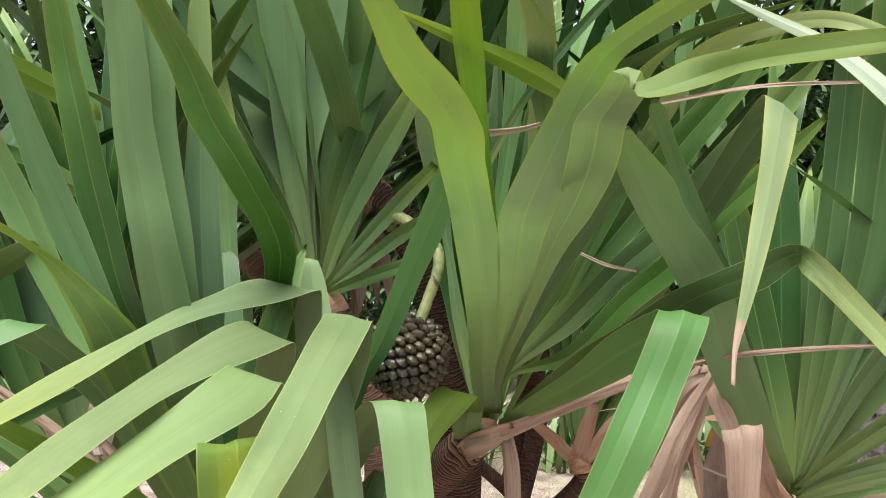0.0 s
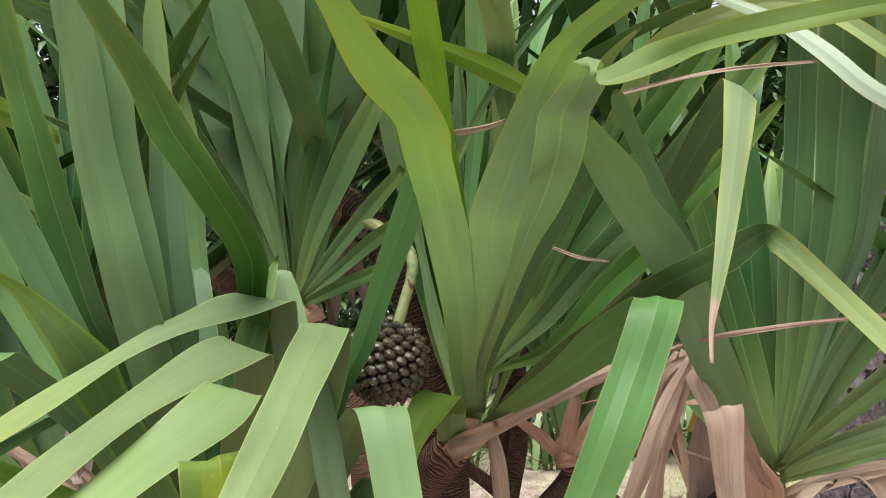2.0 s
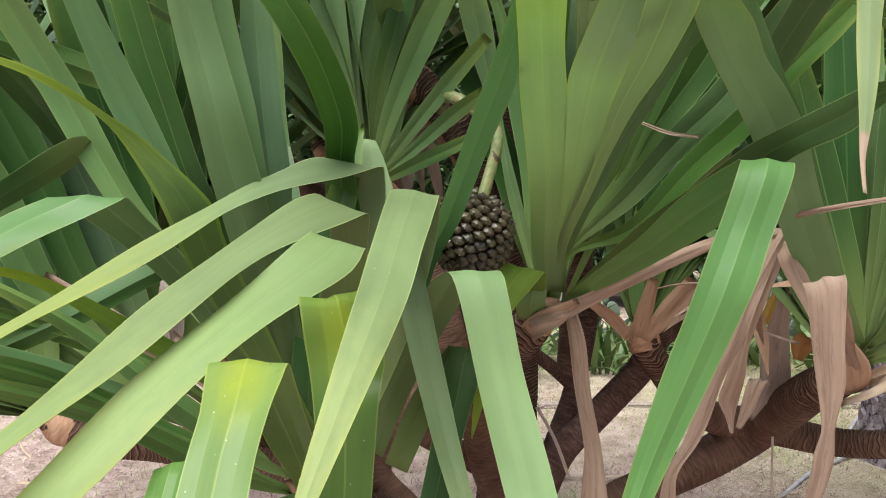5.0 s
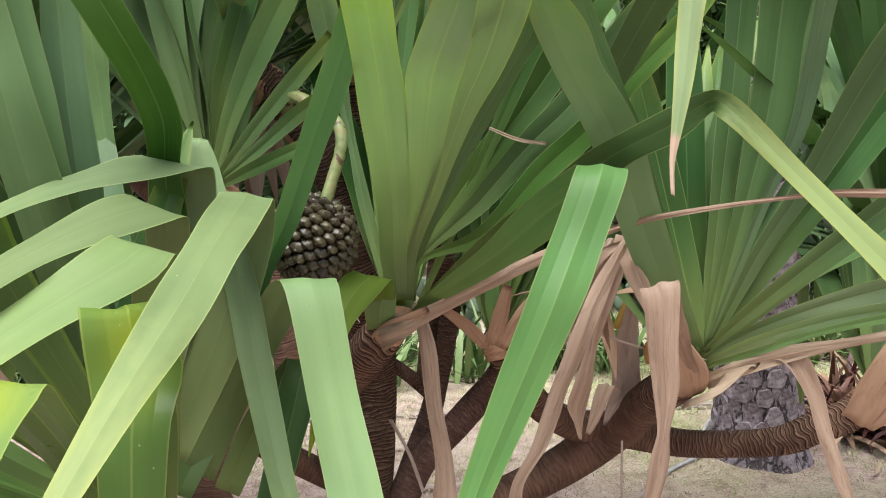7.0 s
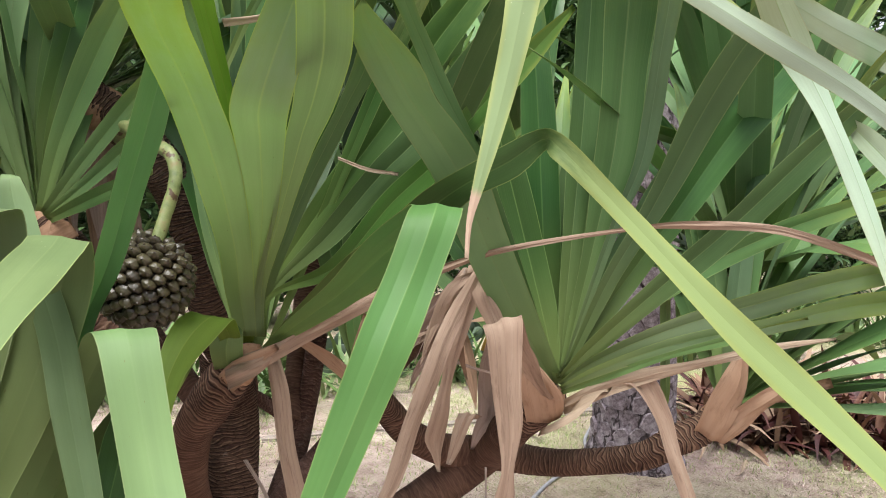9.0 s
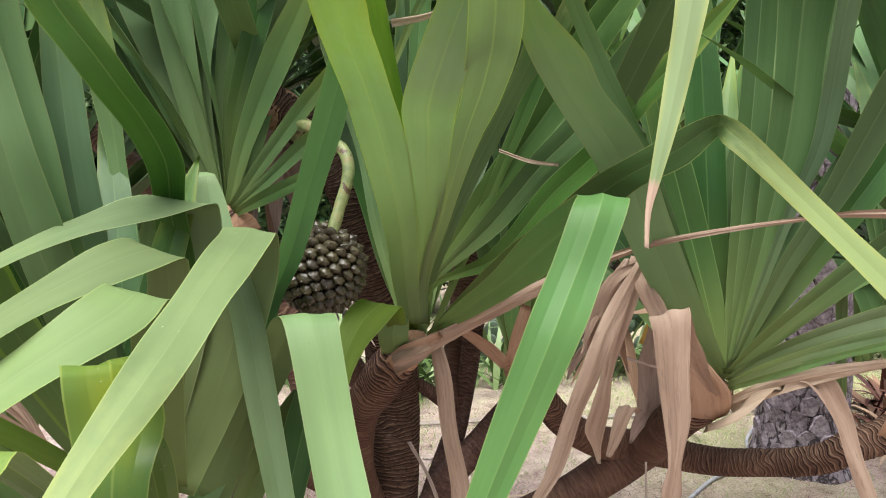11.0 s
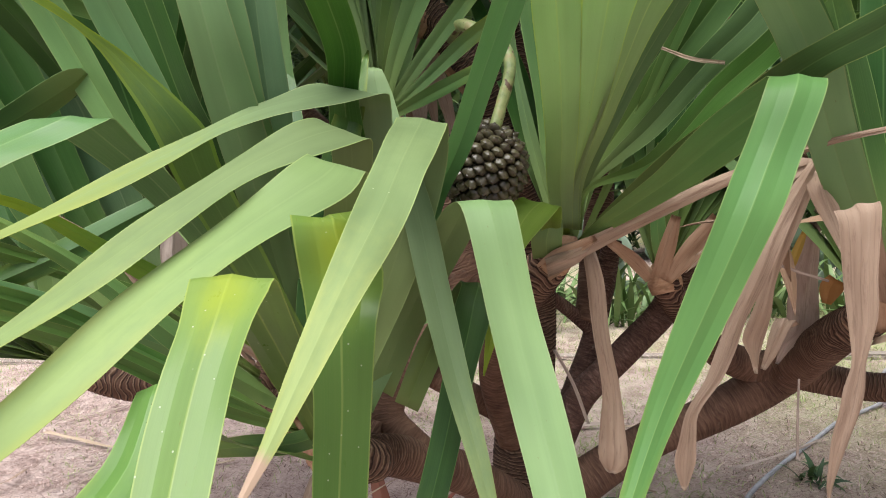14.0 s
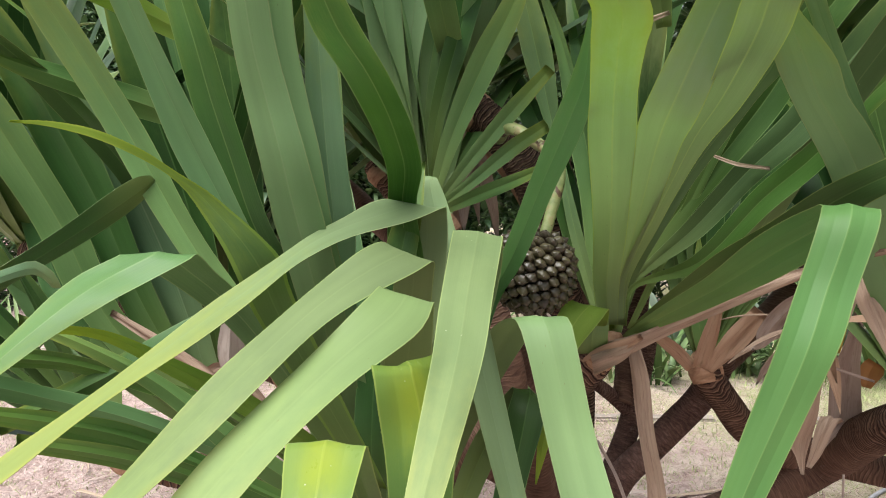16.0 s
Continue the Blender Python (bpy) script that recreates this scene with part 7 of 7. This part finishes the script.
# ---- background: pine trunk ----
def make_pine():
    rng = random.Random(3)
    sides, verts, faces = 40, [], []
    levels = [(-0.1, 1.5), (0.03, 1.25), (0.12, 1.08), (0.3, 1.0), (0.8, 0.96), (1.6, 0.93), (2.6, 0.9), (4.0, 0.86)]
    for z, k in levels:
        for j in range(sides):
            th = 2 * math.pi * j / sides
            r = 0.215 * k * (1 + 0.05 * math.sin(3 * th + z) + 0.04 * math.sin(7 * th + 2 * z) + rng.uniform(-0.02, 0.02))
            verts.append((r * math.cos(th), r * math.sin(th), z))
    for i in range(len(levels) - 1):
        for j in range(sides):
            k = (j + 1) % sides
            faces.append((i * sides + j, i * sides + k, (i + 1) * sides + k, (i + 1) * sides + j))
    me = bpy.data.meshes.new("trunk")
    me.from_pydata(verts, [], faces)
    me.polygons.foreach_set("use_smooth", [True] * len(me.polygons))
    tree = new("background_tree")
    tree.location = (2.2, 3.74, 0)
    tagged(tree, "thick grey tree trunk with flaky plated bark", "tree")
    part("trunk", me, pine_bark, tree)
    plates = []
    for k in range(6):
        bm = bmesh.new()
        low, high = [], []
        for j in range(7):
            a = 2 * math.pi * j / 7 + rng.uniform(-0.25, 0.25)
            x, z = 0.053 * math.cos(a) * rng.uniform(0.75, 1.1), 0.06 * math.sin(a) * rng.uniform(0.75, 1.15)
            low.append(bm.verts.new((x, -0.012, z)))
            high.append(bm.verts.new((x * 0.93, 0.0035 + rng.uniform(-0.0015, 0.0015), z * 0.93)))
        for j in range(7):
            bm.faces.new((low[j], low[(j + 1) % 7], high[(j + 1) % 7], high[j]))
        bm.faces.new(high)
        bmesh.ops.recalc_face_normals(bm, faces=bm.faces[:])
        plates.append(bpy.data.meshes.new("bark_plate"))
        bm.to_mesh(plates[-1])
        bm.free()
    for row in range(15):
        for j in range(14):
            z = 0.1 + row * 0.092 + rng.uniform(-0.012, 0.012)
            th = 2 * math.pi * (j + 0.5 * (row % 2)) / 14 + rng.uniform(-0.05, 0.05)
            flare = 1.08 - 0.08 * min(1.0, (z - 0.1) / 0.2) if z < 0.3 else 1.0 - 0.05 * (z - 0.3)
            r = 0.215 * flare * (1 + 0.05 * math.sin(3 * th + z) + 0.04 * math.sin(7 * th + 2 * z))
            p = part("bark_plate", rng.choice(plates), plate_bark, tree)
            p.matrix_basis = Matrix.Translation((r * math.cos(th), r * math.sin(th), z)) @ Euler((rng.uniform(-0.06, 0.06), rng.uniform(-0.2, 0.2), th - math.pi / 2)).to_matrix().to_4x4()


make_pine()


def strap_mesh(name, rng, length, width, droop, n=5):
    """One arching strap leaf as a mesh, springing from the origin towards +x, folded along its middle."""
    verts, faces, uvs = [], [], []
    x = z = 0.0
    rise = 0.0
    for i in range(n + 1):
        f = i / n
        w = width * 0.5 * min(1.0, 0.55 + 1.5 * f) * (1 - f ** 2.2 * 0.95)
        verts += [(x, -w, z + 0.25 * w), (x, 0.0, z), (x, w, z + 0.25 * w)]
        x += math.cos(rise) * length / n
        z += math.sin(rise) * length / n
        rise -= droop / n * (0.5 + f)
    for i in range(n):
        for j in (0, 1):
            faces.append((3 * i + j, 3 * i + 3 + j, 3 * i + 4 + j, 3 * i + 1 + j))
    me = bpy.data.meshes.new(name)
    me.from_pydata(verts, [], faces)
    me.polygons.foreach_set("use_smooth", [True] * len(me.polygons))
    return me


straps_made = {}


def clump(name, place, count, length, width, material, label, category, seed, spread=0.12, rise=(0.5, 1.45), droop=1.2, group=""):
    """A tuft of strap leaves, each leaf a part; alike leaves share a mesh."""
    rng = random.Random(seed)
    mats = material if isinstance(material, tuple) else (material,)
    if name not in straps_made:
        straps_made[name] = [(strap_mesh("leaf", rng, length * rng.uniform(0.6, 1.2), width * rng.uniform(0.7, 1.3), droop * rng.uniform(0.4, 1.7)), mats[k % len(mats)]) for k in range(12)]
    root = new(name)
    root.location = place
    tagged(root, label, category, group=group)
    for i in range(count):
        leaf = part("leaf", *rng.choice(straps_made[name]), root)
        leaf.matrix_basis = Matrix.Translation((rng.gauss(0, spread), rng.gauss(0, spread), 0)) @ Euler((rng.uniform(-0.3, 0.3), -rng.uniform(*rise), rng.uniform(0, 6.28))).to_matrix().to_4x4() @ Matrix.Scale(rng.uniform(0.85, 1.15), 4)
    return root


rng = random.Random(12)
for i in range(26):
    x = -4.5 + i * 0.42 + rng.uniform(-0.15, 0.15)
    clump("lily_clump", (x, 5.6 + rng.uniform(-0.25, 0.5) + 0.05 * x, 0), 46, 0.75, 0.045, lily_leaf, "clump of arching green strap-leaved lilies in the bed behind", "plant", 200 + i, group="lilies in the bed")
for i in range(16):
    row, k = divmod(i, 8)
    x = 2.9 + k * 0.2 + row * 0.32 + rng.uniform(-0.06, 0.06)
    clump("cordyline", (x, 4.02 - k * 0.16 + row * 0.35 + rng.uniform(-0.06, 0.06), 0), 60, 0.5, 0.05, (red_leaf, dead_strap, red_leaf), "dark red broad-leaved cordyline with brown dead leaves beside the lawn", "plant", 300 + i, 0.09, (0.25, 1.5), 1.5, group="cordylines in the bed")


def shrub(place, size, count, material, label, seed, leaf=0.085):
    rng = random.Random(seed)
    leaves = []
    for i in range(count):
        d = Vector((rng.gauss(0, 1), rng.gauss(0, 1), rng.gauss(0, 1))).normalized() * rng.uniform(0.55, 1.0) ** 0.5
        base = (d.x * size[0], d.y * size[1], size[2] * (0.95 + d.z))
        if noise.noise(Vector(base) * 2.2 + Vector((seed, 0, 0))) < -0.18:
            continue
        leaves.append(strap_faces(rng, base, rng.uniform(0, 6.28), rng.uniform(-0.6, 1.2), leaf * rng.uniform(1.2, 2.6), leaf * rng.uniform(0.5, 0.9), 0.8, 3))
    ob = straps("shrub", leaves, material)
    ob.location = place
    return tagged(ob, label, "shrub", group="shrubs behind the lawn")


for i in range(15):
    x = -8 + i * 1.15
    shrub((x, 8.2 + rng.uniform(-0.3, 0.6), 0), (1.0, 0.7, 1.9 + rng.uniform(-0.4, 0.6)), 6500, shrub_leaf, "dense dark green garden shrub behind the lawn", 400 + i)


for i in range(13):
    x = -12 + i * 2.1
    shrub((x, 12.5 + rng.uniform(-0.5, 0.8), 0), (1.7, 1.0, 3.4 + rng.uniform(-0.6, 0.6)), 4200, shrub_leaf, "tall dense dark green tree hedge at the garden's end", 440 + i, 0.2)


def make_treeline():
    """Distant trees that close the garden behind the hedges."""
    bm = bmesh.new()
    grid = []
    for i in range(121):
        a = radians(-60 + i * 3.0)
        row = []
        for j in range(9):
            h = 6.5 + 1.6 * noise.noise((i * 0.17, 0, 4)) + 1.1 * noise.noise((i * 0.6, 2, 0))
            r = 22 + 2.2 * noise.noise((i * 0.5, j * 0.9, 0)) + 0.5 * j
            row.append(bm.verts.new((r * math.sin(a), r * math.cos(a), -0.3 + h * j / 8)))
        grid.append(row)
    for i in range(120):
        for j in range(8):
            bm.faces.new((grid[i][j], grid[i][j + 1], grid[i + 1][j + 1], grid[i + 1][j])).smooth = True
    tagged(part("backdrop", bm, far_foliage, None), "distant dark green trees round the garden", "treeline", kind="structure")


make_treeline()
pad_mesh = []


def make_cactus(place, seed):
    rng = random.Random(seed)
    root = new("prickly_pear")
    root.location = place
    tagged(root, "low grey-green prickly pear with flat oval pads", "cactus", group="prickly pears")
    spots = [((0, 0, 0.14), 0.0)]
    for i in range(30):
        spots.append(((rng.uniform(-0.4, 0.4), rng.uniform(-0.15, 0.15), rng.uniform(0.06, 0.62)), rng.uniform(-0.9, 0.9)))
    if not pad_mesh:
        bm = bmesh.new()
        bmesh.ops.create_uvsphere(bm, u_segments=14, v_segments=10, radius=1)
        for v in bm.verts:
            v.co = Vector((v.co.x * 0.055 * (1 + 0.2 * v.co.z), v.co.y * 0.011, v.co.z * 0.085))
        for f in bm.faces:
            f.smooth = True
        pad_mesh.append(bpy.data.meshes.new("pad"))
        bm.to_mesh(pad_mesh[0])
        bm.free()
    pads = pad_mesh[0]
    for p, lean in spots:
        pad = part("pad", pads, cactus_pad, root)
        pad.matrix_basis = Matrix.Translation(p) @ Euler((rng.uniform(-0.3, 0.3), lean, rng.uniform(-0.6, 0.6))).to_matrix().to_4x4() @ Matrix.Scale(rng.uniform(0.75, 1.3), 4)
    return root


for i, p in enumerate(((1.05, 6.1, 0), (1.7, 5.9, 0), (2.4, 6.0, 0))):
    make_cactus(p, 60 + i)


def make_grass():
    """Thin dry grass, leaf litter and clippings over the ground."""
    rng = random.Random(8)
    leaves, bits = [], []
    for i in range(90000):
        x, y = rng.uniform(-3.6, 4.8), rng.uniform(2.0, 6.4)
        if noise.noise((x * 1.1, y * 1.1, 9)) + 0.14 * x + 0.25 * (y - 3.3) < rng.uniform(-0.5, 0.55):
            continue
        leaves.append(strap_faces(rng, (x, y, 0.0), rng.uniform(0, 6.28), rng.uniform(0.1, 1.2), rng.uniform(0.02, 0.06), 0.004, 1.0, 2))
    grass = straps("grass", leaves, grass_blade)
    tagged(grass, "thin dry yellow-green grass on bare soil", "grass", kind="stuff")
    for i in range(130000):
        x, y = rng.uniform(-3.6, 4.6), rng.uniform(1.6, 5.0)
        if noise.noise((x * 1.1, y * 1.1, 9)) + 0.1 * x + 0.25 * (y - 3.6) > rng.uniform(-0.2, 0.7):
            continue
        bits.append(strap_faces(rng, (x, y, 0.012 + rng.uniform(0, 0.012)), rng.uniform(0, 6.28), rng.uniform(-0.2, 0.6), rng.uniform(0.008, 0.04), rng.uniform(0.002, 0.006), 0.3, 1))
    lit = straps("leaf_litter", bits, litter_mat)
    tagged(lit, "scattered dry leaf litter and clippings on the soil", "litter", kind="stuff")


make_grass()


def make_hose():
    pts = [(0.55, 1.9), (0.72, 2.35), (0.82, 2.6), (0.93, 2.79), (1.13, 3.03), (1.36, 3.27), (1.62, 3.54), (1.8, 3.67), (1.95, 3.8), (2.05, 4.05), (2.3, 4.4)]
    rows = [(x, y, 0.022, 0.0095) for x, y in pts]
    ob = stem("garden_hose", None, hose_rubber, rows, 0.05, 0.0, 12, 0.03, seed=5, lump=0.0)
    return tagged(ob, "pale grey garden hose lying on the ground", "hose")


make_hose()


def make_edging():
    """A low run of worn concrete edging blocks."""
    edge = new("garden_edging")
    edge.location = (0, 4.62, -0.03)
    tagged(edge, "low worn concrete edging along the lawn", "edging", kind="structure")
    rng = random.Random(4)
    bm = bmesh.new()
    bmesh.ops.create_cube(bm, size=1)
    bmesh.ops.scale(bm, vec=(0.78, 0.09, 0.09), verts=bm.verts)
    bmesh.ops.bevel(bm, geom=list(bm.edges), offset=0.012, segments=2, affect="EDGES")
    me = bpy.data.meshes.new("edging_block")
    bm.to_mesh(me)
    bm.free()
    for i in range(16):
        b = part("edging_block", me, edging_concrete, edge)
        b.matrix_basis = pose(-6.4 + i * 0.8, rng.uniform(-0.015, 0.015), rng.uniform(0.0, 0.008), 0, 0, rng.uniform(-1.2, 1.2))


make_edging()


def make_bromeliad(place, seed, count, mats):
    """A low rosette of broad coloured leaves, each leaf a part."""
    rng = random.Random(seed)
    root = new("bromeliad")
    root.location = place
    tagged(root, "low red and orange broad-leaved rosette at the foot of the trunk", "plant", group="rosettes under the tree")
    for i in range(count):
        rows = arching((0, 0, 0.02), i * 137.5 + rng.uniform(-15, 15), rng.uniform(25, 75), rng.uniform(0.35, 0.6), rng.uniform(0.035, 0.06), rng.uniform(40, 90), rng.uniform(-20, 20), rng)
        blade(root, rng.choice(mats), 0.25, 0, *rows, step=0.05)
    return root


def tinted(name, a, b):
    n = Nodes(name)
    rnd = n.add("ShaderNodeObjectInfo").outputs["Random"]
    uv = n.add("ShaderNodeUVMap").outputs[0]
    col = n.mix(n.noise(n.scaled(uv, 2, 14, 1), 1.0, 4.0), (*a, 1), (*b, 1))
    col = n.mix(n.math("MULTIPLY", rnd, 0.4), col, (0.2, 0.16, 0.06, 1))
    return n.finish(col, 0.45, n.bump(n.noise(n.scaled(uv, 20, 3, 1), 1.0), 0.3, 0.001), 0.4)


leaf_red = tinted("leaf_red", (0.16, 0.02, 0.025), (0.32, 0.06, 0.05))
leaf_orange = tinted("leaf_orange", (0.35, 0.13, 0.03), (0.5, 0.24, 0.07))
leaf_yellow = tinted("leaf_yellow", (0.5, 0.3, 0.05), (0.62, 0.45, 0.1))
make_bromeliad((-0.33, 2.12, 0), 21, 18, (leaf_red, leaf_orange, leaf_dry, leaf_straw))
make_bromeliad((-0.02, 1.98, 0), 22, 14, (leaf_red, leaf_orange, leaf_straw))
make_bromeliad((-0.62, 1.95, 0), 23, 12, (leaf_orange, leaf_dry, leaf_straw))

# weeds round the trunk
for i, (x, y) in enumerate(((0.52, 2.62), (0.6, 2.55), (0.45, 2.7), (1.25, 2.95))):
    clump("weed", (x, y, 0), 16, 0.13, 0.028, shrub_leaf, "small leafy green weed growing in the soil", "weed", 500 + i, 0.03, (0.3, 1.4), 1.0, group="weeds round the trunk")

# a dead orange leaf caught among the branches
blade(crown_d, leaf_orange, 0.3, 0, (1.018, 2.450, 0.835, 0.013, 0.000, -0.005), (1.030, 2.450, 0.887, 0.036, 0.000, -0.005), (1.050, 2.460, 0.913, 0.024, 0.000, -0.010), name="dry_leaf", label="bright orange dead leaf")
blade(crown_d, leaf_yellow, 0.3, 0, (0.846, 2.300, 0.986, 0.020, 0.000, -0.003), (0.865, 2.300, 1.048, 0.016, 0.000, -0.002), (0.878, 2.300, 1.090, 0.010, 0.000, -0.001), name="dry_leaf", label="yellow dying leaf with dark spots")
# fallen sticks and dry straps on the ground
rng = random.Random(17)
for i in range(26):
    x, y, az = rng.uniform(-3.0, 3.2), rng.uniform(2.4, 4.4), rng.uniform(0, 360)
    ln = rng.uniform(0.18, 0.6)
    c, s = math.cos(radians(az)), math.sin(radians(az))
    w = rng.uniform(0.004, 0.016)
    rows = [(x + c * ln * f + 0.02 * math.sin(5 * f + i), y + s * ln * f, 0.03 + 0.012 * math.sin(3 * f + i), -s * w * (1 - 0.8 * f), c * w * (1 - 0.8 * f), 0.002) for f in (0, 0.33, 0.66, 1.0)]
    ob = blade(None, rng.choice((leaf_straw, leaf_dry, leaf_dry_grey)), 0.3, 0, *rows, name="fallen_leaf", step=0.05, wave=0.008)
    tagged(ob, "narrow dry brown leaf strap fallen on the soil", "dry leaf", group="fallen leaves")
